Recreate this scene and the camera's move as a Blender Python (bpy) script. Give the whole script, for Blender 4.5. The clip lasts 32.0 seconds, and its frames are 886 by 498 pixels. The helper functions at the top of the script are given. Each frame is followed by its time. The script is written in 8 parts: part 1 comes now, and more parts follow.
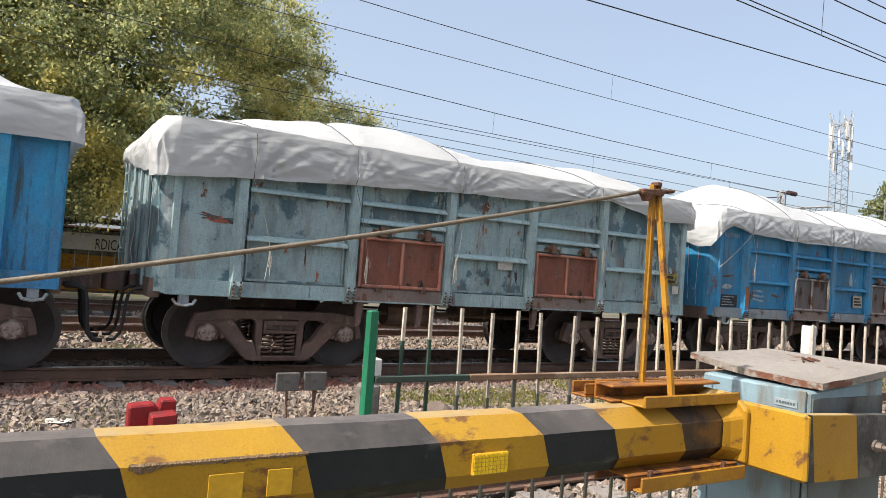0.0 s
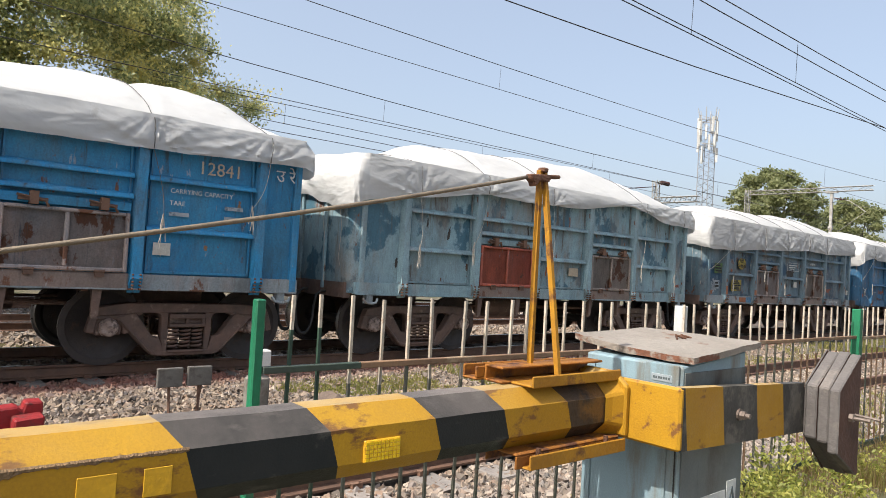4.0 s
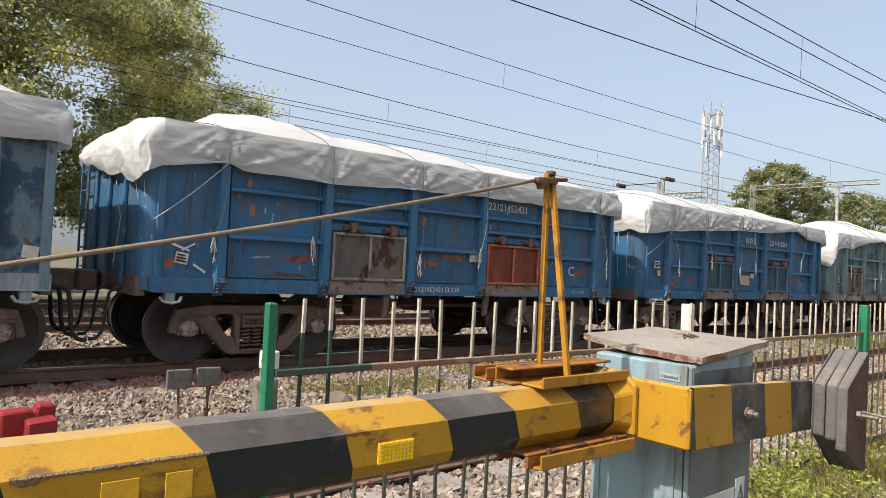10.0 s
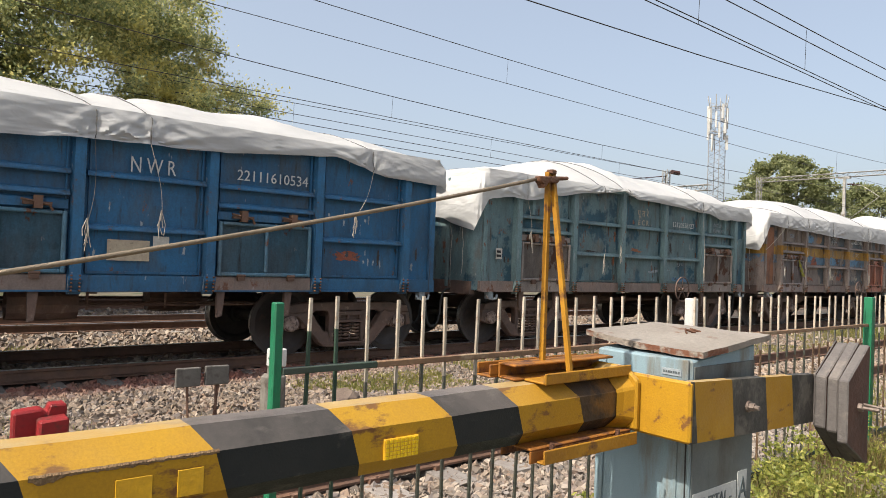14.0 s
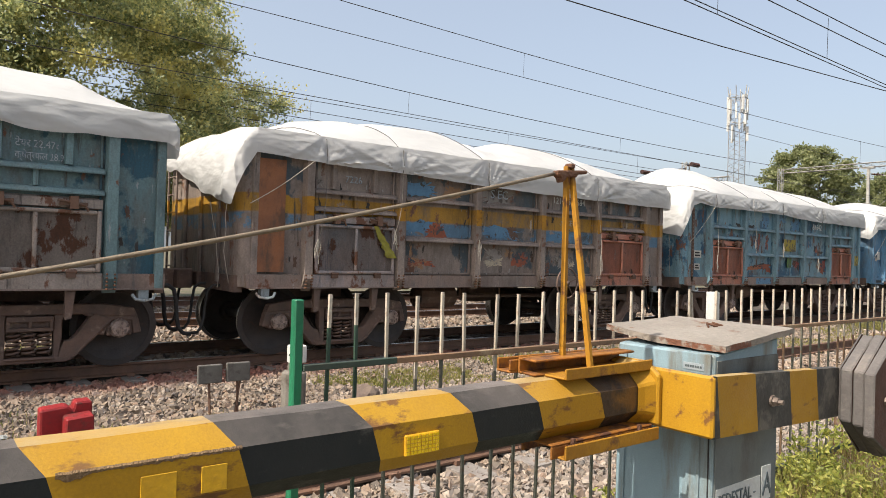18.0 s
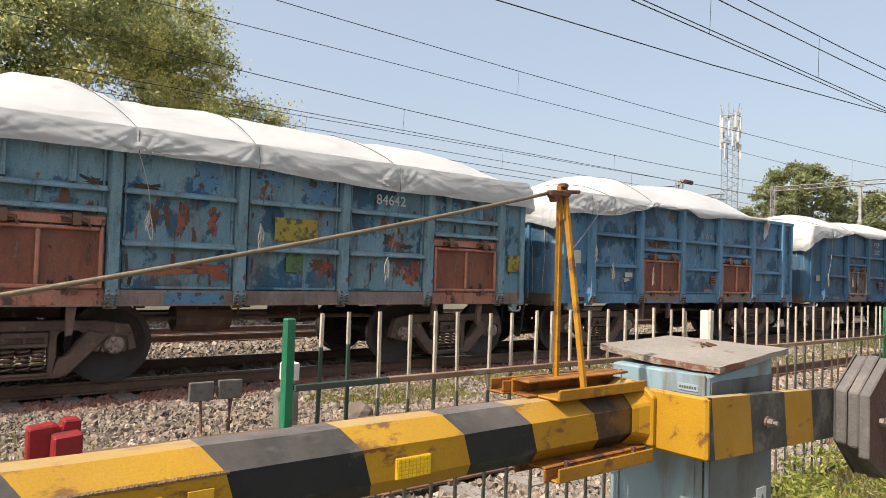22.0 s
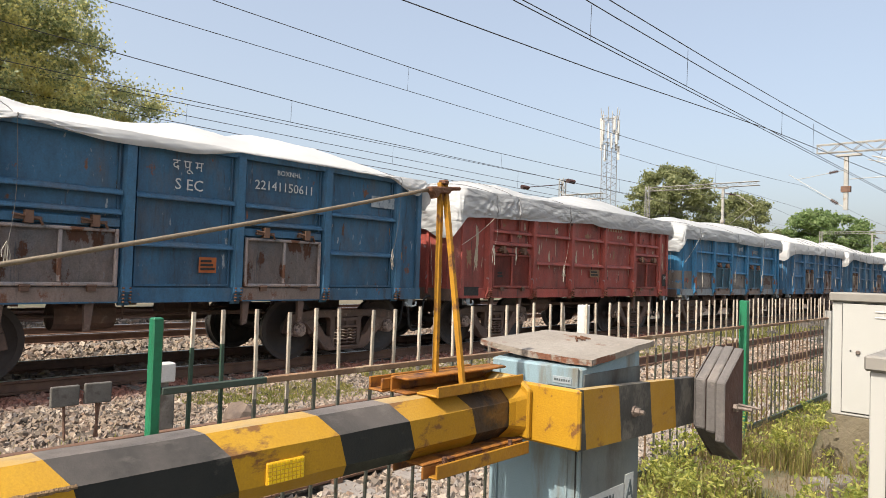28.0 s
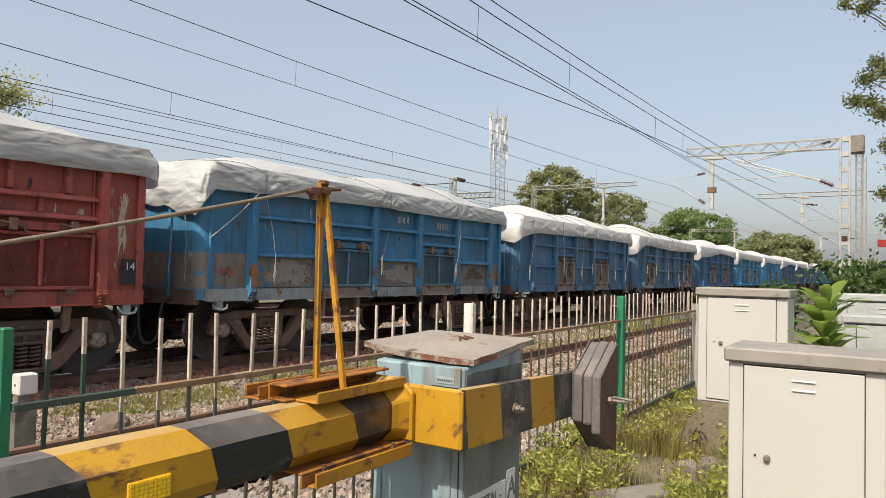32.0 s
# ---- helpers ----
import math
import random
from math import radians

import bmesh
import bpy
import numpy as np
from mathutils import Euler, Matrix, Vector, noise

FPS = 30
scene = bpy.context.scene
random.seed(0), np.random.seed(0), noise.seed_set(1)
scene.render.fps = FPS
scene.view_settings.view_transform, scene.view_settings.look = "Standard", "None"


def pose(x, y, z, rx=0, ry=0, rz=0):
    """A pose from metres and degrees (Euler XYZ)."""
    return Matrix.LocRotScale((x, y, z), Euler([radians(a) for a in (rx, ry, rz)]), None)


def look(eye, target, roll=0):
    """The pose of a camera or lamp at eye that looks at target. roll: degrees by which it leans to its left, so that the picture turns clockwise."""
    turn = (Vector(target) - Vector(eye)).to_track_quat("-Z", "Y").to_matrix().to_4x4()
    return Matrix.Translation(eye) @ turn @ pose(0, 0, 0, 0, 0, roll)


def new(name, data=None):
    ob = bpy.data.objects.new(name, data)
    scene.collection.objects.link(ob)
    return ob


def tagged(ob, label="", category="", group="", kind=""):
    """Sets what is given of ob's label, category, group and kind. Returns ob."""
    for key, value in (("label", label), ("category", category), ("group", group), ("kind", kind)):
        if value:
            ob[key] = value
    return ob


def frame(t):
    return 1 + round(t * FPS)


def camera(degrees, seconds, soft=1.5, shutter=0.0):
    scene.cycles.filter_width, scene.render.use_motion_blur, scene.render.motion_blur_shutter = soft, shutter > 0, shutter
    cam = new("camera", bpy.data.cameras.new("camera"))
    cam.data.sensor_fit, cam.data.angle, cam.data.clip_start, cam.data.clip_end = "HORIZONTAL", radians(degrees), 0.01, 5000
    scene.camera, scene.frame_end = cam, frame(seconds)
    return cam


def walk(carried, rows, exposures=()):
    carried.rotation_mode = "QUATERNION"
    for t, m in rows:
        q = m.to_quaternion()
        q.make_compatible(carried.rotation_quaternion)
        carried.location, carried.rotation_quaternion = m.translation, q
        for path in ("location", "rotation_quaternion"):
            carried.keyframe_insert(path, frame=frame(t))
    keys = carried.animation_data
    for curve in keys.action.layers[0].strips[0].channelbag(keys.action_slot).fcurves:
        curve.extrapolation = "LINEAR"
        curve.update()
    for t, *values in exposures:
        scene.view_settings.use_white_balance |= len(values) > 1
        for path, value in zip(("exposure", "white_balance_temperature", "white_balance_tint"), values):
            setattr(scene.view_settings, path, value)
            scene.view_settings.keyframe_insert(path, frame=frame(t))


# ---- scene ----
cam = camera(65.8, 32.0, 0.4)
PATH = [
    (0.0, 0.013, 0.006, 1.549, 91.84, -4.11, -31.17),
    (0.5, 0.018, 0.010, 1.548, 91.84, -3.98, -32.66),
    (1.0, 0.030, 0.012, 1.548, 91.80, -3.92, -33.45),
    (1.5, 0.032, 0.014, 1.549, 91.78, -3.82, -34.98),
    (2.0, 0.033, 0.016, 1.545, 91.77, -3.78, -36.38),
    (2.5, 0.029, 0.023, 1.541, 91.77, -3.68, -38.35),
    (3.0, 0.037, 0.023, 1.538, 91.70, -3.56, -39.59),
    (3.5, 0.034, 0.024, 1.537, 91.51, -3.51, -40.07),
    (5.5, 0.024, 0.017, 1.548, 91.50, -3.27, -40.35),
    (6.0, 0.023, 0.018, 1.546, 91.49, -3.21, -40.43),
    (6.5, 0.021, 0.016, 1.545, 91.47, -3.18, -40.46),
    (7.0, 0.021, 0.021, 1.548, 91.41, -3.16, -40.53),
    (7.5, 0.015, 0.023, 1.557, 91.40, -3.16, -40.50),
    (8.0, 0.014, 0.020, 1.559, 91.38, -3.12, -40.42),
    (8.5, 0.010, 0.019, 1.559, 91.34, -3.06, -40.30),
    (9.0, 0.008, 0.018, 1.556, 91.35, -3.03, -40.18),
    (9.5, 0.005, 0.015, 1.556, 91.33, -2.92, -39.91),
    (10.0, -0.000, 0.012, 1.554, 91.30, -2.84, -39.78),
    (10.5, 0.002, 0.010, 1.554, 91.30, -2.75, -39.64),
    (11.0, 0.004, 0.010, 1.554, 91.27, -2.65, -39.55),
    (11.5, 0.005, 0.009, 1.556, 91.23, -2.53, -39.49),
    (12.0, 0.004, 0.006, 1.552, 91.19, -2.47, -39.41),
    (12.5, 0.004, 0.004, 1.554, 91.13, -2.36, -39.43),
    (13.0, 0.000, 0.000, 1.563, 91.01, -2.32, -39.44),
    (13.5, -0.009, -0.010, 1.566, 91.01, -2.25, -39.43),
    (14.0, -0.016, -0.021, 1.565, 90.91, -2.23, -39.29),
    (14.5, -0.019, -0.024, 1.566, 90.80, -2.14, -39.16),
    (16.5, -0.018, -0.018, 1.569, 90.64, -1.83, -38.61),
    (17.0, -0.017, -0.017, 1.565, 90.60, -1.81, -38.28),
    (17.5, -0.016, -0.018, 1.566, 90.57, -1.70, -38.04),
    (18.0, -0.016, -0.017, 1.566, 90.48, -1.67, -37.79),
    (18.5, -0.019, -0.016, 1.566, 90.43, -1.65, -37.46),
    (19.0, -0.018, -0.012, 1.564, 90.34, -1.62, -37.03),
    (19.5, -0.017, -0.009, 1.567, 90.32, -1.58, -36.88),
    (20.0, -0.017, -0.011, 1.563, 90.26, -1.60, -36.61),
    (20.5, -0.010, -0.015, 1.567, 90.62, -1.65, -37.17),
    (21.0, -0.001, -0.013, 1.580, 91.02, -1.86, -38.02),
    (21.5, -0.004, -0.016, 1.583, 91.65, -1.88, -38.15),
    (22.0, -0.004, -0.011, 1.578, 91.83, -1.83, -38.24),
    (22.5, -0.000, -0.006, 1.575, 91.82, -1.82, -38.32),
    (23.0, -0.001, -0.009, 1.575, 91.80, -1.80, -38.39),
    (23.5, -0.002, -0.011, 1.575, 91.79, -1.81, -38.39),
    (24.0, -0.000, -0.009, 1.576, 91.78, -1.77, -38.52),
    (24.5, 0.000, -0.011, 1.575, 91.74, -1.70, -38.54),
    (26.5, -0.007, -0.011, 1.571, 91.67, -1.65, -38.65),
    (27.0, -0.002, -0.007, 1.571, 91.59, -1.65, -38.72),
    (27.5, 0.013, -0.003, 1.573, 91.67, -1.72, -42.29),
    (28.0, 0.041, -0.013, 1.583, 91.73, -1.86, -47.39),
    (28.5, 0.071, -0.035, 1.591, 91.80, -1.79, -52.43),
    (29.0, 0.086, -0.031, 1.594, 91.87, -1.57, -54.77),
    (29.5, 0.098, -0.029, 1.612, 91.87, -1.45, -55.93),
    (30.0, 0.090, -0.033, 1.607, 91.86, -1.36, -56.30),
    (30.5, 0.083, -0.025, 1.606, 91.81, -1.35, -56.37),
    (31.0, 0.084, -0.024, 1.602, 91.79, -1.35, -56.38),
    (31.5, 0.081, -0.024, 1.599, 91.76, -1.32, -56.39),
    (32.0, 0.081, -0.026, 1.598, 91.79, -1.30, -56.38),
]
walk(cam, [(t, pose(x, y, z, rx, ry, rz)) for t, x, y, z, rx, ry, rz in PATH],
     [(0, 1.0, 6400, 10), (3, 0.98, 6450, 10), (6, 0.96, 6500, 10), (9, 0.95, 6550, 10), (13, 0.89, 6700, 10), (17, 0.93, 6750, 10), (23, 0.92, 6800, 10), (27, 0.98, 6750, 10), (28, 1.0, 6750, 10), (29, 0.87, 6850, 10), (32, 0.80, 6900, 10)])

# ---- light ----
SUN = Vector((-0.64, -0.02, 0.766)).normalized()
world = bpy.data.worlds.new("sky_world")
scene.world = world
world.use_nodes = True
wn = world.node_tree
sky = wn.nodes.new("ShaderNodeTexSky")
sky.sky_type = "NISHITA"
sky.sun_disc = False
sky.sun_elevation = math.asin(SUN.z)
sky.sun_rotation = math.atan2(SUN.x, SUN.y)
sky.air_density, sky.dust_density, sky.ozone_density = 1.0, 5.0, 1.0
wn.nodes["Background"].inputs["Strength"].default_value = 0.15
haze = wn.nodes.new("ShaderNodeMix")
haze.data_type = "RGBA"
haze.inputs[0].default_value = 0.5
haze.inputs[7].default_value = (2.0, 2.2, 2.47, 1)
wn.links.new(sky.outputs[0], haze.inputs[6])
wn.links.new(haze.outputs[2], wn.nodes["Background"].inputs["Color"])
sun = new("sun", bpy.data.lights.new("sun", "SUN"))
sun.data.energy, sun.data.angle, sun.data.color = 3.3, radians(0.6), (1.0, 0.95, 0.87)
sun.matrix_world = look(SUN * 50, (0, 0, 0))


# ---- materials ----
def nodes_of(name):
    m = bpy.data.materials.new(name)
    m.use_nodes = True
    t = m.node_tree
    return m, t, t.nodes["Principled BSDF"]


def nd(t, kind, **values):
    n = t.nodes.new(kind)
    for k, v in values.items():
        n.inputs[k.replace("_", " ")].default_value = v
    return n


def noise_fac(t, co, scale, lo, hi, detail=5.0, rough=0.6, stretch=None, off=0.0):
    """A noise value from 0 to 1, with the contrast between lo and hi."""
    mp = t.nodes.new("ShaderNodeMapping")
    mp.inputs["Location"].default_value = (off, off * 1.7, off * 0.6)
    if stretch:
        mp.inputs["Scale"].default_value = stretch
    t.links.new(co, mp.inputs["Vector"])
    n = nd(t, "ShaderNodeTexNoise", Scale=scale, Detail=detail, Roughness=rough)
    t.links.new(mp.outputs[0], n.inputs["Vector"])
    r = t.nodes.new("ShaderNodeMapRange")
    r.inputs["From Min"].default_value, r.inputs["From Max"].default_value = lo, hi
    r.clamp = True
    t.links.new(n.outputs["Fac"], r.inputs["Value"])
    return r.outputs[0]


def mixed(t, fac, a, b):
    n = t.nodes.new("ShaderNodeMix")
    n.data_type = "RGBA"
    for sock, v in ((n.inputs[0], fac), (n.inputs[6], a), (n.inputs[7], b)):
        if hasattr(v, "links"):
            t.links.new(v, sock)
        elif isinstance(v, (int, float)):
            sock.default_value = v
        else:
            sock.default_value = (*v[:3], 1)
    return n.outputs[2]


def surf(name, c1, c2=None, rough=0.7, metal=0.0, scale=3.0, bump=0.2, fine=60.0, spots=None, spot_scale=6.0,
         spot_lo=0.58, spot_hi=0.66, streak=None, vary=0.0, gloss=0.5, dust=None):
    """A surface of two tones at a large and a small scale, with spots of a third colour, fine relief and an uneven gloss."""
    m, t, b = nodes_of(name)
    co = t.nodes.new("ShaderNodeTexCoord").outputs["Object"]
    c2 = c2 or tuple(v * 0.75 for v in c1)
    col = mixed(t, noise_fac(t, co, scale, 0.35, 0.68), c1, c2)
    if spots:
        col = mixed(t, noise_fac(t, co, spot_scale, spot_lo, spot_hi, 8.0, 0.65, streak, 3.1), col, spots)
    grain = noise_fac(t, co, fine, 0.25, 0.75, 3.0, 0.6, None, 7.7)
    col = mixed(t, grain, col, mixed(t, 0.22, col, (0.02, 0.02, 0.02)))
    if dust:
        sep = t.nodes.new("ShaderNodeSeparateXYZ")
        t.links.new(t.nodes.new("ShaderNodeNewGeometry").outputs["Normal"], sep.inputs[0])
        up = t.nodes.new("ShaderNodeMapRange")
        up.inputs["From Min"].default_value, up.inputs["From Max"].default_value, up.inputs["To Max"].default_value = dust[4], 1.0, dust[3]
        t.links.new(sep.outputs[2], up.inputs["Value"])
        mul = t.nodes.new("ShaderNodeMath")
        mul.operation = "MULTIPLY"
        t.links.new(up.outputs[0], mul.inputs[0])
        t.links.new(noise_fac(t, co, 5.0, 0.2, 0.6, 6, 0.65, None, 5.5), mul.inputs[1])
        col = mixed(t, mul.outputs[0], col, dust[:3])
    if vary:
        info = t.nodes.new("ShaderNodeObjectInfo")
        hsv = t.nodes.new("ShaderNodeHueSaturation")
        r = t.nodes.new("ShaderNodeMapRange")
        r.inputs["To Min"].default_value, r.inputs["To Max"].default_value = 1 - vary, 1 + vary
        t.links.new(info.outputs["Random"], r.inputs["Value"])
        t.links.new(r.outputs[0], hsv.inputs["Value"])
        t.links.new(col, hsv.inputs["Color"])
        col = hsv.outputs[0]
    t.links.new(col, b.inputs["Base Color"])
    rr = t.nodes.new("ShaderNodeMapRange")
    rr.inputs["To Min"].default_value, rr.inputs["To Max"].default_value = max(0.05, rough - 0.12), min(1, rough + 0.12)
    t.links.new(noise_fac(t, co, scale * 4, 0.3, 0.7, 4.0, 0.6, None, 1.3), rr.inputs["Value"])
    t.links.new(rr.outputs[0], b.inputs["Roughness"])
    b.inputs["Metallic"].default_value = metal
    b.inputs["Specular IOR Level"].default_value = gloss
    if bump:
        bp = t.nodes.new("ShaderNodeBump")
        bp.inputs["Strength"].default_value, bp.inputs["Distance"].default_value = bump, 0.01
        t.links.new(grain, bp.inputs["Height"])
        t.links.new(bp.outputs[0], b.inputs["Normal"])
    return m


def wagon_paint(name, c1, c2, grime, rust, amount, seed, patch=None, band=None, low=None, soil=0.6):
    """Weathered wagon paint: faded tone, rust scars, vertical streaks, chalky scuffs; a worn band or bare lower panels where given."""
    m, t, b = nodes_of(name)
    co = t.nodes.new("ShaderNodeTexCoord").outputs["Object"]
    c1, c2, grime = [tuple(min(0.6, v * 2.5) for v in c) for c in (c1, c2, grime)]
    rust = tuple(v * 1.15 for v in rust)
    col = mixed(t, noise_fac(t, co, 0.9, 0.38, 0.62, 6, 0.65, None, seed), c1, c2)
    if patch:
        col = mixed(t, noise_fac(t, co, 1.5, 0.52, 0.56, 8, 0.62, (1, 1, 0.8), seed + 9), col, patch)
    for zone in (band, low):
        if zone:
            z0, z1, paint, bare = zone
            sep = t.nodes.new("ShaderNodeSeparateXYZ")
            t.links.new(co, sep.inputs[0])
            inside = None
            for edge, sign in ((z0, 1), (z1, -1)):
                r = t.nodes.new("ShaderNodeMapRange")
                r.inputs["From Min"].default_value, r.inputs["From Max"].default_value = edge - 0.012 * sign, edge + 0.012 * sign
                r.clamp = True
                t.links.new(sep.outputs[2], r.inputs["Value"])
                if inside is None:
                    inside = r.outputs[0]
                else:
                    mul = t.nodes.new("ShaderNodeMath")
                    mul.operation = "MULTIPLY"
                    t.links.new(inside, mul.inputs[0])
                    t.links.new(r.outputs[0], mul.inputs[1])
                    inside = mul.outputs[0]
            mul = t.nodes.new("ShaderNodeMath")
            mul.operation = "MULTIPLY"
            t.links.new(inside, mul.inputs[0])
            t.links.new(noise_fac(t, co, 2.6, bare, bare - 0.05, 9, 0.7, (1, 1, 1.2), seed + 13), mul.inputs[1])
            col = mixed(t, mul.outputs[0], col, paint)
    col = mixed(t, noise_fac(t, co, 2.0, 0.50, 0.68, 8, 0.7, (1, 1, 0.35), seed + 2), col, mixed(t, soil, col, grime))
    worn = noise_fac(t, co, 3.0, 0.635 - amount, 0.67 - amount, 10, 0.68, (1, 1, 0.55), seed + 4)
    col = mixed(t, worn, col, rust)
    col = mixed(t, noise_fac(t, co, 8.0, 0.58, 0.68, 8, 0.7, (1, 1, 0.10), seed + 5), col, tuple(v * 0.5 for v in grime))
    col = mixed(t, noise_fac(t, co, 5.5, 0.665, 0.69, 6, 0.6, (2.4, 1, 0.7), seed + 6), col, tuple(0.26 + 0.35 * v for v in c1))
    col = mixed(t, noise_fac(t, co, 1.4, 0.46, 0.70, 9, 0.72, (1.0, 1, 0.45), seed + 7), col, mixed(t, 0.5, col, (0.03, 0.026, 0.024)))
    col = mixed(t, noise_fac(t, co, 22.0, 0.50, 0.72, 6, 0.7, (1.0, 1, 0.25), seed + 8), col, mixed(t, 0.28, col, (0.02, 0.02, 0.02)))
    grain = noise_fac(t, co, 45.0, 0.3, 0.7, 4, 0.65, None, seed)
    col = mixed(t, grain, col, mixed(t, 0.3, col, (0.03, 0.025, 0.02)))
    t.links.new(col, b.inputs["Base Color"])
    gl = t.nodes.new("ShaderNodeMapRange")
    gl.inputs["To Min"].default_value, gl.inputs["To Max"].default_value = 0.38, 0.7
    t.links.new(noise_fac(t, co, 2.2, 0.35, 0.65, 6, 0.6, (1, 1, 0.5), seed + 15), gl.inputs["Value"])
    t.links.new(gl.outputs[0], b.inputs["Roughness"])
    b.inputs["Specular IOR Level"].default_value = 0.32
    bp = t.nodes.new("ShaderNodeBump")
    bp.inputs["Strength"].default_value, bp.inputs["Distance"].default_value = 0.35, 0.012
    t.links.new(mixed(t, 0.5, worn, grain), bp.inputs["Height"])
    t.links.new(bp.outputs[0], b.inputs["Normal"])
    return m


def cloth_paint(name, c, seed, crumple=1.0):
    """White woven sheeting with soft creases and dirt."""
    m, t, b = nodes_of(name)
    co = t.nodes.new("ShaderNodeTexCoord").outputs["Object"]
    col = mixed(t, noise_fac(t, co, 0.8, 0.35, 0.7, 6, 0.65, None, seed), c, tuple(v * 0.86 for v in c))
    col = mixed(t, noise_fac(t, co, 2.4, 0.62, 0.78, 8, 0.7, (1, 1, 0.4), seed + 3), col, (0.46, 0.44, 0.40))
    t.links.new(col, b.inputs["Base Color"])
    b.inputs["Roughness"].default_value = 0.55
    b.inputs["Specular IOR Level"].default_value = 0.35
    last = None
    for scale, tilt, squeeze, deep in ((1.1, 38, 3.2, 0.05), (1.3, -33, 2.8, 0.04), (5.0, 12, 1.6, 0.007)):
        mp = t.nodes.new("ShaderNodeMapping")
        mp.inputs["Location"].default_value = (seed, tilt, seed * 0.3)
        mp.inputs["Rotation"].default_value = (0, radians(tilt), radians(tilt * 0.5))
        mp.inputs["Scale"].default_value = (1, 1, squeeze)
        t.links.new(co, mp.inputs["Vector"])
        n = nd(t, "ShaderNodeTexNoise", Scale=scale, Detail=2.0, Roughness=0.5, Distortion=0.6)
        t.links.new(mp.outputs[0], n.inputs["Vector"])
        bp = t.nodes.new("ShaderNodeBump")
        bp.inputs["Strength"].default_value, bp.inputs["Distance"].default_value = 0.6, deep * crumple
        t.links.new(n.outputs["Fac"], bp.inputs["Height"])
        if last:
            t.links.new(last, bp.inputs["Normal"])
        last = bp.outputs[0]
    t.links.new(last, b.inputs["Normal"])
    # thin woven sheet: some of the daylight comes through
    tr = t.nodes.new("ShaderNodeBsdfTranslucent")
    t.links.new(col, tr.inputs["Color"])
    t.links.new(last, tr.inputs["Normal"])
    mx = t.nodes.new("ShaderNodeMixShader")
    mx.inputs[0].default_value = 0.28
    t.links.new(b.outputs[0], mx.inputs[1])
    t.links.new(tr.outputs[0], mx.inputs[2])
    t.links.new(mx.outputs[0], t.nodes["Material Output"].inputs["Surface"])
    return m


def leaf_paint(name, c1, c2, c3, sun_side=None, through_leaf=0.6):
    """Leaves: every leaf of a tone of its own, whole boughs painted a sunlit yellow where sun_side is given; a little
    light comes through.
    """
    m, t, b = nodes_of(name)
    geo = t.nodes.new("ShaderNodeNewGeometry")
    ramp = t.nodes.new("ShaderNodeValToRGB")
    e = ramp.color_ramp.elements
    e[0].color, e[1].color = (*c1, 1), (*c2, 1)
    e.new(0.55).color = (*c3, 1)
    t.links.new(geo.outputs["Random Per Island"], ramp.inputs[0])
    co = t.nodes.new("ShaderNodeTexCoord").outputs["Object"]
    col = mixed(t, noise_fac(t, co, 0.5, 0.4, 0.65), ramp.outputs[0], mixed(t, 0.35, ramp.outputs[0], c2))
    # sunlit clusters put into the leaf colour as noise patches
    if sun_side:
        col = mixed(t, noise_fac(t, co, 0.42, 0.50, 0.64, 3.0, 0.6, None, 2.0), ramp.outputs[0], mixed(t, 0.75, ramp.outputs[0], sun_side))
    t.links.new(col, b.inputs["Base Color"])
    b.inputs["Roughness"].default_value = 0.5
    tr = t.nodes.new("ShaderNodeBsdfTranslucent")
    t.links.new(col, tr.inputs["Color"])
    mx = t.nodes.new("ShaderNodeMixShader")
    mx.inputs[0].default_value = through_leaf
    t.links.new(b.outputs[0], mx.inputs[1])
    t.links.new(tr.outputs[0], mx.inputs[2])
    t.links.new(mx.outputs[0], t.nodes["Material Output"].inputs["Surface"])
    return m


RUST = (0.16, 0.07, 0.04)
M_BOGIE = surf("bogie_steel", (0.19, 0.115, 0.085), (0.10, 0.07, 0.058), 0.7, 0.0, 3.5, 0.5, 40, (0.27, 0.19, 0.145), 7, 0.58, 0.68)
M_WHEEL = surf("wheel_steel", (0.075, 0.06, 0.053), (0.05, 0.042, 0.039), 0.6, 0.2, 3, 0.3, 50, (0.09, 0.06, 0.045), 6)
M_TREAD = surf("wheel_tread", (0.42, 0.40, 0.38), (0.3, 0.28, 0.27), 0.35, 0.9, 8, 0.1, 80)
M_AXLE = surf("axle_cap_steel", (0.48, 0.37, 0.32), (0.26, 0.19, 0.16), 0.5, 0.2, 12, 0.3, 60, (0.14, 0.10, 0.085), 16, 0.5, 0.6)
M_RAIL = surf("rail_rust", (0.19, 0.10, 0.062), (0.115, 0.066, 0.045), 0.75, 0.1, 4, 0.3, 50)
M_RAILTOP = surf("rail_head", (0.45, 0.43, 0.42), (0.3, 0.27, 0.25), 0.32, 0.9, 5, 0.05, 60)
M_SLEEPER = surf("sleeper_concrete", (0.30, 0.27, 0.24), (0.2, 0.17, 0.15), 0.9, 0, 5, 0.3, 60, vary=0.15)
M_GROUND = surf("ballast_bed", (0.085, 0.07, 0.056), (0.045, 0.037, 0.03), 0.95, 0, 1.2, 1.0, 22, (0.15, 0.10, 0.07), 0.9, 0.5, 0.62)
M_BOULDER = surf("boulder_brown", (0.17, 0.125, 0.095), (0.11, 0.08, 0.065), 0.9, 0, 6, 0.6, 40)
M_FLAKE = surf("flaked_paint_edge", (0.25, 0.155, 0.07), (0.15, 0.09, 0.045), 0.85, 0, 18, 0.6, 120)
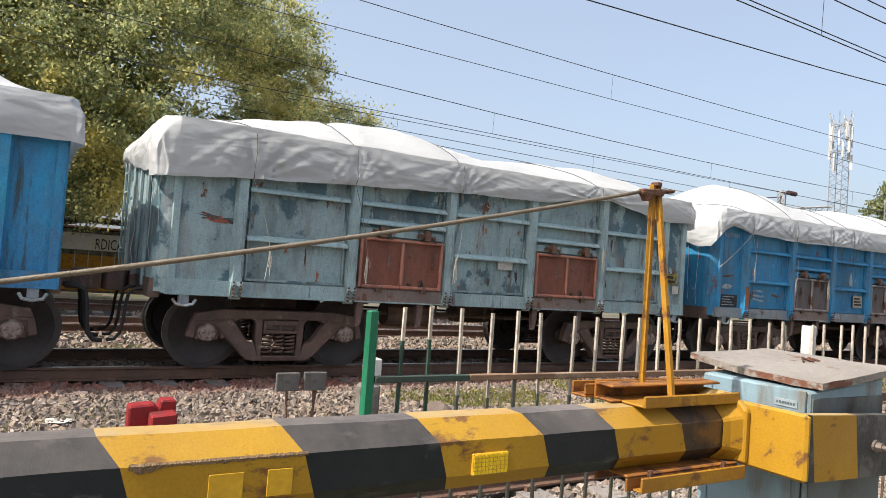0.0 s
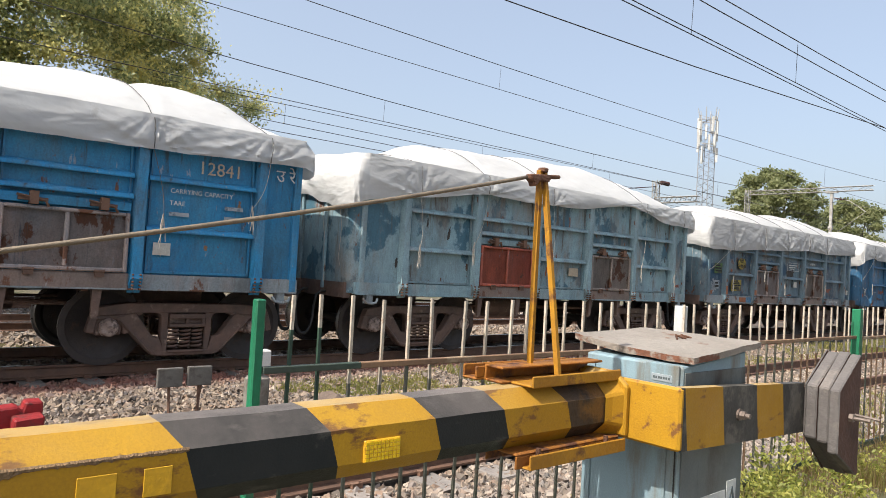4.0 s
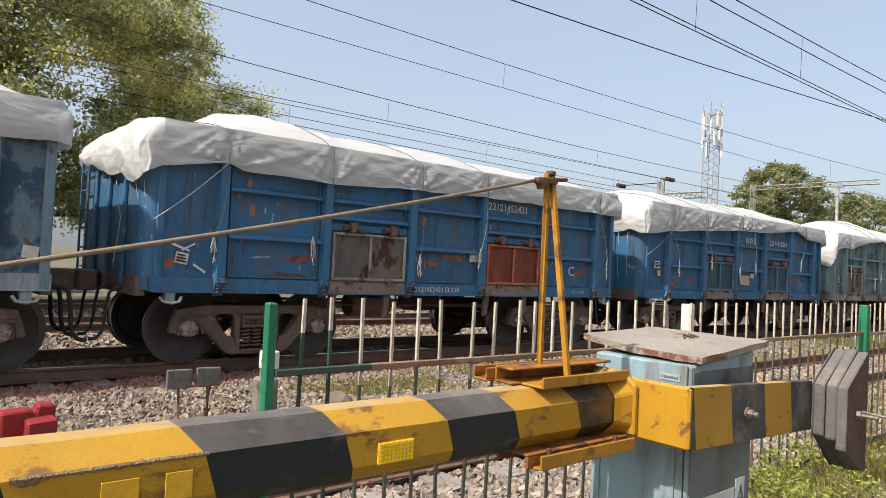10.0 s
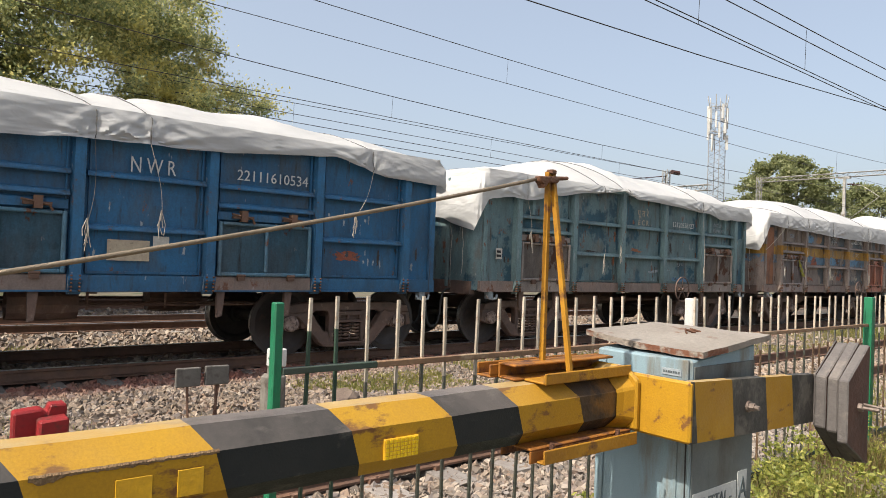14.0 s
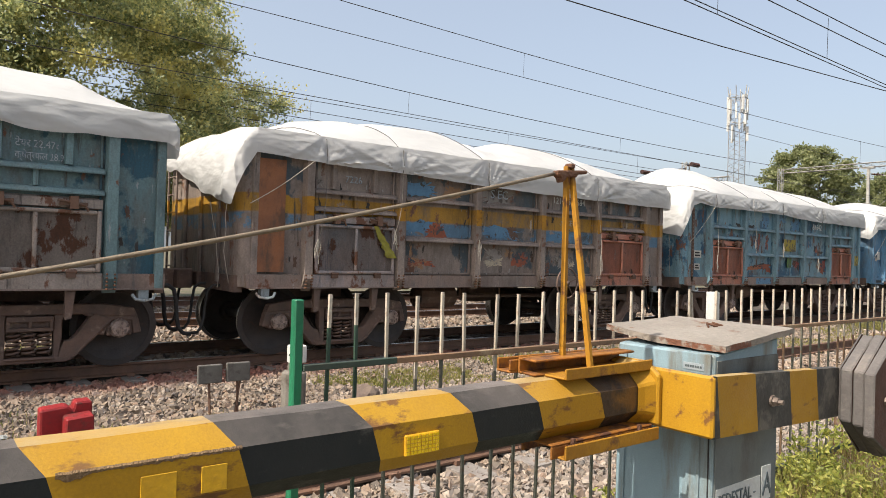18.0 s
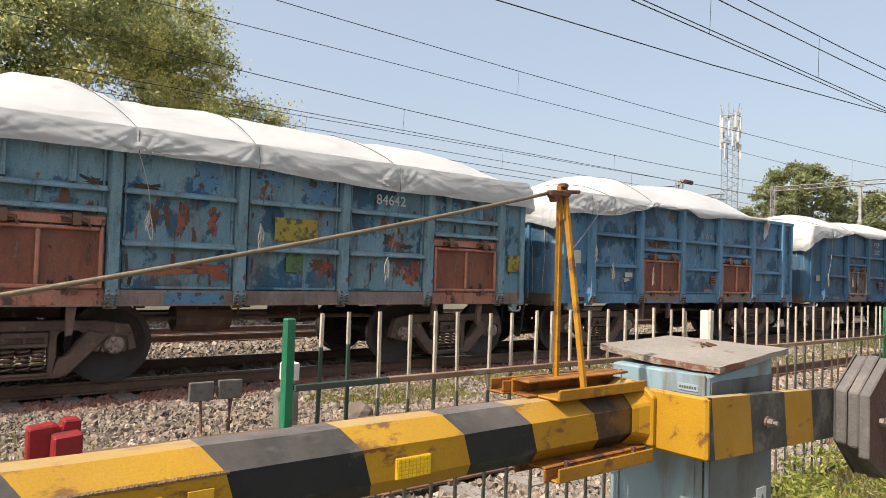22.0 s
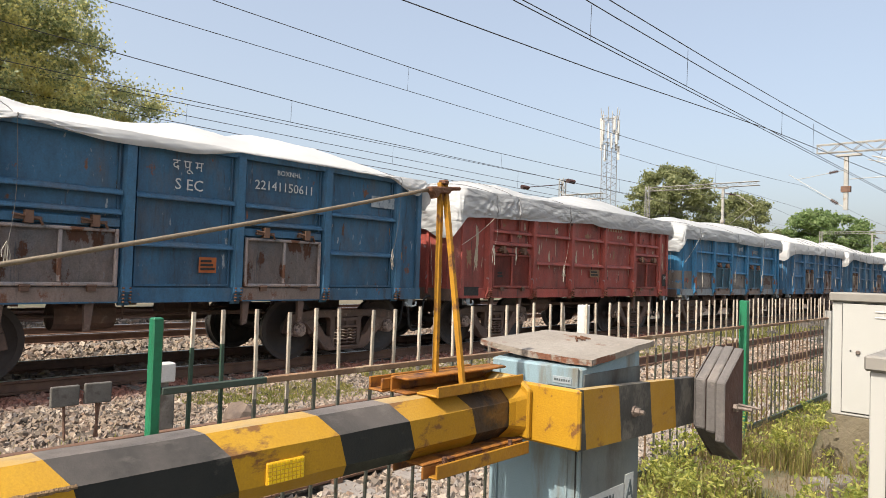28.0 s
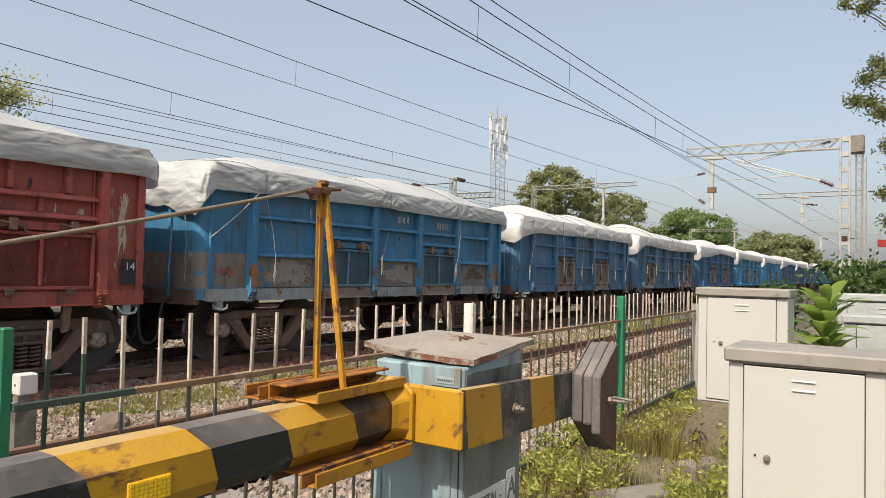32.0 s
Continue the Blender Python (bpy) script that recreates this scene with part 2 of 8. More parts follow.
M_ROAD = surf("road_asphalt", (0.16, 0.15, 0.145), (0.10, 0.095, 0.09), 0.9, 0, 1.5, 0.5, 60, (0.24, 0.21, 0.18), 1.2)
M_EARTH = surf("dry_earth", (0.16, 0.13, 0.085), (0.10, 0.085, 0.05), 0.95, 0, 0.8, 0.8, 20, (0.07, 0.08, 0.03), 1.1, 0.5, 0.6)
M_YEL = surf("boom_yellow", (0.46, 0.25, 0.014), (0.37, 0.185, 0.012), 0.55, 0, 2.2, 0.12, 170, (0.18, 0.08, 0.025), 8, 0.56, 0.62, (0.7, 1.4, 1.4), gloss=0.25, dust=(0.36, 0.27, 0.14, 0.9, 0.68))
M_BLK = surf("boom_black", (0.014, 0.017, 0.017), (0.026, 0.027, 0.026), 0.55, 0, 3, 0.12, 170, (0.075, 0.07, 0.062), 8, 0.58, 0.66, (0.7, 1.4, 1.4), gloss=0.2, dust=(0.17, 0.145, 0.13, 0.95, 0.45))
M_ARMBLK = surf("arm_worn_black", (0.065, 0.06, 0.052), (0.04, 0.037, 0.034), 0.6, 0, 4, 0.2, 50, (0.13, 0.115, 0.095), 7, 0.52, 0.62, gloss=0.25)
M_BRNBAND = surf("boom_rusty_black", (0.07, 0.042, 0.022), (0.035, 0.028, 0.022), 0.65, 0, 4, 0.25, 50, (0.15, 0.075, 0.02), 5, 0.52, 0.62, gloss=0.25)
M_ORANGE = surf("channel_orange", (0.36, 0.145, 0.02), (0.25, 0.095, 0.02), 0.65, 0, 6, 0.25, 60, (0.10, 0.042, 0.025), 9, 0.5, 0.6, gloss=0.25)
M_CHYEL = surf("channel_yellow", (0.42, 0.205, 0.016), (0.33, 0.15, 0.016), 0.6, 0, 6, 0.2, 60, (0.13, 0.055, 0.025), 9, 0.55, 0.64, gloss=0.25)
M_PED = surf("pedestal_blue_paint", (0.26, 0.37, 0.42), (0.215, 0.30, 0.335), 0.5, 0, 3, 0.1, 200, (0.17, 0.145, 0.105), 5, 0.53, 0.68, (1, 1, 0.18), gloss=0.3)
M_PEDDK = surf("stencil_grey", (0.10, 0.13, 0.14), (0.07, 0.085, 0.09), 0.6, 0, 6, 0, 60)
M_LID = surf("pedestal_lid", (0.29, 0.26, 0.225), (0.23, 0.20, 0.17), 0.85, 0, 3, 0.35, 50, (0.17, 0.085, 0.05), 5, 0.60, 0.66, gloss=0.2)
M_LIDRIM = surf("lid_rim", (0.28, 0.24, 0.20), (0.21, 0.175, 0.14), 0.85, 0, 5, 0.5, 60, (0.16, 0.06, 0.03), 7, 0.5, 0.56)
# dirt streaks over pedestal paint that is darkened for its unlit side
M_PEDSIDE = surf("pedestal_dirty_shaded_side", (0.165, 0.19, 0.19), (0.125, 0.13, 0.12), 0.6, 0, 3, 0.1, 200, (0.065, 0.055, 0.042), 4, 0.48, 0.66, (1, 1, 0.3), gloss=0.3)
M_RUSTEDGE = surf("rust_edge", (0.14, 0.058, 0.026), (0.09, 0.038, 0.02), 0.85, 0, 12, 0.6, 70)
M_WEIGHT = surf("weight_iron", (0.145, 0.132, 0.125), (0.10, 0.09, 0.084), 0.8, 0.0, 4, 0.3, 60, (0.20, 0.175, 0.155), 7, 0.55, 0.68, gloss=0.2)
M_WEIGHTF = surf("weight_face", (0.105, 0.055, 0.04), (0.07, 0.042, 0.034), 0.8, 0.0, 4, 0.3, 60, (0.05, 0.04, 0.036), 5, gloss=0.2)
M_BOLT = surf("bolt_zinc", (0.5, 0.47, 0.44), (0.35, 0.3, 0.27), 0.4, 0.8, 12, 0.1, 80)
M_RUSTBOLT = surf("bolt_dull", (0.23, 0.19, 0.16), (0.14, 0.10, 0.08), 0.6, 0.4, 12, 0.2, 80)
M_GREEN = surf("fence_green", (0.012, 0.19, 0.085), (0.01, 0.14, 0.065), 0.45, 0, 4, 0.15, 60, (0.1, 0.12, 0.08), 9, 0.64, 0.7)
M_GRNDK = surf("bar_green", (0.024, 0.07, 0.04), (0.03, 0.05, 0.035), 0.55, 0, 4, 0.15, 60, (0.09, 0.075, 0.045), 7, 0.55, 0.62)
M_BAR = surf("fence_bar", (0.50, 0.45, 0.38), (0.41, 0.34, 0.25), 0.6, 0, 3, 0.2, 60, (0.26, 0.13, 0.065), 5, 0.60, 0.67, None, 0.2)
M_BARDK = surf("fence_bar_lower", (0.13, 0.13, 0.10), (0.09, 0.10, 0.075), 0.65, 0, 5, 0.2, 60, (0.18, 0.09, 0.05), 8)
M_FRAIL = surf("fence_rail", (0.28, 0.165, 0.09), (0.19, 0.11, 0.065), 0.7, 0, 2.5, 0.25, 50, (0.40, 0.30, 0.19), 4, 0.54, 0.64)
M_FRAILG = surf("fence_rail_green", (0.035, 0.07, 0.05), (0.05, 0.06, 0.045), 0.6, 0, 3, 0.2, 60, (0.2, 0.1, 0.06), 6)
M_WHITE = surf("cabinet_white", (0.455, 0.448, 0.42), (0.435, 0.428, 0.398), 0.5, 0, 0.7, 0.02, 260, (0.34, 0.30, 0.24), 2.5, 0.66, 0.78, (1, 1, 0.15), gloss=0.3)
M_CABGREY = surf("cabinet_lid_grey", (0.27, 0.25, 0.22), (0.21, 0.195, 0.17), 0.7, 0, 3, 0.1, 200, (0.16, 0.14, 0.11), 6, 0.56, 0.66)
# cabinet grey with shade put into the colour; also a rag's own grey
M_CABSHADE = surf("cabinet_shade_and_rag_grey", (0.36, 0.37, 0.36), (0.28, 0.29, 0.28), 0.6, 0, 3, 0.1, 40)
M_DARK = surf("dark_gap", (0.02, 0.02, 0.02), (0.03, 0.028, 0.025), 0.8, 0, 5, 0.1)
M_RED = surf("red_paint", (0.30, 0.018, 0.02), (0.22, 0.016, 0.017), 0.55, 0, 5, 0.2, 60, (0.12, 0.03, 0.025), 7, 0.55, 0.64, gloss=0.3)
M_TABLET = surf("dull_tablet", (0.15, 0.14, 0.125), (0.10, 0.092, 0.08), 0.9, 0, 6, 0.3, 60, (0.07, 0.06, 0.05), 6, 0.5, 0.62)
M_CONC = surf("concrete", (0.22, 0.20, 0.17), (0.155, 0.138, 0.115), 0.9, 0, 5, 0.4, 50, (0.10, 0.085, 0.065), 4, 0.5, 0.62)
M_PLASTIC = surf("white_plastic", (0.62, 0.61, 0.58), (0.54, 0.53, 0.5), 0.5, 0, 6, 0.02)
M_GALV = surf("galvanised_steel", (0.42, 0.41, 0.38), (0.33, 0.32, 0.29), 0.55, 0.3, 1.5, 0.1, 20, (0.3, 0.24, 0.18), 2.5)
M_TOWER = surf("tower_pale_paint", (0.32, 0.32, 0.32), (0.25, 0.25, 0.25), 0.6, 0, 0.5, 0)
M_WIRE = surf("copper_wire", (0.06, 0.055, 0.05), (0.045, 0.04, 0.038), 0.5, 0.4, 3, 0)
M_INSUL = surf("insulator_brown", (0.05, 0.02, 0.015), (0.035, 0.015, 0.012), 0.25, 0, 6, 0)
M_BARK = surf("tree_bark", (0.11, 0.09, 0.07), (0.07, 0.058, 0.045), 0.9, 0, 2, 0.8, 18)
M_HOSE = surf("rubber_hose", (0.02, 0.02, 0.02), (0.035, 0.032, 0.03), 0.7, 0, 6, 0.2)
M_ROPE = surf("hemp_rope", (0.30, 0.24, 0.16), (0.22, 0.17, 0.11), 0.9, 0, 20, 0.5, 200)
M_TIE = surf("tie_rope", (0.14, 0.13, 0.12), (0.1, 0.095, 0.09), 0.9, 0, 20, 0.3, 200)
M_TIEW = surf("white_string", (0.55, 0.5, 0.42), (0.45, 0.4, 0.33), 0.9, 0, 20, 0.3, 200)
M_STEELROPE = surf("stay_cable", (0.24, 0.19, 0.13), (0.17, 0.13, 0.09), 0.6, 0.3, 30, 0.3, 200)
M_LETTER = surf("white_lettering", (0.62, 0.63, 0.6), (0.5, 0.5, 0.48), 0.7, 0, 8, 0, 60, (0.3, 0.3, 0.3), 14, 0.6, 0.7)
M_LETTERF = surf("faded_lettering", (0.38, 0.42, 0.44), (0.28, 0.32, 0.34), 0.7, 0, 8, 0, 60, (0.12, 0.16, 0.2), 12, 0.52, 0.62)
M_PAPER = surf("paper_label", (0.62, 0.6, 0.54), (0.5, 0.47, 0.4), 0.8, 0, 12, 0.05, 60, (0.25, 0.22, 0.18), 14, 0.62, 0.7)
M_CREAM = surf("cream_plate", (0.5, 0.42, 0.3), (0.4, 0.33, 0.24), 0.7, 0, 10, 0.05, 60, (0.15, 0.12, 0.1), 14, 0.6, 0.68)
M_ORTAG = surf("orange_label", (0.45, 0.12, 0.025), (0.38, 0.10, 0.025), 0.7, 0, 10, 0.05)
M_YELTAG = surf("yellow_label", (0.36, 0.28, 0.03), (0.28, 0.22, 0.03), 0.7, 0, 10, 0.05, 60, (0.10, 0.08, 0.05), 9, 0.5, 0.56)
M_GRNTAG = surf("green_label", (0.10, 0.19, 0.05), (0.07, 0.14, 0.04), 0.7, 0, 10, 0.05, 60, (0.07, 0.07, 0.06), 9, 0.5, 0.56)
M_ORPANEL = surf("orange_primer", (0.30, 0.115, 0.045), (0.20, 0.08, 0.038), 0.7, 0, 2.5, 0.15, 70, (0.12, 0.06, 0.035), 4, 0.52, 0.64, (1, 1, 0.4))
M_YCLOTH = surf("yellow_cloth", (0.36, 0.33, 0.05), (0.24, 0.21, 0.04), 0.9, 0, 10, 0.4)
M_TERRA = surf("primer_red", (0.34, 0.092, 0.042), (0.24, 0.07, 0.036), 0.7, 0, 8, 0.1, 60, (0.05, 0.06, 0.07), 9, 0.5, 0.57)
L_TREE = leaf_paint("leaves_big_tree", (0.18, 0.225, 0.10), (0.64, 0.58, 0.23), (0.39, 0.42, 0.19), (0.72, 0.60, 0.18), 0.52)
L_FAR = leaf_paint("leaves_far_tree", (0.19, 0.225, 0.10), (0.33, 0.34, 0.16), (0.26, 0.28, 0.13))
L_LIGHT = leaf_paint("leaves_light_tree", (0.14, 0.22, 0.08), (0.28, 0.36, 0.15), (0.2, 0.28, 0.10))
L_WEED = leaf_paint("weed_leaves", (0.159, 0.207, 0.043), (0.610, 0.561, 0.159), (0.342, 0.378, 0.085))
L_GRASS = leaf_paint("grass_blades", (0.15, 0.175, 0.042), (0.42, 0.35, 0.13), (0.26, 0.265, 0.075))
L_BROAD = leaf_paint("broad_leaves", (0.15, 0.24, 0.05), (0.36, 0.44, 0.10), (0.24, 0.34, 0.07))
L_SHRUB = leaf_paint("shrub_leaves", (0.04, 0.085, 0.022), (0.10, 0.16, 0.045), (0.065, 0.115, 0.03))
L_SPRAY = leaf_paint("spray_leaves", (0.09, 0.125, 0.045), (0.30, 0.29, 0.12), (0.16, 0.19, 0.075))
L_DRY = leaf_paint("dry_stems", (0.2, 0.13, 0.065), (0.32, 0.24, 0.12), (0.25, 0.18, 0.09))


def stone_paint(name, tones):
    m, t, b = nodes_of(name)
    geo = t.nodes.new("ShaderNodeNewGeometry")
    ramp = t.nodes.new("ShaderNodeValToRGB")
    e = ramp.color_ramp.elements
    e[0].color, e[1].color = (*tones[0], 1), (*tones[-1], 1)
    for i, c in enumerate(tones[1:-1]):
        e.new((i + 1) / (len(tones) - 1)).color = (*c, 1)
    t.links.new(geo.outputs["Random Per Island"], ramp.inputs[0])
    co = t.nodes.new("ShaderNodeTexCoord").outputs["Object"]
    col = mixed(t, noise_fac(t, co, 30, 0.3, 0.7), ramp.outputs[0], mixed(t, 0.35, ramp.outputs[0], (0.1, 0.08, 0.06)))
    sep = t.nodes.new("ShaderNodeSeparateXYZ")
    t.links.new(co, sep.inputs[0])
    # greyer stone beside the fence, brake rust beside the rails in use
    for lo, hi, amount, tint in ((4.3, 2.9, 0.55, (0.26, 0.25, 0.235)), (8.75, 9.3, 0.9, (0.25, 0.095, 0.066))):
        r = t.nodes.new("ShaderNodeMapRange")
        r.inputs["From Min"].default_value, r.inputs["From Max"].default_value, r.inputs["To Max"].default_value = lo, hi, amount
        r.clamp = True
        t.links.new(sep.outputs[1], r.inputs["Value"])
        mul = t.nodes.new("ShaderNodeMath")
        mul.operation = "MULTIPLY"
        t.links.new(r.outputs[0], mul.inputs[0])
        t.links.new(noise_fac(t, co, 1.6, 0.3, 0.55, 5, 0.6, None, 4), mul.inputs[1])
        end = t.nodes.new("ShaderNodeMapRange")
        end.inputs["From Min"].default_value, end.inputs["From Max"].default_value = 10.6, 9.9
        end.clamp = True
        t.links.new(sep.outputs[1], end.inputs["Value"])
        mul2 = t.nodes.new("ShaderNodeMath")
        mul2.operation = "MULTIPLY"
        t.links.new(mul.outputs[0], mul2.inputs[0])
        t.links.new(end.outputs[0], mul2.inputs[1])
        col = mixed(t, mul2.outputs[0], col, tint)
    t.links.new(col, b.inputs["Base Color"])
    b.inputs["Roughness"].default_value = 0.85
    return m


M_STONE = stone_paint("ballast_stones", [(0.068, 0.058, 0.051), (0.297, 0.223, 0.162), (0.149, 0.115, 0.095), (0.405, 0.338, 0.270), (0.230, 0.149, 0.101), (0.203, 0.176, 0.162), (0.270, 0.203, 0.142), (0.115, 0.095, 0.081)])


# ---- mesh helpers ----
def box(bm, x0, x1, y0, y1, z0, z1):
    v = [bm.verts.new(p) for p in ((x0, y0, z0), (x1, y0, z0), (x1, y1, z0), (x0, y1, z0), (x0, y0, z1), (x1, y0, z1), (x1, y1, z1), (x0, y1, z1))]
    return [bm.faces.new([v[i] for i in f]) for f in ((3, 2, 1, 0), (4, 5, 6, 7), (0, 1, 5, 4), (1, 2, 6, 5), (2, 3, 7, 6), (3, 0, 4, 7))]


def prism(bm, pts, axis, a, b):
    """A polygon drawn in the plane across the axis, stretched from a to b along it."""
    def at(p, h):
        return {"x": (h, p[0], p[1]), "y": (p[0], h, p[1]), "z": (p[0], p[1], h)}[axis]
    lo, hi = [bm.verts.new(at(p, a)) for p in pts], [bm.verts.new(at(p, b)) for p in pts]
    n = len(pts)
    fs = [bm.faces.new(lo), bm.faces.new(hi[::-1])]
    for i in range(n):
        fs.append(bm.faces.new((lo[i], hi[i], hi[(i + 1) % n], lo[(i + 1) % n])))
    return fs


def tube(bm, pts, r, n=6, r1=None, cap=True):
    """A round bar along a line of points."""
    pts = [Vector(p) for p in pts]
    rings, last = [], None
    for i, p in enumerate(pts):
        d = (pts[min(i + 1, len(pts) - 1)] - pts[max(i - 1, 0)]).normalized()
        if last is None:
            side = d.cross(Vector((0, 0, 1)) if abs(d.z) < 0.9 else Vector((1, 0, 0))).normalized()
        else:
            side = (last - d * last.dot(d)).normalized()
        last = side
        up = d.cross(side)
        q = r if r1 is None else r + (r1 - r) * i / (len(pts) - 1)
        rings.append([bm.verts.new(p + (side * math.cos(2 * math.pi * k / n) + up * math.sin(2 * math.pi * k / n)) * q) for k in range(n)])
    for a, b in zip(rings, rings[1:]):
        for k in range(n):
            bm.faces.new((a[k], a[(k + 1) % n], b[(k + 1) % n], b[k]))
    if cap:
        bm.faces.new(rings[0][::-1])
        bm.faces.new(rings[-1])


def lathe(bm, prof, axis, c, n=24):
    """A profile of (radius, along) pairs turned round an axis through c."""
    rings = []
    for r, h in prof:
        ring = []
        for k in range(n):
            a = 2 * math.pi * k / n
            u, w = r * math.cos(a), r * math.sin(a)
            p = {"x": (h, u, w), "y": (u, h, w), "z": (u, w, h)}[axis]
            ring.append(bm.verts.new((p[0] + c[0], p[1] + c[1], p[2] + c[2])))
        rings.append(ring)
    for a, b in zip(rings, rings[1:]):
        for k in range(n):
            bm.faces.new((a[k], a[(k + 1) % n], b[(k + 1) % n], b[k]))
    bm.faces.new(rings[0][::-1])
    bm.faces.new(rings[-1])


def softened(bm, w=0.006, seg=1):
    bmesh.ops.recalc_face_normals(bm, faces=bm.faces)
    bmesh.ops.bevel(bm, geom=[e for e in bm.edges if len(e.link_faces) == 2 and e.calc_face_angle(0) > 0.5], offset=w, segments=seg, profile=0.5, affect="EDGES", clamp_overlap=True)


def mesh_of(name, bm, material, smooth=False, fix=True):
    if fix:
        bmesh.ops.recalc_face_normals(bm, faces=bm.faces)
    me = bpy.data.meshes.new(name)
    bm.to_mesh(me)
    bm.free()
    me.materials.append(material)
    if smooth:
        me.shade_smooth()
    return me


def part(name, bm, material, parent, label="", smooth=False, fix=True):
    ob = new(name, mesh_of(name, bm, material, smooth, fix))
    ob.parent = parent
    if label:
        tagged(ob, label)
    return ob


def hung(name, me, parent, label=""):
    ob = new(name, me)
    ob.parent = parent
    if label:
        tagged(ob, label)
    return ob


def empty(name, m, label, category, group="", kind=""):
    ob = new(name)
    ob.empty_display_size = 0.2
    ob.matrix_basis = m
    return tagged(ob, label, category, group, kind)


def boxed(name, material, parent, x0, x1, y0, y1, z0, z1, w=0.004, label=""):
    bm = bmesh.new()
    box(bm, x0, x1, y0, y1, z0, z1)
    if w:
        softened(bm, w)
    return part(name, bm, material, parent, label)


def lettered(name, words, size, material, parent, m, depth=0.002, label="", align="LEFT"):
    """Words as thin solid letters, standing in the plane that m gives."""
    cu = bpy.data.curves.new(name, "FONT")
    cu.body, cu.size, cu.extrude, cu.align_x = words, size, depth, align
    cu.resolution_u = 2
    tmp = new(name, cu)
    me = bpy.data.meshes.new_from_object(tmp)
    bpy.data.objects.remove(tmp)
    me.materials.clear()
    me.materials.append(material)
    ob = new(name, me)
    ob.parent = parent
    ob.matrix_basis = m
    if label:
        tagged(ob, label)
    return ob


def mesh_from(name, verts, faces, material, smooth=False):
    me = bpy.data.meshes.new(name)
    me.from_pydata(verts, [], faces)
    me.materials.append(material)
    if smooth:
        me.shade_smooth()
    return me
# ---- the goods train ----
PERIOD, LONG, MIDDLE, WIDE, SIDE_Y, TOP = 10.713, 9.55, 4.892, 3.2, 9.15, 3.22
RIBS = [0.85 + 1.616 * i for i in range(6)]


def run(t):
    """How far the train has come at t seconds: it slows from 4.2 to 3.5 metres a second."""
    u = (t - 16) / 16
    return -74.437 - 61.678 * u + 4.926 * u ** 2 + 1.125 * u ** 3 - 1.195 * u ** 4 - 0.907 * u ** 5


SLACK = {1: 0.04, 2: -0.05, 3: -0.1, 4: -0.12, 5: -0.1, 6: 0.06, 7: 0.05, 8: 0.06, 9: -0.03, 10: -0.1, 11: -0.06}


def place(t, n):
    """Where wagon n stands at t seconds: the couplings are drawn out unevenly."""
    return run(t) + n * PERIOD + SLACK.get(n, 0.0)


def once(build):
    """Keeps a mesh that many wagons share."""
    kept = {}

    def get():
        if "mesh" not in kept:
            kept["mesh"] = build()
        return kept["mesh"]
    return get


@once
def side_frame_mesh():
    bm = bmesh.new()
    y0, y1 = -0.07, 0.07
    prism(bm, [(-1.22, 0.64), (-1.17, 0.76), (-0.8, 0.82), (0.8, 0.82), (1.17, 0.76), (1.22, 0.64), (0.78, 0.67), (0.66, 0.69), (-0.66, 0.69), (-0.78, 0.67)], "y", y0, y1)
    for s in (-1, 1):
        def q(pts):
            return [(s * x, z) for x, z in pts]
        prism(bm, q([(1.22, 0.645), (0.79, 0.675), (0.74, 0.43), (0.82, 0.41), (0.86, 0.60), (1.14, 0.60), (1.17, 0.42), (1.27, 0.44)]), "y", y0 + 0.004, y1 - 0.004)
        # broad diagonal with the rounded corners of the window
        prism(bm, q([(0.93, 0.62), (0.70, 0.70), (0.655, 0.66), (0.47, 0.40), (0.42, 0.365), (0.37, 0.37), (0.34, 0.30), (0.29, 0.13), (0.44, 0.125), (0.50, 0.17)]), "y", y0 - 0.012, y1)
        prism(bm, q([(0.42, 0.70), (0.25, 0.70), (0.25, 0.15), (0.31, 0.15), (0.345, 0.41), (0.345, 0.62), (0.365, 0.665)]), "y", y0 + 0.004, y1 - 0.004)
        prism(bm, q([(0.72, 0.71), (0.56, 0.71), (0.60, 0.67), (0.65, 0.65)]), "y", y0 + 0.006, y1 - 0.006)
        # raised rim on the diagonal's lower edge
        prism(bm, q([(0.90, 0.60), (0.87, 0.61), (0.44, 0.165), (0.49, 0.165)]), "y", y0 - 0.028, y0)
    prism(bm, [(-0.44, 0.18), (0.44, 0.18), (0.40, 0.115), (-0.40, 0.115)], "y", y0 - 0.018, y1 + 0.012)
    prism(bm, [(-0.27, 0.19), (0.27, 0.19), (0.25, 0.155), (-0.25, 0.155)], "y", y0 - 0.05, y0)
    softened(bm, 0.012)
    return mesh_of("side_frame", bm, M_BOGIE)


@once
def spring_mesh():
    bm = bmesh.new()
    pts = [(0.066 * math.cos(a), 0.066 * math.sin(a), 0.205 + 0.29 * a / (11 * math.pi)) for a in [i * math.pi / 4 for i in range(45)]]
    tube(bm, pts, 0.017, 4)
    return mesh_of("spring", bm, M_BOGIE, True)


@once
def bolster_mesh():
    bm = bmesh.new()
    box(bm, -0.245, 0.245, -0.10, 0.06, 0.50, 0.545)
    box(bm, -0.245, 0.245, -0.10, 0.06, 0.615, 0.68)
    box(bm, -0.24, 0.24, -0.04, 0.05, 0.545, 0.615)
    for x in (-0.245, -0.02, 0.205):
        box(bm, x, x + 0.04, -0.09, 0.0, 0.54, 0.62)
    softened(bm, 0.006)
    return mesh_of("bolster", bm, M_BOGIE)


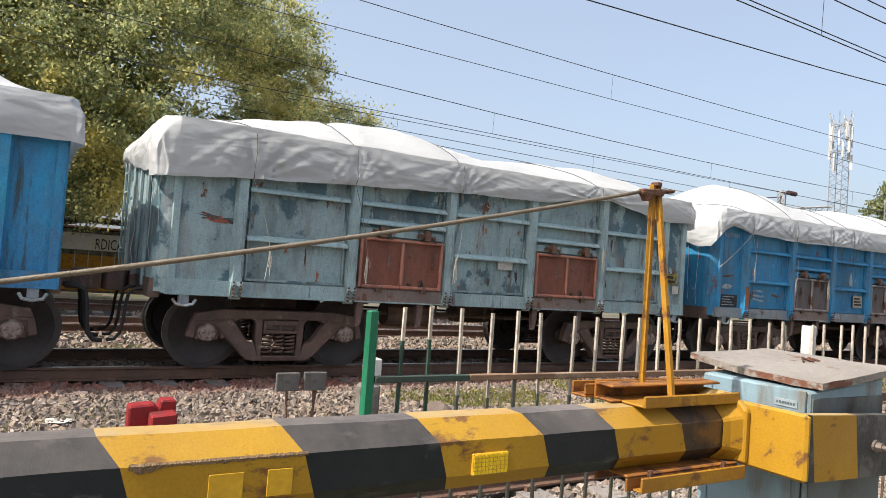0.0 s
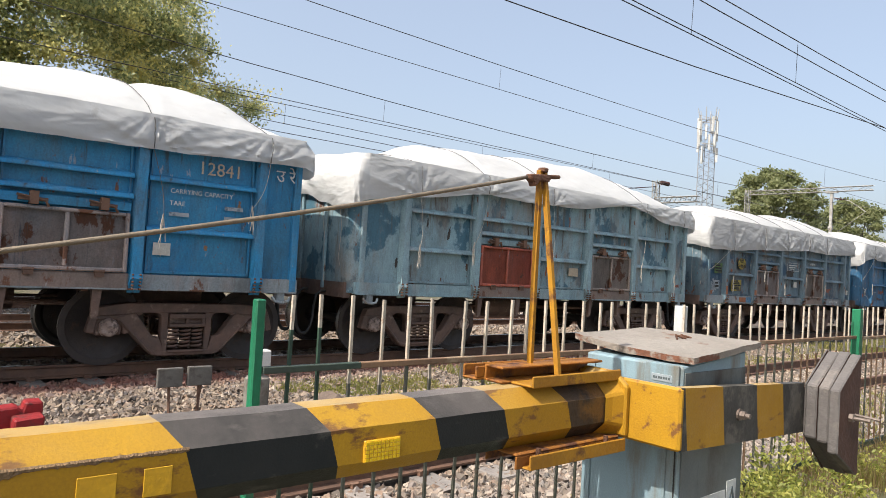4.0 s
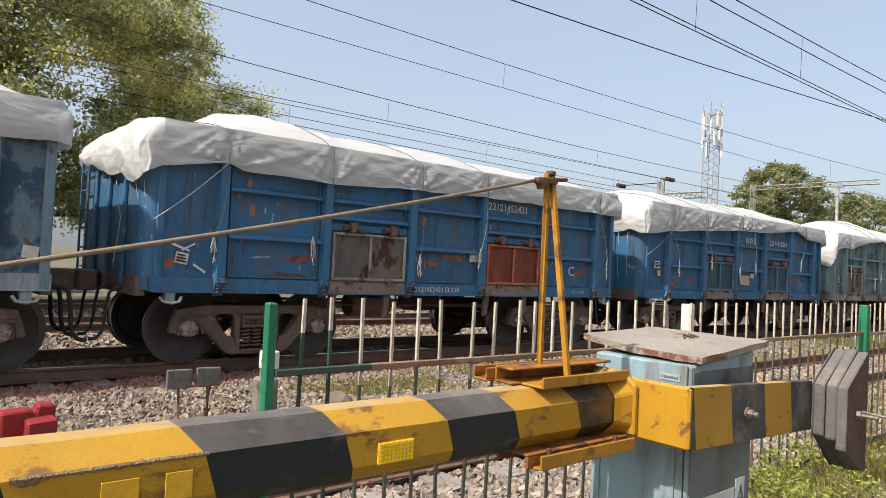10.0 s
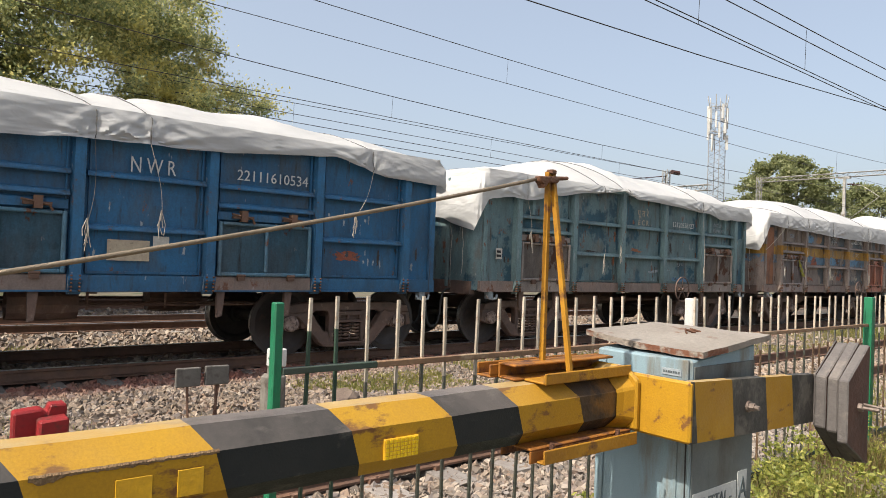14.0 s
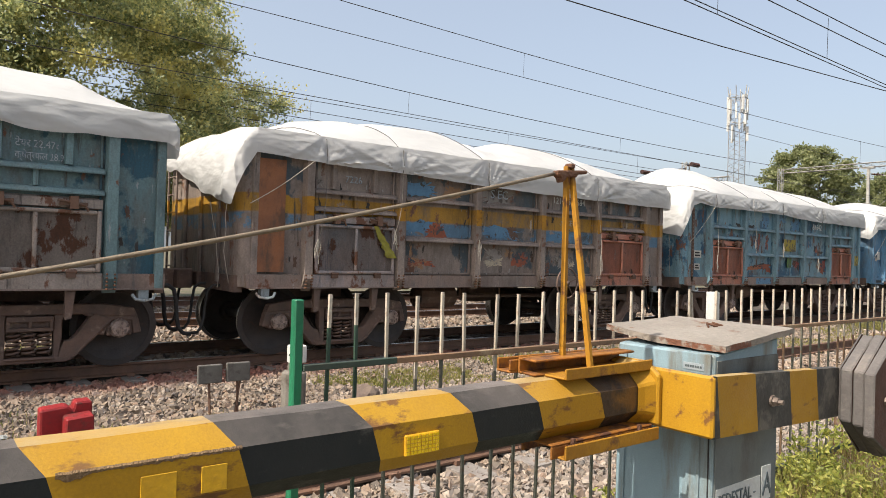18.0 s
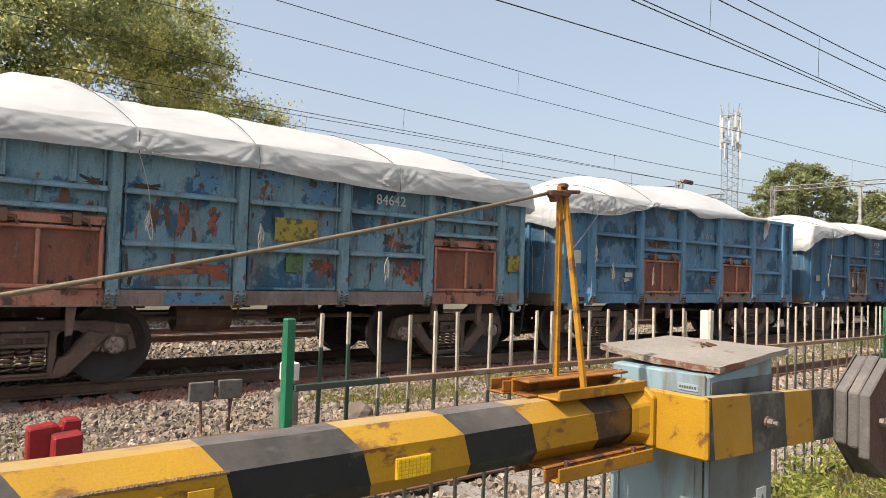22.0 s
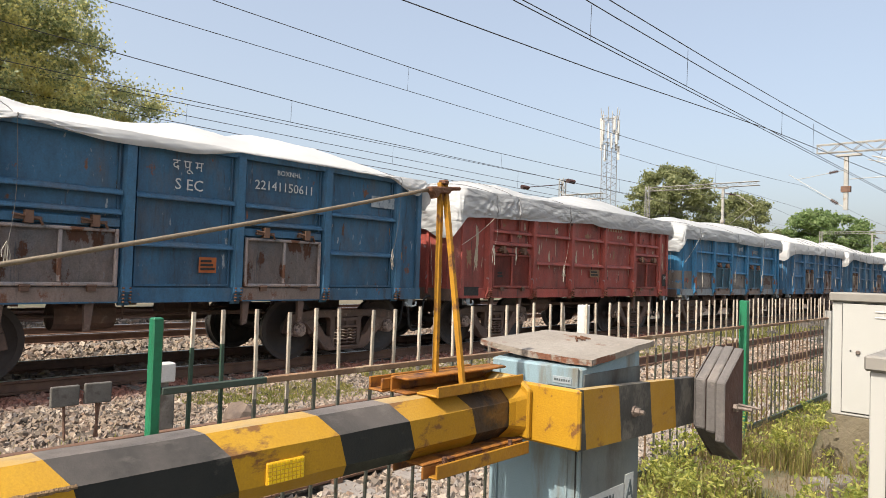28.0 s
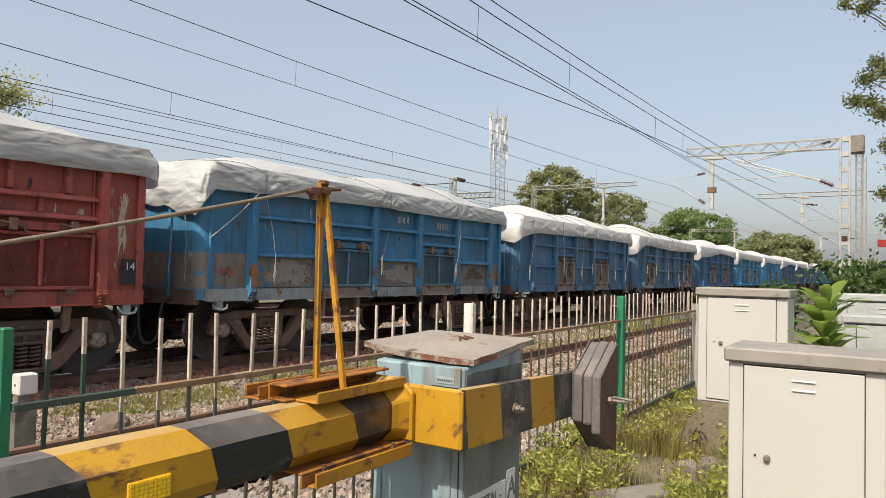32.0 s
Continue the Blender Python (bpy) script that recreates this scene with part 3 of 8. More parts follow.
@once
def axle_box_mesh():
    bm = bmesh.new()
    prism(bm, [(-0.15, 0.40), (0.15, 0.40), (0.17, 0.52), (0.13, 0.64), (-0.13, 0.64), (-0.17, 0.52)], "y", -0.04, 0.12)
    softened(bm, 0.012)
    return mesh_of("axle_box", bm, M_BOGIE)


@once
def end_cap_mesh():
    bm = bmesh.new()
    lathe(bm, [(0.03, -0.035), (0.10, -0.03), (0.122, 0.0), (0.125, 0.10)], "y", (0, 0, 0), 20)
    for k in range(3):
        a = 2 * math.pi * k / 3
        lathe(bm, [(0.02, -0.055), (0.022, -0.05), (0.022, 0.0)], "y", (0.068 * math.cos(a), 0, 0.068 * math.sin(a)), 6)
    return mesh_of("end_cap", bm, M_AXLE)


@once
def wheelset_mesh():
    bm = bmesh.new()
    for s in (-1, 1):
        c = s * 0.87
        prof = [(0.09, -0.11), (0.14, -0.10), (0.16, -0.03), (0.38, -0.015), (0.42, -0.06), (0.47, -0.07), (0.495, -0.066), (0.50, 0.0), (0.505, 0.03), (0.53, 0.045), (0.53, 0.07), (0.45, 0.072), (0.42, 0.05), (0.16, 0.03), (0.12, 0.10)]
        lathe(bm, [(r, c - s * h * -1) for r, h in prof], "y", (0, 0, 0), 30)
    lathe(bm, [(0.085, -1.15), (0.085, 1.15)], "y", (0, 0, 0), 12)
    me = mesh_of("wheelset", bm, M_WHEEL, True)
    me.materials.append(M_TREAD)
    for f in me.polygons:
        c = f.center
        if math.hypot(c.x, c.z) > 0.484 and abs(abs(c.y) - 0.87) < 0.06:
            f.material_index = 1
    me.set_sharp_from_angle(angle=0.6)
    return me


@once
def coupler_mesh():
    bm = bmesh.new()
    box(bm, -0.3, 0.12, -0.12, 0.12, 0.98, 1.20)
    prism(bm, [(0.1, -0.14), (0.35, -0.20), (0.47, -0.16), (0.47, -0.04), (0.36, 0.0), (0.47, 0.08), (0.42, 0.18), (0.2, 0.16)], "z", 0.95, 1.24)
    softened(bm, 0.015)
    return mesh_of("coupler", bm, M_BOGIE)


@once
def hose_mesh():
    bm = bmesh.new()
    tube(bm, [(0, 0, 1.03), (0.16, 0, 1.03), (0.235, -0.01, 0.97), (0.265, -0.02, 0.80), (0.275, -0.03, 0.60), (0.30, -0.04, 0.45), (0.36, -0.04, 0.37), (0.43, -0.03, 0.35), (0.47, -0.03, 0.355)], 0.03, 7)
    return mesh_of("air_hose", bm, M_HOSE, True)


@once
def hose2_mesh():
    bm = bmesh.new()
    tube(bm, [(0, 0, 1.03), (-0.15, 0, 1.03), (-0.22, 0.01, 0.97), (-0.25, 0.02, 0.78), (-0.26, 0.03, 0.58), (-0.29, 0.03, 0.44), (-0.35, 0.03, 0.36), (-0.44, 0.03, 0.355)], 0.022, 7)
    return mesh_of("air_hose", bm, M_HOSE, True)


@once
def hand_wheel_mesh():
    bm = bmesh.new()
    tube(bm, [(0.285 * math.cos(a), 0, 0.285 * math.sin(a)) for a in [i * math.pi / 14 for i in range(29)]], 0.016, 6)
    for k in range(5):
        a = 2 * math.pi * k / 5 + 0.3
        tube(bm, [(0, 0, 0), (0.285 * math.cos(a), 0, 0.285 * math.sin(a))], 0.012, 5)
    lathe(bm, [(0.045, -0.03), (0.045, 0.10)], "y", (0, 0, 0), 10)
    return mesh_of("hand_brake_wheel", bm, M_BOGIE, True)


@once
def brake_gear_mesh():
    bm = bmesh.new()
    box(bm, 0.1, LONG - 0.1, 1.45, 1.75, 0.92, 1.1)
    for x in (3.9, 5.9):
        lathe(bm, [(0.02, x - 0.42), (0.2, x - 0.4), (0.22, x), (0.2, x + 0.4), (0.02, x + 0.42)], "x", (0, 0.9 if x < 5 else 2.0, 0.80), 12)
    for y in (0.75, 1.15, 2.2):
        tube(bm, [(2.9, y, 0.80), (6.9, y, 0.78)], 0.022, 5)
    for x in (2.95, 4.4, 5.4, 6.85):
        box(bm, x - 0.04, x + 0.04, 0.4, 2.8, 0.96, 1.06)
        tube(bm, [(x, 0.75, 0.98), (x, 0.75, 0.74)], 0.02, 5)
    return mesh_of("brake_gear", bm, M_BOGIE)


@once
def horizontal_rail_mesh():
    bm = bmesh.new()
    prism(bm, [(-0.09, -0.034), (-0.092, -0.018), (-0.066, 0.02), (0.0, 0.05), (0.0, -0.03), (-0.07, -0.026)], "x", 0.09, 1.616 - 0.09)
    return mesh_of("stiffener", bm, M_BOGIE)


@once
def rib_mesh():
    bm = bmesh.new()
    prism(bm, [(-0.085, 0.0), (-0.06, -0.115), (0.06, -0.115), (0.085, 0.0)], "z", 1.22, TOP - 0.06)
    prism(bm, [(0.0, 1.22), (-0.115, 1.22), (-0.13, 1.16), (-0.02, 0.98), (0.0, 0.98)], "x", -0.075, 0.075)
    return mesh_of("rib", bm, M_BOGIE)


@once
def stub_mesh():
    bm = bmesh.new()
    prism(bm, [(-0.05, 0.0), (-0.035, -0.06), (0.035, -0.06), (0.05, 0.0)], "z", 2.505, TOP - 0.087)
    return mesh_of("stub_rib", bm, M_BOGIE)


@once
def short_stub_mesh():
    bm = bmesh.new()
    prism(bm, [(-0.035, 0.0), (-0.025, -0.05), (0.025, -0.05), (0.035, 0.0)], "z", 2.235, 2.415)
    return mesh_of("short_stub", bm, M_BOGIE)


@once
def bay_bead_mesh():
    """A thin welded angle round the inside of a bay."""
    bm = bmesh.new()
    x0, x1, z0, z1 = 0.115, 1.616 - 0.115, 1.235, TOP - 0.10
    for a, b, c, d in ((x0, x0 + 0.022, z0, z1), (x1 - 0.022, x1, z0, z1), (x0 + 0.022, x1 - 0.022, z0, z0 + 0.03)):
        box(bm, a, b, -0.034, 0.0, c, d)
    return mesh_of("bay_bead", bm, M_BOGIE)


@once
def door_header_mesh():
    bm = bmesh.new()
    prism(bm, [(-0.012, 1.985), (-0.05, 2.0), (-0.05, 2.10), (-0.012, 2.125)], "x", 0.10, 1.616 - 0.10)
    return mesh_of("door_header", bm, M_BOGIE)


@once
def sole_plate_mesh():
    bm = bmesh.new()
    prism(bm, [(-0.062, 1.02), (-0.062, 1.20), (-0.05, 1.222), (0.0, 1.222), (0.0, 1.02)], "x", 0.09, 1.616 - 0.09)
    return mesh_of("sole_plate", bm, M_BOGIE)


@once
def rivets_mesh():
    bm = bmesh.new()
    for i in range(2):
        for j in range(5):
            x, z = -0.045 + 0.09 * i, 1.0 + 0.045 * j
            lathe(bm, [(0.006, -0.149), (0.013, -0.142), (0.014, -0.1)], "y", (x, 0.0, z + 0.03), 6)
    return mesh_of("rivets", bm, M_RUSTEDGE)


@once
def door_mesh():
    bm = bmesh.new()
    w = 1.616 - 0.22
    nx, nz = 14, 8
    grid = [[bm.verts.new((w * i / nx, -0.03 + (0.012 * wavy(i * 0.45, j * 0.5, 8.0) if 0 < i < nx and 0 < j < nz else 0), 1.23 + 0.74 * j / nz)) for j in range(nz + 1)] for i in range(nx + 1)]
    for i in range(nx):
        for j in range(nz):
            bm.faces.new((grid[i][j], grid[i + 1][j], grid[i + 1][j + 1], grid[i][j + 1]))
    bmesh.ops.solidify(bm, geom=bm.faces[:], thickness=0.02)
    return mesh_of("door", bm, M_BOGIE)


DOOR_BARS = ((0, 0.05, 1.23, 1.97), (1.346, 1.396, 1.23, 1.97), (0.05, 1.346, 1.23, 1.28), (0.05, 1.346, 1.925, 1.97), (0.673, 0.723, 1.28, 1.925))


def door_bar_maker(k):
    @once
    def build():
        a = DOOR_BARS[k]
        bm = bmesh.new()
        box(bm, a[0], a[1], -0.08, -0.032, a[2], a[3])
        softened(bm, 0.013)
        return mesh_of("frame_bar", bm, M_BOGIE)
    return build


DOOR_BAR_MESHES = [door_bar_maker(k) for k in range(5)]


@once
def latch_mesh():
    bm = bmesh.new()
    box(bm, -0.15, 0.15, -0.10, -0.02, 2.02, 2.06)
    box(bm, -0.04, 0.05, -0.13, -0.02, 1.98, 2.13)
    tube(bm, [(-0.17, -0.1, 2.08), (0.12, -0.11, 2.03), (0.16, -0.1, 1.96)], 0.016, 6)
    return mesh_of("latch", bm, M_RAIL)


@once
def hinge_mesh():
    bm = bmesh.new()
    box(bm, -0.05, 0.05, -0.1, 0.0, 1.17, 1.22)
    tube(bm, [(-0.06, -0.075, 1.235), (0.06, -0.075, 1.235)], 0.022, 8)
    return mesh_of("hinge", bm, M_RAIL)


@once
def stanchion_mesh():
    bm = bmesh.new()
    prism(bm, [(-0.06, 1.05), (0.06, 1.05), (0.02, 0.68), (-0.05, 0.66)], "y", -0.02, 0.05)
    return mesh_of("door_stop", bm, M_BOGIE)


def wavy(x, y, z=0.0):
    return noise.noise((x, y, z))


def ridge(x, y, z=0.0):
    """A sharp fold: highest along the lines where the noise crosses nought."""
    return 1 - 2.4 * min(0.42, abs(noise.noise((x, y, z))))


def along(rows, u):
    """The height at u on a line through (place, height) pairs."""
    if u <= rows[0][0]:
        return rows[0][1]
    for (a, za), (b, zb) in zip(rows, rows[1:]):
        if u <= b:
            f = (u - a) / (b - a)
            f = f * f * (3 - 2 * f) * 0.5 + f * 0.5
            return za + (zb - za) * f
    return rows[-1][1]


def cover_point(spec, u, v):
    """The sheet over the load: u along the wagon, v across it (0 to WIDE); v below nought hangs down the side by the share -v of the drop,
    u past the ends likewise down the ends."""
    seed, ties, stop = spec["seed"], spec["ties"], spec["stop"]
    cx, cy = min(max(u, 0.0), stop), min(max(v, 0.0), WIDE)
    f, g = max(0.0, -u), max(0.0, -v, v - WIDE)
    r = max(0.0, u - stop)
    if g > 0 and f + r > 0:
        # the corner wraps round from the side to the end
        e = f + r
        d, w = max(e, g), e / (e + g)
        a = Vector(cover_point(spec, cx, -d if v < 0 else WIDE + d))
        b = Vector(cover_point(spec, -d if f > 0 else stop + d, cy))
        q = a + (b - a) * w
        out = 0.05 * math.sin(math.pi * w) * min(1.0, d * 3) * (1 + 0.5 * ridge(d * 2.0 + seed, w * 3.0, 2.0))
        return (q.x + (-out if f > 0 else out), q.y + (-out if v < 0 else out), q.z)
    s = cy / WIDE
    rise = max(0.0, along(spec["ridge"], cx) - TOP - 0.03) * min(1.0, 0.2 + 0.8 * (stop - cx) / 0.9)
    shape = math.sin(math.pi * s) ** 0.85
    grip = max([math.exp(-((cx - k) / 0.13) ** 2) for k in ties])
    fold = 0.022 * ridge(u * 0.8 + v * 0.5 + seed, v * 0.7, 1.0) + 0.008 * ridge(u * 2.1 - v * 1.1, v * 1.4 + seed, 2.0) + 0.004 * ridge(u * 4.6 + v * 2.2, v * 3.0 + seed, 3.0)
    pull = 0.0
    if v < 0.9:
        # tension folds that fan out from where the ropes bite
        for k in ties:
            for hv in (0.05, -0.6):
                a, q = cx - k, (v if v > 0 else v * 0.6) - hv
                d = math.hypot(a, q)
                if d < 1.8:
                    pull += 0.034 * math.exp(-d / 0.75) * min(1.0, d / 0.15) * ridge(math.atan2(q, abs(a) + 0.001) * 3.4 + k * 3.1, seed + (2.0 if a > 0 else 5.0) + hv, 7.0)
    fold += pull if v > 0 else 0.0
    z = TOP + 0.02 + rise * shape * min(1.0, 0.25 + cx / 1.2) + 0.05 * wavy(cx * 0.9, cy * 0.9, seed) * shape + fold * (0.3 + 0.9 * shape) - 0.05 * grip * shape
    x, y = cx, cy
    if g > 0:
        low = along(spec["edge"], cx) + 0.012 * wavy(u * 2.6, seed, 4.0) - 0.02 * (1 - grip) * math.sin(math.pi * min(1.0, g))
        z = TOP + 0.02 + fold * 0.5 + (low - TOP - 0.02) * g
        puff = 0.128 + 0.02 * math.sin(math.pi * g) * (1 - grip) + (0.35 * fold + 1.25 * pull) * min(1.0, 0.25 + g)
        y += (-1 if v < 0 else 1) * puff
    if f > 0:
        # the loose end hangs down the end wall, lowest near the corner, gathered up at the far side
        belly = 0.14 + (0.12 + 0.07 * wavy(v * 1.2, seed, 3.0)) * math.sin(math.pi * 0.8 * f) + 2.2 * fold * math.sin(math.pi * 0.5 * f)
        tip = spec["flap"] + (2.9 - spec["flap"]) * s ** 1.4 + 0.09 * wavy(v * 1.9, seed, 6.0)
        zf = z + (tip - TOP) * f + 0.03 * ridge(v * 2.4, f * 1.5, seed) * math.sin(math.pi * f)
        x -= belly
        z = zf
    if r > 0:
        x += 0.07 + 0.05 * min(1.0, r * 3) + 1.5 * fold * r
        z -= r * 0.55
    return (x, y, z)


def make_cover(spec, parent):
    nu, nv = spec["nu"], spec["nv"]
    rng = random.Random(spec["seed"])
    stop = spec["stop"]
    if not spec["ties"]:
        spec["ties"] = [RIBS[k] + rng.uniform(-0.2, 0.35) for k in range(6)]
    us = np.concatenate([np.linspace(-1.0, -0.001, max(6, nu // 10)), np.linspace(0, stop, nu), np.linspace(stop + 0.001, stop + 1.0, max(4, nu // 16))])
    vs = np.concatenate([np.linspace(-1.0, -0.001, max(5, nv // 2)), (np.linspace(0, 1, nv) ** 1.25) * WIDE, np.linspace(WIDE + 0.001, WIDE + 1.0, 4)])
    verts = [cover_point(spec, float(u), float(v)) for u in us for v in vs]
    n = len(vs)
    faces = [(i * n + j, (i + 1) * n + j, (i + 1) * n + j + 1, i * n + j + 1) for i in range(len(us) - 1) for j in range(n - 1)]
    me = mesh_from("tarpaulin", verts, faces, spec["cloth"], True)
    me.set_sharp_from_angle(angle=0.75)
    hung("tarpaulin", me, parent, "loose white sheet drawn over the load")
    if not spec["near"]:
        return
    for k, x0 in enumerate(spec["ties"]):
        slant = rng.uniform(-0.5, -0.1)
        pts = [cover_point(spec, x0 + 0.02 * wavy(i * 0.4, k, spec["seed"]) + max(0.0, -1 + 2.6 * i / 18) * slant, -1 + 2.6 * i / 18) for i in range(19)]
        bm = bmesh.new()
        tube(bm, [(p[0], p[1] - 0.012, p[2] + 0.006) for p in pts], 0.0055, 4)
        part("tie_rope", bm, M_TIE, parent)
        z1 = rng.uniform(1.6, 2.2)
        x1 = x0 + rng.uniform(-0.3, 0.3)
        bm = bmesh.new()
        a, b = Vector(pts[0]), Vector((x1, -0.15, z1))
        tube(bm, [a + (b - a) * (i / 6) + Vector((0.05 * math.sin(i * 0.5), -0.01, -0.05 * math.sin(math.pi * i / 6))) for i in range(7)], 0.0038, 4)
        part("loose_string", bm, M_TIEW if rng.random() < 0.5 else M_TIE, parent)
        bm = bmesh.new()
        for q in range(7):
            e = Vector((rng.uniform(-0.05, 0.05), -0.01, -rng.uniform(0.12, 0.4)))
            tube(bm, [b + Vector((0, 0, 0.04)), b + e * 0.5 + Vector((rng.uniform(-0.04, 0.04), 0, 0)), b + e], 0.005, 4)
        tagged(part("knot", bm, M_TIEW, parent), "frayed tangle of string ends", "", "", "stuff")
    if spec["corner_string"]:
        # the string that runs from the hem at the first rib down to the corner
        a, b = Vector(cover_point(spec, RIBS[0], -1.0)), Vector((-0.05, -0.06, along(spec["edge"], 0.9) - spec["corner_string"]))
        bm = bmesh.new()
        tube(bm, [a + (b - a) * (i / 8) + Vector((0, -0.02, -0.035 * math.sin(math.pi * i / 8))) for i in range(9)], 0.0055, 4)
        part("loose_string", bm, M_TIEW, parent)
    bm = bmesh.new()
    for q in range(3):
        x = -0.12 - 0.12 * q
        p = [Vector((x + rng.uniform(-0.05, 0.05), 0.1 + 0.2 * q, spec["flap"] + 0.05))]
        for i in range(5):
            p.append(p[-1] + Vector((rng.uniform(-0.03, 0.05), 0, -rng.uniform(0.15, 0.3))))
        tube(bm, p, 0.005, 4)
    part("loose_string", bm, M_TIEW, parent)


def dent(x, z, seed):
    """How far the sheet bulges out between its ribs."""
    f = min(1.0, min([abs(x - r) for r in RIBS] + [max(0.0, x), max(0.0, LONG - x)]) / 0.25)
    return f * (-0.006 + 0.026 * wavy(x * 1.1, z * 1.3, seed) + 0.013 * wavy(x * 3.1, z * 2.7, seed + 3))


def side_panel(name, y, out, material, parent, seed, near):
    """A long side sheet, dented and bulged between its ribs."""
    nx, nz = (110, 18) if near else (24, 4)
    verts, faces = [], []
    for i in range(nx + 1):
        for j in range(nz + 1):
            x, z = LONG * i / nx, 1.06 + (TOP - 0.08 - 1.06) * j / nz
            verts.append((x, y + out * dent(x, z, seed), z))
    n = nz + 1
    k = len(verts)
    verts += [(a, b - out * 0.05, c) for a, b, c in verts]
    for i in range(nx):
        for j in range(nz):
            q = (i * n + j, (i + 1) * n + j, (i + 1) * n + j + 1, i * n + j + 1)
            faces.append(q)
            faces.append(tuple(k + a for a in reversed(q)))
    return hung(name, mesh_from(name, verts, faces, material, True), parent)


def make_wagon(n, spec):
    w = empty("goods_wagon", pose(place(0, n), SIDE_Y, 0), spec["label"], "wagon", "wagons of the goods train")
    near = spec["near"]
    paint, trim, doors = spec["paint"], spec["trim"], spec["door_at"]
    side_panel("side_sheet", 0.0, -1, paint, w, n * 3.7, near)
    side_panel("side_sheet", WIDE, 1, paint, w, n * 5.1, False)
    bm = bmesh.new()
    box(bm, 0.05, LONG - 0.05, 0.06, WIDE - 0.06, 1.12, 1.2)
    part("floor_plate", bm, M_BOGIE, w)
    for x0, x1, s in ((-0.16, -0.11, -1), (LONG - 0.05, LONG, 1)):
        bm = bmesh.new()
        box(bm, x0, x1, 0.22 if s < 0 else 0.055, WIDE - 0.055, 1.07, TOP - 0.02)
        part("end_sheet", bm, paint, w)
        for y in (0.75, 1.55, 2.3):
            bm = bmesh.new()
            xx = (x0 - 0.05, x0 - 0.002) if s < 0 else (x1 + 0.002, x1 + 0.05)
            box(bm, xx[0], xx[1], y - 0.035, y + 0.035, 1.08, TOP - 0.1)
            softened(bm, 0.01)
            part("end_rib", bm, trim, w)
        xx = (x0 - 0.10, x0 - 0.06) if s < 0 else (x1 + 0.06, x1 + 0.10)
        lad = hung("ladder", mesh_of("ladder", bmesh.new(), trim), w)
        for z in (1.25, 1.55, 1.85, 2.15, 2.45, 2.75):
            bm = bmesh.new()
            tube(bm, [((xx[0] + xx[1]) / 2, 2.62, z), ((xx[0] + xx[1]) / 2, 3.08, z)], 0.014, 5)
            part("rung", bm, trim, lad)
        for y in (2.62, 3.08):
            boxed("stile", trim, lad, xx[0] + 0.005, xx[1] - 0.005, y - 0.02, y + 0.02, 1.1, 3.0, 0.003)
        if s < 0:
            # rounded sheet that carries the side round to the end
            bm = bmesh.new()
            outer = [(0.03 - 0.19 * math.sin(a), -0.012 + 0.22 * (1 - math.cos(a))) for a in [k * math.pi / 16 for k in range(9)]]
            inner = [(x + 0.02, y + 0.03) for x, y in reversed(outer)]
            prism(bm, outer + inner, "z", 1.04, TOP - 0.03)
            me = part("corner_plate", bm, paint, w).data
            me.shade_smooth()
            me.set_sharp_from_angle(angle=0.6)
        # corner post with its lower gusset
        bm = bmesh.new()
        a, b, c = (0.0, 0.10, -0.04) if s < 0 else (LONG - 0.10, LONG + 0.01, -0.06)
        box(bm, a, b, c, 0.07, 1.02, TOP - 0.03)
        softened(bm, 0.012)
        part("corner_post", bm, trim, w)
    # sole bar and top coping
    for y0, y1 in ((-0.05, 0.04), (WIDE - 0.04, WIDE + 0.05)):
        bm = bmesh.new()
        box(bm, -0.06, LONG + 0.03, y0, y1, 1.03, 1.215)
        box(bm, -0.02, LONG + 0.02, y0 - 0.02 if y0 < 0 else y0, y1 if y0 < 0 else y1 + 0.02, 1.015, 1.035)
        part("sole_bar", bm, spec["sole"], w)
        bm = bmesh.new()
        box(bm, -0.02, LONG + 0.02, y0 - 0.03, y1 + 0.03, TOP - 0.085, TOP)
        part("top_coping", bm, trim, w)
    for x in (-0.18, LONG - 0.06):
        bm = bmesh.new()
        box(bm, x, x + 0.12, 0.1, WIDE - 0.1, 0.96, 1.2)
        part("headstock", bm, M_BOGIE, w)
    for k, x in enumerate(RIBS):
        ob = hung("rib", rib_mesh(), w)
        ob.location.x = x
        ob.data = rib_of(trim)
        if near:
            tagged(hung("rivets", rivets_mesh(), ob), "small rivet heads", "", "", "stuff")
            o2 = hung("rib", rib_of(trim), w)
            o2.matrix_basis = pose(x, WIDE, 0, 0, 0, 180)
    for k in range(5):
        x0 = RIBS[k]
        if near:
            hung("bay_bead", recoloured(bay_bead_mesh(), paint), w).location = (x0, 0.002, 0)
        if k in doors:
            o = hung("stiffener", rail_of(trim), w)
            o.location = (x0, -0.003, 2.45)
            o = hung("stiffener", rail_of(trim), w)
            o.location = (x0, -0.003, 2.19)
            if spec.get("brake"):
                for dx in (0.42, 1.14):
                    hung("stub_rib", stub_of(trim), w).location = (x0 + dx, 0, 0)
                hung("short_stub", recoloured(short_stub_mesh(), trim), w).location = (x0 + 0.8, 0, 0)
            if near:
                hung("door_header", recoloured(door_header_mesh(), spec["doors"][doors.index(k)] if spec.get("brake") else trim), w).location = (x0, -0.002, 0)
                hung("sole_plate", recoloured(sole_plate_mesh(), spec["doors"][doors.index(k)] if spec.get("brake") else SOLE_BROWN), w).location = (x0, 0, 0)
            d = hung("door", door_of(spec["doors"][doors.index(k)]), w, spec["door_label"][doors.index(k)])
            d.location = (x0 + 0.11, -0.012, 0)
            for bar in DOOR_BAR_MESHES:
                hung("frame_bar", recoloured(bar(), spec["doors"][doors.index(k)]), d)
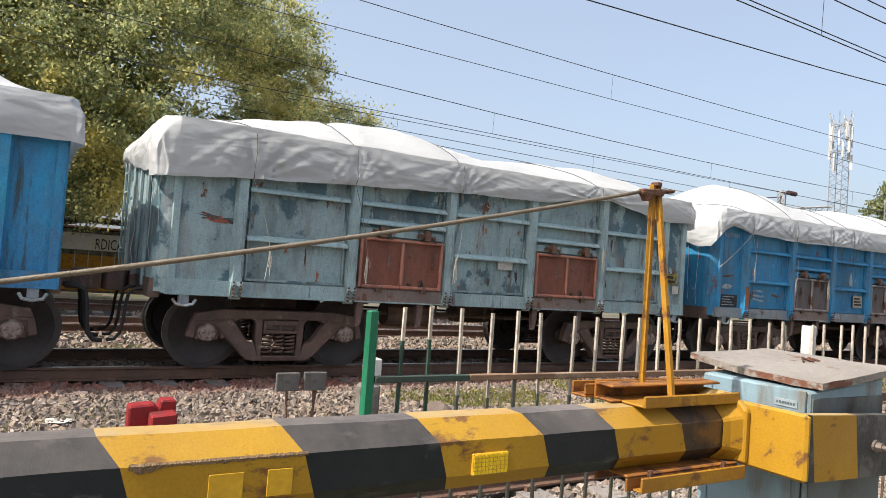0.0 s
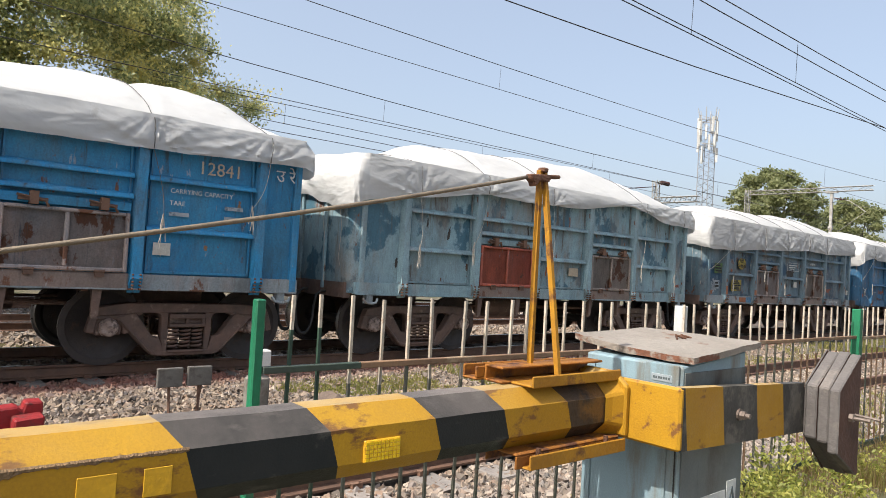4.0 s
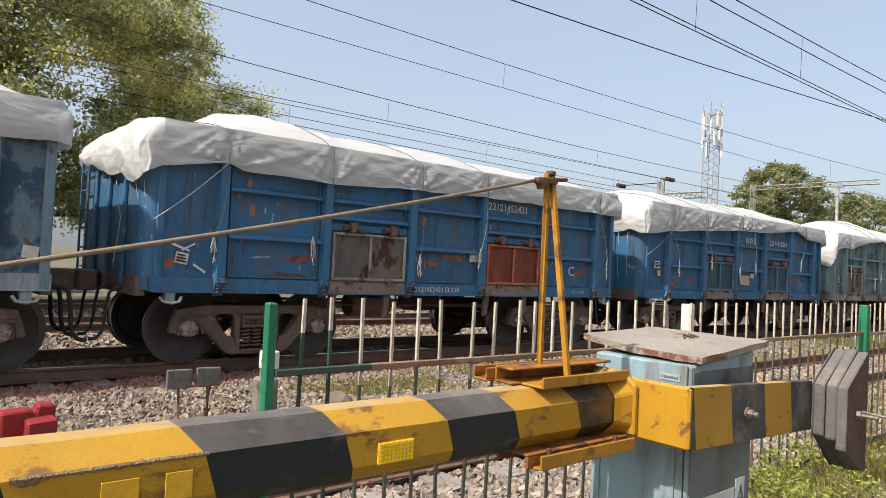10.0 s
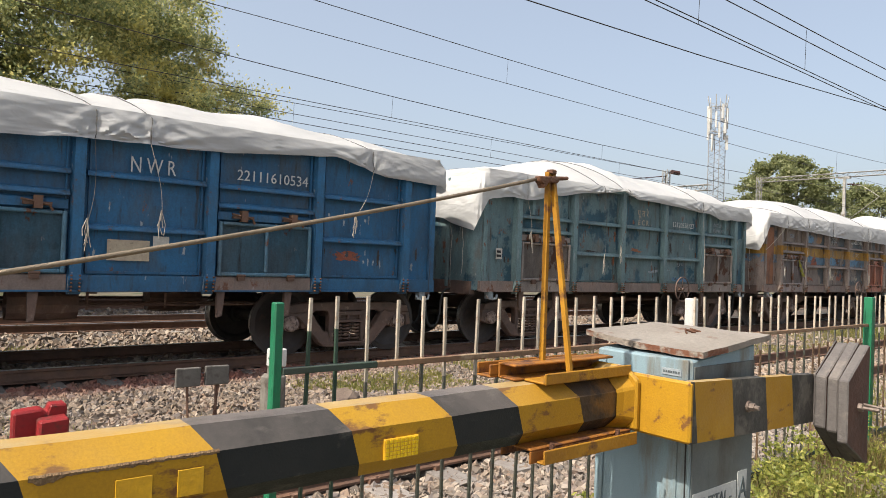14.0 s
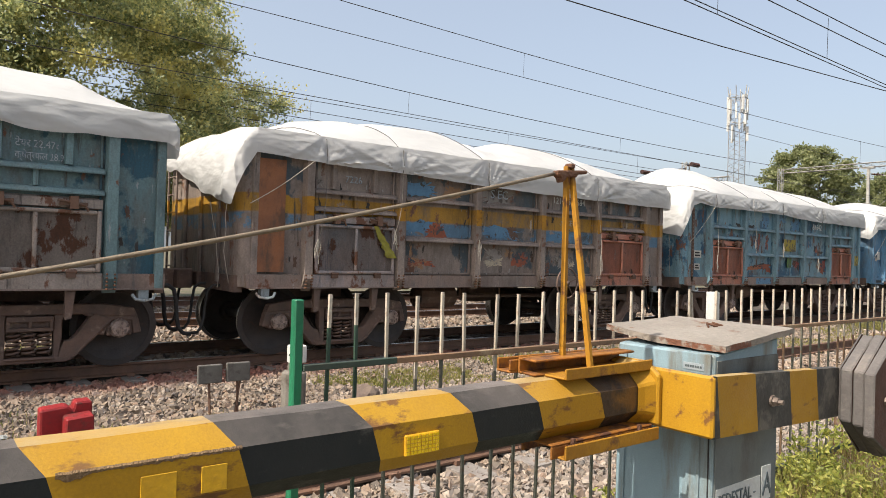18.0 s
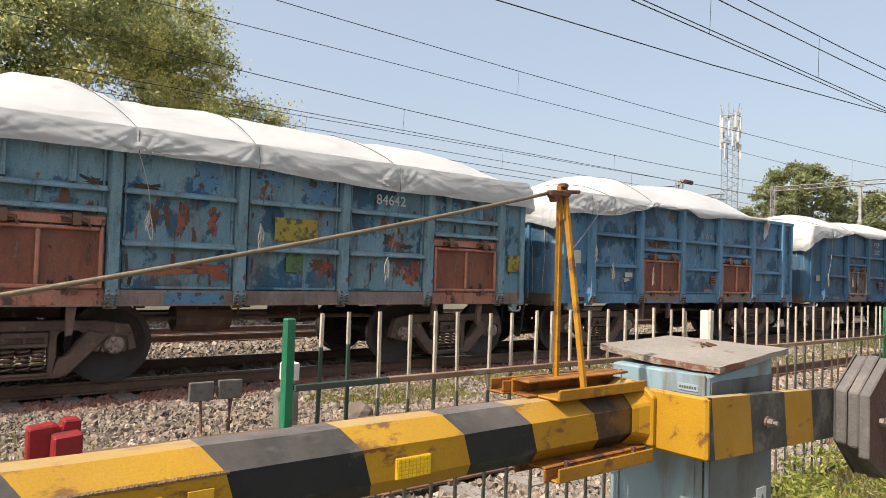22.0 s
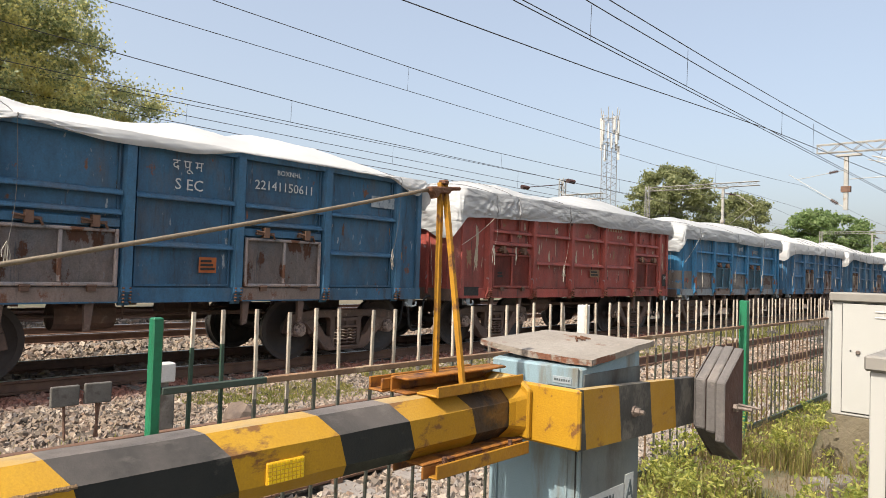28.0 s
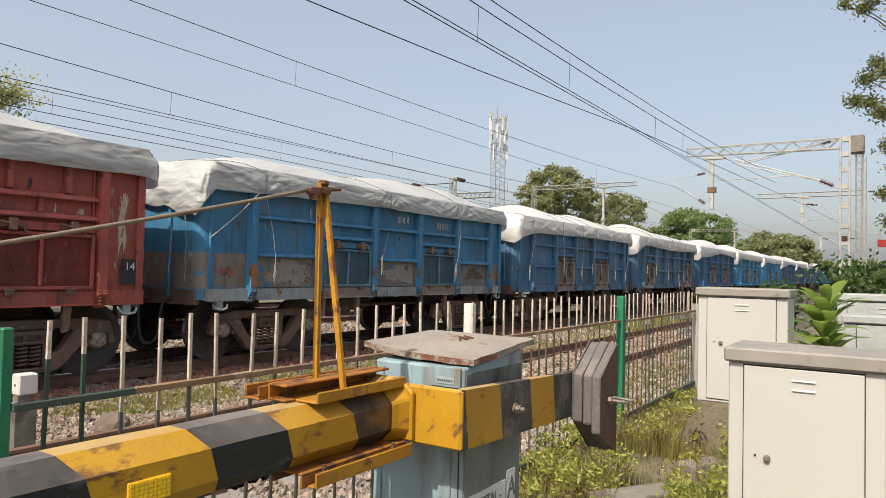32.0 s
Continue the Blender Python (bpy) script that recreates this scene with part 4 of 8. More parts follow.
            for px in (0.33, 1.08):
                for nm, me in (("latch", latch_mesh()), ("hinge", hinge_mesh())):
                    o = hung(nm, me, d)
                    o.location = (px, 0, 0)
            for px in (0.2, 1.2):
                o = hung("door_stop", stanchion_mesh(), w)
                o.location = (x0 + px, 0.0, 0)
        else:
            for z in (2.45, 1.80):
                o = hung("stiffener", rail_of(trim), w)
                o.location = (x0, -0.003, z)
    # bogies
    hung("brake_gear", brake_gear_mesh(), w)
    wheels = []
    for b in (-1, 1):
        bx = MIDDLE + b * 3.262
        for side, y, turn in (("near", 0.42, 0), ("far", WIDE - 0.42, 180)):
            f = hung("side_frame", side_frame_mesh(), w)
            f.matrix_basis = pose(bx, y, 0, 0, 0, turn)
            if side == "far" and not near:
                continue
            for sx in (-0.162, 0.0, 0.162):
                s = hung("spring", spring_mesh(), f)
                s.location = (sx, -0.02, 0)
            hung("bolster", bolster_mesh(), f)
            for ax in (-1.0, 1.0):
                o = hung("axle_box", axle_box_mesh(), f)
                o.location = (ax, 0, 0)
        for ax in (-1.0, 1.0):
            ws = hung("wheelset", wheelset_mesh(), w)
            ws.location = (bx + ax, WIDE / 2, 0.5)
            wheels.append(ws)
            c = hung("end_cap", end_cap_mesh(), ws)
            c.location = (0, -1.26, 0)
        bm = bmesh.new()
        box(bm, bx - 0.2, bx + 0.2, 0.4, WIDE - 0.4, 0.56, 0.8)
        box(bm, bx - 0.5, bx + 0.5, 1.2, 2.0, 0.8, 1.1)
        part("bogie_bolster", bm, M_BOGIE, w)
    for x, turn in ((-0.12, 180), (LONG + 0.11, 0)):
        c = hung("coupler", coupler_mesh(), w)
        c.matrix_basis = pose(x, WIDE / 2, 0, 0, 0, turn)
    if near:
        for dy in (-0.95, -0.35, 0.35):
            o = hung("air_hose", hose_mesh(), w)
            o.location = (LONG + 0.12, WIDE / 2 + dy, 0)
            o = hung("air_hose", hose2_mesh(), w)
            o.location = (-0.12, WIDE / 2 + dy, 0)
        for x in (0.22, LONG - 0.22):
            bm = bmesh.new()
            box(bm, x - 0.06, x + 0.06, -0.05, 0.06, 0.88, 1.03)
            tube(bm, [(x - 0.14, -0.06, 0.96), (x - 0.1, -0.09, 0.9), (x, -0.09, 0.88), (x + 0.1, -0.09, 0.9), (x + 0.14, -0.06, 0.96)], 0.02, 6)
            part("tow_hook", bm, SOLE_GREY, w)
    if spec.get("brake") and n not in (9, 12):
        h = hung("hand_brake_wheel", hand_wheel_mesh(), w)
        h.location = (6.27, -0.22, 1.087)
    make_cover(spec, w)
    return w, wheels


RECOLOURED = {}


def recoloured(me, material):
    key = (me.name, material.name)
    if key not in RECOLOURED:
        RECOLOURED[key] = me.copy()
        RECOLOURED[key].materials[0] = material
    return RECOLOURED[key]


def rib_of(m):
    return recoloured(rib_mesh(), m)


def rail_of(m):
    return recoloured(horizontal_rail_mesh(), m)


def stub_of(m):
    return recoloured(stub_mesh(), m)


def door_of(m):
    return recoloured(door_mesh(), m)


BROWN, DKBROWN = (0.13, 0.085, 0.065), (0.075, 0.055, 0.05)
DOOR_REDBROWN = wagon_paint("door_red_brown", (0.22, 0.085, 0.055), (0.17, 0.075, 0.055), BROWN, (0.1, 0.06, 0.05), 0.05, 1.0)
DOOR_BRIGHT = wagon_paint("door_brick_red", (0.27, 0.06, 0.035), (0.2, 0.05, 0.035), (0.15, 0.06, 0.045), BROWN, 0.03, 2.0)
DOOR_GREY = wagon_paint("door_grey_brown", (0.13, 0.115, 0.105), (0.16, 0.13, 0.11), (0.10, 0.08, 0.07), RUST, 0.07, 3.0)
DOOR_BLUEGREY = wagon_paint("door_blue_grey", (0.03, 0.085, 0.125), (0.045, 0.085, 0.112), (0.05, 0.062, 0.07), RUST, -0.01, 4.0)
DOOR_STEEL = wagon_paint("door_bare", (0.17, 0.13, 0.115), (0.13, 0.115, 0.11), (0.09, 0.11, 0.13), RUST, 0.09, 5.0)
SOLE_BROWN = wagon_paint("sole_brown", (0.12, 0.085, 0.07), (0.09, 0.07, 0.06), (0.14, 0.12, 0.11), RUST, 0.05, 6.0)
SOLE_GREY = wagon_paint("sole_grey", (0.13, 0.15, 0.155), (0.10, 0.11, 0.115), BROWN, RUST, 0.04, 7.0)
CLOTH = [cloth_paint("white_sheet_" + w, c, s, k) for w, c, s, k in (("clean", (0.66, 0.655, 0.64), 1.0, 1.2), ("dusty", (0.61, 0.605, 0.59), 5.0, 1.2), ("grey", (0.52, 0.53, 0.53), 9.0, 2.4))]


def coat(name, c1, c2, grime, amount, seed, patch=None, rust=RUST, band=None, low=None, soil=0.6):
    return (wagon_paint(name + "_sides", c1, c2, grime, rust, amount, seed, patch, band, low, soil),
            wagon_paint(name + "_ribs", tuple(v * 1.14 for v in c1), tuple(v * 1.04 for v in c2), tuple(v * 1.2 for v in grime), rust, amount - 0.01, seed + 20, None, band))


BRIGHT = coat("bright_blue", (0.016, 0.135, 0.27), (0.02, 0.105, 0.21), (0.05, 0.085, 0.10), -0.02, 11.0)
TEALGREY = coat("grey_teal", (0.145, 0.195, 0.195), (0.125, 0.17, 0.175), (0.12, 0.11, 0.10), 0.01, 12.0, (0.10, 0.18, 0.21), soil=0.75)
BLUE = coat("mid_blue", (0.01, 0.10, 0.20), (0.02, 0.10, 0.17), (0.05, 0.07, 0.08), 0.0, 13.0)
FADED = coat("faded_blue", (0.042, 0.10, 0.155), (0.035, 0.085, 0.14), (0.07, 0.075, 0.075), 0.0, 33.0, (0.02, 0.09, 0.17), soil=0.8)
PALE = coat("pale_blue_grey", (0.115, 0.18, 0.20), (0.105, 0.15, 0.165), (0.115, 0.10, 0.085), 0.02, 14.0, (0.07, 0.17, 0.23), soil=0.85)
SLATE = coat("slate_blue", (0.055, 0.09, 0.11), (0.06, 0.082, 0.095), (0.075, 0.066, 0.058), 0.03, 15.0, (0.028, 0.085, 0.15), soil=0.95)
DEEP = coat("deep_blue", (0.012, 0.060, 0.118), (0.017, 0.054, 0.098), (0.045, 0.047, 0.048), 0.015, 16.0, soil=0.85)
ROYAL = coat("royal_blue", (0.010, 0.058, 0.118), (0.012, 0.050, 0.098), (0.03, 0.04, 0.048), 0.01, 17.0, soil=0.75)
NAVY = coat("dark_blue", (0.018, 0.058, 0.10), (0.018, 0.05, 0.086), (0.04, 0.046, 0.054), 0.0, 27.0, soil=0.85)
TEALDK = coat("dark_teal", (0.062, 0.10, 0.105), (0.05, 0.08, 0.085), (0.06, 0.055, 0.048), 0.02, 18.0, (0.03, 0.10, 0.14), soil=0.9)
RUSTY = coat("rust_brown", (0.125, 0.10, 0.085), (0.09, 0.07, 0.06), (0.055, 0.046, 0.04), 0.05, 19.0, (0.07, 0.095, 0.11), band=(2.10, 2.36, (0.42, 0.22, 0.025), 0.62), low=(1.86, 2.08, (0.11, 0.22, 0.33), 0.54), soil=0.95)
WORN = coat("worn_blue", (0.085, 0.135, 0.15), (0.06, 0.115, 0.145), (0.07, 0.06, 0.052), 0.045, 20.0, (0.03, 0.11, 0.19), soil=0.95)
MAROON = coat("oxide_red", (0.165, 0.033, 0.025), (0.13, 0.03, 0.024), (0.10, 0.045, 0.037), -0.01, 21.0, None, (0.09, 0.04, 0.035))
PATCHY = coat("patchy_blue", (0.012, 0.08, 0.155), (0.016, 0.072, 0.13), (0.04, 0.05, 0.055), 0.0, 26.0, low=(1.22, 1.80, (0.22, 0.19, 0.165), 0.62))


OWN_SOLE = (BRIGHT[1], TEALGREY[1], BLUE[1], FADED[1], PALE[1], DEEP[1], ROYAL[1], NAVY[1])


def wagon_spec(coats, label, cloth, edge, heap, ties=(), style="A", doors=None, door_label=None, sole=None, **more):
    """edge: the sheet's hem along the side, heap: the load's ridge, both as (place, height) pairs."""
    s = {"paint": coats[0], "trim": coats[1], "label": label, "cloth": CLOTH[cloth], "edge": edge, "ridge": heap, "ties": list(ties), "flap": 2.42, "stop": LONG, "corner_string": 0.0,
         "door_at": [1, 3] if style == "A" else [0, 4], "doors": doors or [DOOR_REDBROWN, DOOR_GREY], "door_label": door_label or ["brown drop door", "grey-brown drop door"],
         "sole": sole or (coats[1] if coats[1] in OWN_SOLE else SOLE_BROWN), "near": True, "nu": 260, "nv": 34, "brake": style == "B"}
    s.update(more)
    return s


RB, GB = "rusty red-brown drop door", "weathered grey-brown drop door"
WAGONS = [
    wagon_spec(BRIGHT, "bright blue open goods wagon under a white sheet", 0, [(0.0, 2.5), (5.0, 2.65), (9.8, 2.72)],
               [(0.0, 3.5), (2.5, 3.85), (5.0, 3.6), (7.6, 3.9), (9.0, 3.65)], [0.9, 2.5, 4.2, 7.2], doors=[DOOR_GREY, DOOR_GREY], door_label=[GB, GB]),
    wagon_spec(TEALGREY, "faded grey-teal open goods wagon with two rusty doors", 1, [(-0.2, 2.47), (0.9, 2.57), (2.4, 2.66), (4.2, 2.77), (5.7, 2.81), (7.3, 3.0), (7.95, 2.9), (8.7, 2.78), (9.8, 2.82)],
               [(0.0, 3.5), (0.75, 3.52), (1.1, 3.62), (2.7, 3.84), (3.6, 3.92), (5.1, 3.6), (6.4, 3.71), (7.7, 3.8), (8.8, 3.75), (9.7, 3.55)], [0.95, 2.4, 4.2, 7.15], doors=[DOOR_REDBROWN, DOOR_REDBROWN], door_label=[RB, RB], flap=2.47),
    wagon_spec(BLUE, "blue open goods wagon with bare brown doors", 0, [(-0.1, 2.76), (0.25, 2.9), (0.9, 2.78), (2.4, 2.74), (4.7, 2.77), (7.5, 2.79), (9.7, 2.85)],
               [(0.0, 3.5), (0.6, 3.56), (1.05, 3.82), (1.6, 4.02), (2.6, 4.02), (3.4, 3.86), (5.3, 3.77), (6.8, 3.93), (8.0, 3.96), (9.2, 3.8)], [0.87, 2.44, 3.83, 4.75, 7.4, 9.0], doors=[DOOR_STEEL, DOOR_STEEL], door_label=[GB, GB], sole=SOLE_GREY, flap=2.41, corner_string=0.75),
    wagon_spec(PALE, "weathered grey-teal open goods wagon, one door brick red", 0, [(-0.2, 2.48), (1.0, 2.66), (2.6, 2.88), (3.5, 2.84), (5.1, 2.87), (6.9, 3.1), (7.6, 3.04), (8.4, 2.84), (9.8, 2.81)],
               [(0.0, 3.5), (1.2, 3.52), (2.0, 3.86), (3.5, 3.93), (5.6, 4.03), (6.6, 4.08), (7.7, 3.96), (8.5, 3.82), (9.6, 3.6)], [1.05, 2.6, 4.39, 7.62, 9.2], doors=[DOOR_BRIGHT, DOOR_GREY], door_label=["brick-red drop door", GB], flap=2.34),
    wagon_spec(SLATE, "dirty slate-blue open goods wagon with yellow labels", 1, [(-0.2, 2.39), (1.1, 2.42), (2.85, 2.54), (4.3, 2.6), (5.8, 2.68), (7.3, 2.65), (9.6, 2.75)],
               [(0.0, 3.45), (1.1, 3.51), (1.45, 3.67), (2.1, 3.76), (4.1, 3.79), (5.1, 3.74), (6.2, 3.87), (7.3, 3.91), (8.6, 3.8), (9.5, 3.65)], [1.06, 2.85, 4.34, 5.8, 7.2], doors=[DOOR_STEEL, DOOR_GREY], door_label=[GB, GB], sole=SOLE_GREY, flap=2.41, corner_string=0.55),
    wagon_spec(DEEP, "deep blue open goods wagon, scratched, one red door", 1, [(-0.2, 2.62), (0.87, 2.76), (1.1, 2.69), (2.5, 2.67), (4.2, 2.75), (5.7, 2.79), (9.6, 2.76)],
               [(0.0, 3.45), (0.7, 3.52), (1.25, 3.73), (1.8, 3.83), (2.5, 3.78), (3.1, 3.65), (4.7, 3.71), (6.0, 3.61), (9.0, 3.62)], [0.86, 2.48, 4.19, 5.68, 8.95], doors=[DOOR_GREY, DOOR_BRIGHT], door_label=[GB, "brick-red drop door"], flap=2.39, corner_string=0.8),
    wagon_spec(ROYAL, "royal blue open goods wagon with rust-red scuffs", 1, [(-0.2, 2.47), (0.9, 2.61), (2.4, 2.72), (4.15, 2.84), (5.6, 2.87), (7.5, 3.04), (8.5, 2.83), (9.6, 2.81)],
               [(0.0, 3.5), (0.8, 3.64), (1.6, 3.75), (3.0, 3.71), (4.2, 3.67), (5.9, 3.72), (6.8, 3.77), (7.7, 3.65), (9.5, 3.6)], [0.92, 2.41, 4.22, 4.85, 8.2], doors=[DOOR_BLUEGREY, DOOR_BLUEGREY], door_label=["scuffed blue-grey drop door", "scuffed blue-grey drop door"], flap=2.47, corner_string=0.6),
    wagon_spec(TEALDK, "dull dark teal open goods wagon with end doors", 0, [(-0.3, 2.55), (0.1, 2.7), (0.6, 2.77), (1.0, 2.75), (1.9, 2.9), (2.7, 3.04), (4.0, 3.17), (4.5, 3.05), (5.6, 3.04), (7.3, 2.96), (8.1, 2.85), (9.3, 2.88)],
               [(0.0, 3.4), (0.9, 3.44), (1.6, 3.56), (2.3, 3.74), (3.2, 3.92), (4.4, 3.98), (5.4, 3.83), (7.0, 3.86), (8.6, 3.8), (9.6, 3.65)], [0.98, 3.3, 4.15, 7.2], style="B", doors=[DOOR_GREY, DOOR_GREY], door_label=[GB, GB], flap=2.15),
    wagon_spec(RUSTY, "rust-brown open goods wagon with a worn yellow band", 0, [(-0.2, 2.88), (0.1, 2.9), (1.1, 2.84), (2.4, 2.83), (4.25, 2.77), (7.1, 2.73), (9.3, 2.73)],
               [(0.0, 3.42), (0.65, 3.49), (1.2, 3.71), (1.9, 3.83), (2.9, 3.9), (3.8, 3.91), (4.9, 3.66), (5.8, 3.86), (7.0, 3.89), (8.1, 3.71), (9.2, 3.5)], [1.06, 2.43, 4.24, 7.18], style="B", doors=[DOOR_STEEL, DOOR_REDBROWN], door_label=[GB, RB], flap=2.17, corner_string=0.65),
    wagon_spec(WORN, "peeling teal-blue open goods wagon with rust scars", 0, [(-0.2, 2.75), (0.03, 2.89), (0.3, 2.96), (0.85, 2.9), (2.6, 2.9), (4.3, 2.89), (5.8, 2.82), (9.5, 2.8)],
               [(0.0, 3.42), (0.65, 3.54), (1.15, 3.87), (1.5, 4.02), (1.95, 4.04), (2.6, 3.91), (3.2, 3.85), (4.4, 3.9), (6.3, 3.82), (7.8, 3.83), (8.8, 3.7), (9.6, 3.5)], [0.94, 2.69, 4.26, 6.62], style="B", doors=[DOOR_REDBROWN, DOOR_REDBROWN], door_label=[RB, RB], flap=2.17, corner_string=0.9),
    wagon_spec(FADED, "plain blue open goods wagon under a short white sheet", 0, [(-0.2, 2.6), (0.0, 2.77), (0.4, 2.81), (1.4, 2.83), (2.2, 2.99), (2.9, 3.15), (3.4, 3.12), (4.1, 3.17), (4.7, 3.02), (6.0, 3.11), (7.2, 3.14), (7.7, 3.19)],
               [(0.0, 3.48), (1.0, 3.52), (1.5, 3.75), (2.25, 3.91), (2.85, 3.95), (3.2, 3.85), (4.1, 3.86), (6.0, 3.98), (7.2, 3.9), (7.8, 3.5)], [0.68, 1.42, 2.93], doors=[DOOR_REDBROWN, DOOR_REDBROWN], door_label=[RB, RB], flap=2.44, corner_string=0.95, stop=7.9),
    wagon_spec(NAVY, "dark blue open goods wagon under a short white sheet", 0, [(-0.2, 2.65), (0.0, 2.74), (0.6, 2.91), (1.5, 2.95), (2.35, 3.1), (2.75, 3.18), (3.9, 3.07), (4.9, 3.08), (5.7, 3.2), (8.0, 3.2), (8.6, 3.18), (9.35, 2.92), (9.6, 3.15)],
               [(0.0, 3.5), (1.1, 3.57), (1.9, 3.78), (2.55, 3.76), (3.1, 3.62), (4.3, 3.6), (5.3, 3.77), (6.1, 3.7), (6.7, 3.8), (7.8, 3.78), (9.2, 3.5)], [1.19, 2.73, 8.9], doors=[DOOR_STEEL, DOOR_STEEL], door_label=[GB, GB], flap=2.44),
    wagon_spec(MAROON, "oxide-red open goods wagon under a grey-white sheet", 2, [(-0.3, 2.5), (0.05, 2.65), (0.8, 2.7), (3.1, 2.76), (4.8, 2.86), (5.5, 2.8), (9.4, 2.84)],
               [(0.0, 3.45), (1.0, 3.55), (1.5, 3.67), (2.3, 3.68), (3.1, 3.55), (5.2, 3.57), (6.1, 3.77), (7.3, 3.78), (8.8, 3.54)], [0.97, 1.75, 3.85], style="B", doors=[MAROON[0], MAROON[0]], door_label=["oxide-red drop door", "oxide-red drop door"], sole=MAROON[1], flap=2.2, corner_string=0.6),
    wagon_spec(PATCHY, "blue open goods wagon with bare worn lower panels", 2, [(-0.3, 2.7), (0.0, 2.8), (1.05, 2.83), (4.5, 2.88), (5.8, 2.85), (9.5, 2.88)],
               [(0.0, 3.48), (1.0, 3.53), (1.3, 3.6), (2.0, 3.69), (3.0, 3.69), (4.2, 3.63), (6.0, 3.79), (7.6, 3.81), (9.0, 3.66)], [1.02, 4.47, 7.3], doors=[DOOR_BLUEGREY, DOOR_BLUEGREY], door_label=["scuffed blue-grey drop door", "scuffed blue-grey drop door"], sole=SOLE_GREY, flap=2.35, corner_string=0.8),
]
FAR_LOOKS = [(DEEP, "A", "deep blue open goods wagon in the train's tail"), (NAVY, "B", "dark blue open goods wagon in the train's tail"), (ROYAL, "A", "royal blue open goods wagon in the train's tail"),
             (BLUE, "A", "blue open goods wagon in the train's tail"), (BRIGHT, "A", "bright blue open goods wagon in the train's tail")]
for i in range(11):
    c, st, lb = FAR_LOOKS[i % 5]
    lift = 0.12 * math.sin(2.3 * i)
    WAGONS.append(wagon_spec(c, lb, i % 2, [(-0.2, 2.6), (1.0, 2.78 + lift), (5.0, 2.85 - lift), (9.6, 2.84)], [(0.0, 3.45), (1.0, 3.55), (2.6, 3.82 + lift), (4.6, 3.66), (6.6, 3.8 - lift), (9.3, 3.6)],
                             style=st, doors=[DOOR_GREY, DOOR_STEEL], near=i < 2, nu=120 if i < 3 else 60, nv=24 if i < 3 else 14))
TRAIN = []
for i, s in enumerate(WAGONS):
    s["seed"] = 3.1 * i + 0.7
    TRAIN.append(make_wagon(i, s))


def written(n, words, x, z, size, material=None, sole=False, wide=1.0):
    o = lettered("lettering", words, size, material or M_LETTER, TRAIN[n][0], pose(x, -0.058 if sole else -0.04, z, 90, 0, 0) @ Matrix.Diagonal((wide, 1, 1, 1)))
    return o


def stuck(n, x, z, w, h, material, label, tilt=0.0, name="sticker", lines=0):
    """A flat label or bare patch on a wagon's side, with unreadable print as bars."""
    bm = bmesh.new()
    k = 6
    vs = [[bm.verts.new((w * (i / k - 0.5), 0.006 * wavy(x + i * 0.3, z + j * 0.3), h * (j / k - 0.5))) for j in range(k + 1)] for i in range(k + 1)]
    for i in range(k):
        for j in range(k):
            bm.faces.new((vs[i][j], vs[i + 1][j], vs[i + 1][j + 1], vs[i][j + 1]))
    o = part(name, bm, material, TRAIN[n][0], label)
    o.matrix_basis = pose(x, -0.037, z, 0, tilt, 0)
    for q in range(lines):
        bm = bmesh.new()
        zz = h * (0.38 - 0.76 * (q + 0.5) / lines)
        box(bm, -w * 0.42, w * (0.2 + 0.2 * ((q * 7) % 3) / 2), -0.011, -0.008, zz - h * 0.22 / lines, zz + h * 0.22 / lines)
        part("print_bar", bm, M_DARK, o)
    return o


def blot(n, x, z, w, h, material, seed, label=""):
    """A ragged patch where the coat has flaked off, lying on the dented sheet."""
    g = random.Random(seed)
    bm = bmesh.new()
    tilt = radians(g.uniform(-8, 8))

    def at(u, v):
        a, b = u * math.cos(tilt) - v * math.sin(tilt), u * math.sin(tilt) + v * math.cos(tilt)
        return bm.verts.new((x + a, -0.005 - dent(x + a, z + b, n * 3.7), z + b))
    core = at(0, 0)
    rings = [[], []]
    for i in range(44):
        a = i * 2 * math.pi / 44
        ca, sa = math.cos(a), math.sin(a)
        q = 0.82 + 0.5 * wavy(ca * 1.6 + seed, sa * 1.6) + 0.5 * wavy(ca * 5 + seed, sa * 5, 2.0) + g.uniform(-0.1, 0.1)
        u, v = w / 2 * math.copysign(abs(ca) ** 0.6, ca) * q, h / 2 * math.copysign(abs(sa) ** 0.6, sa) * q
        rings[0].append(at(u * 0.55, v * 0.55))
        rings[1].append(at(u, v))
    for i in range(44):
        k = (i + 1) % 44
        bm.faces.new((core, rings[0][i], rings[0][k]))
        bm.faces.new((rings[0][i], rings[1][i], rings[1][k], rings[0][k]))
    part("flaked_patch", bm, material, TRAIN[n][0], label)


def streaked(n, count, materials, seed, tall=(0.08, 0.3), wide=(0.02, 0.07)):
    """Drips, chips and scrapes strewn over a wagon's side, most of them under the rails and beside the ribs."""
    g = random.Random(seed)
    for k in range(count):
        x = g.choice(RIBS) + g.choice((-1, 1)) * g.uniform(0.12, 0.3) if g.random() < 0.45 else g.uniform(0.2, LONG - 0.2)
        if not 0.15 < x < LONG - 0.15 or min(abs(x - r) for r in RIBS) < 0.11:
            continue
        h = g.uniform(*tall)
        z = g.choice((2.40, 1.75, 1.75)) - h / 2 - g.uniform(0.0, 0.12) if g.random() < 0.5 else g.uniform(1.3, 2.7)
        blot(n, x, max(1.24 + h / 2, z), g.uniform(*wide), h, g.choice(materials), seed * 100 + k)


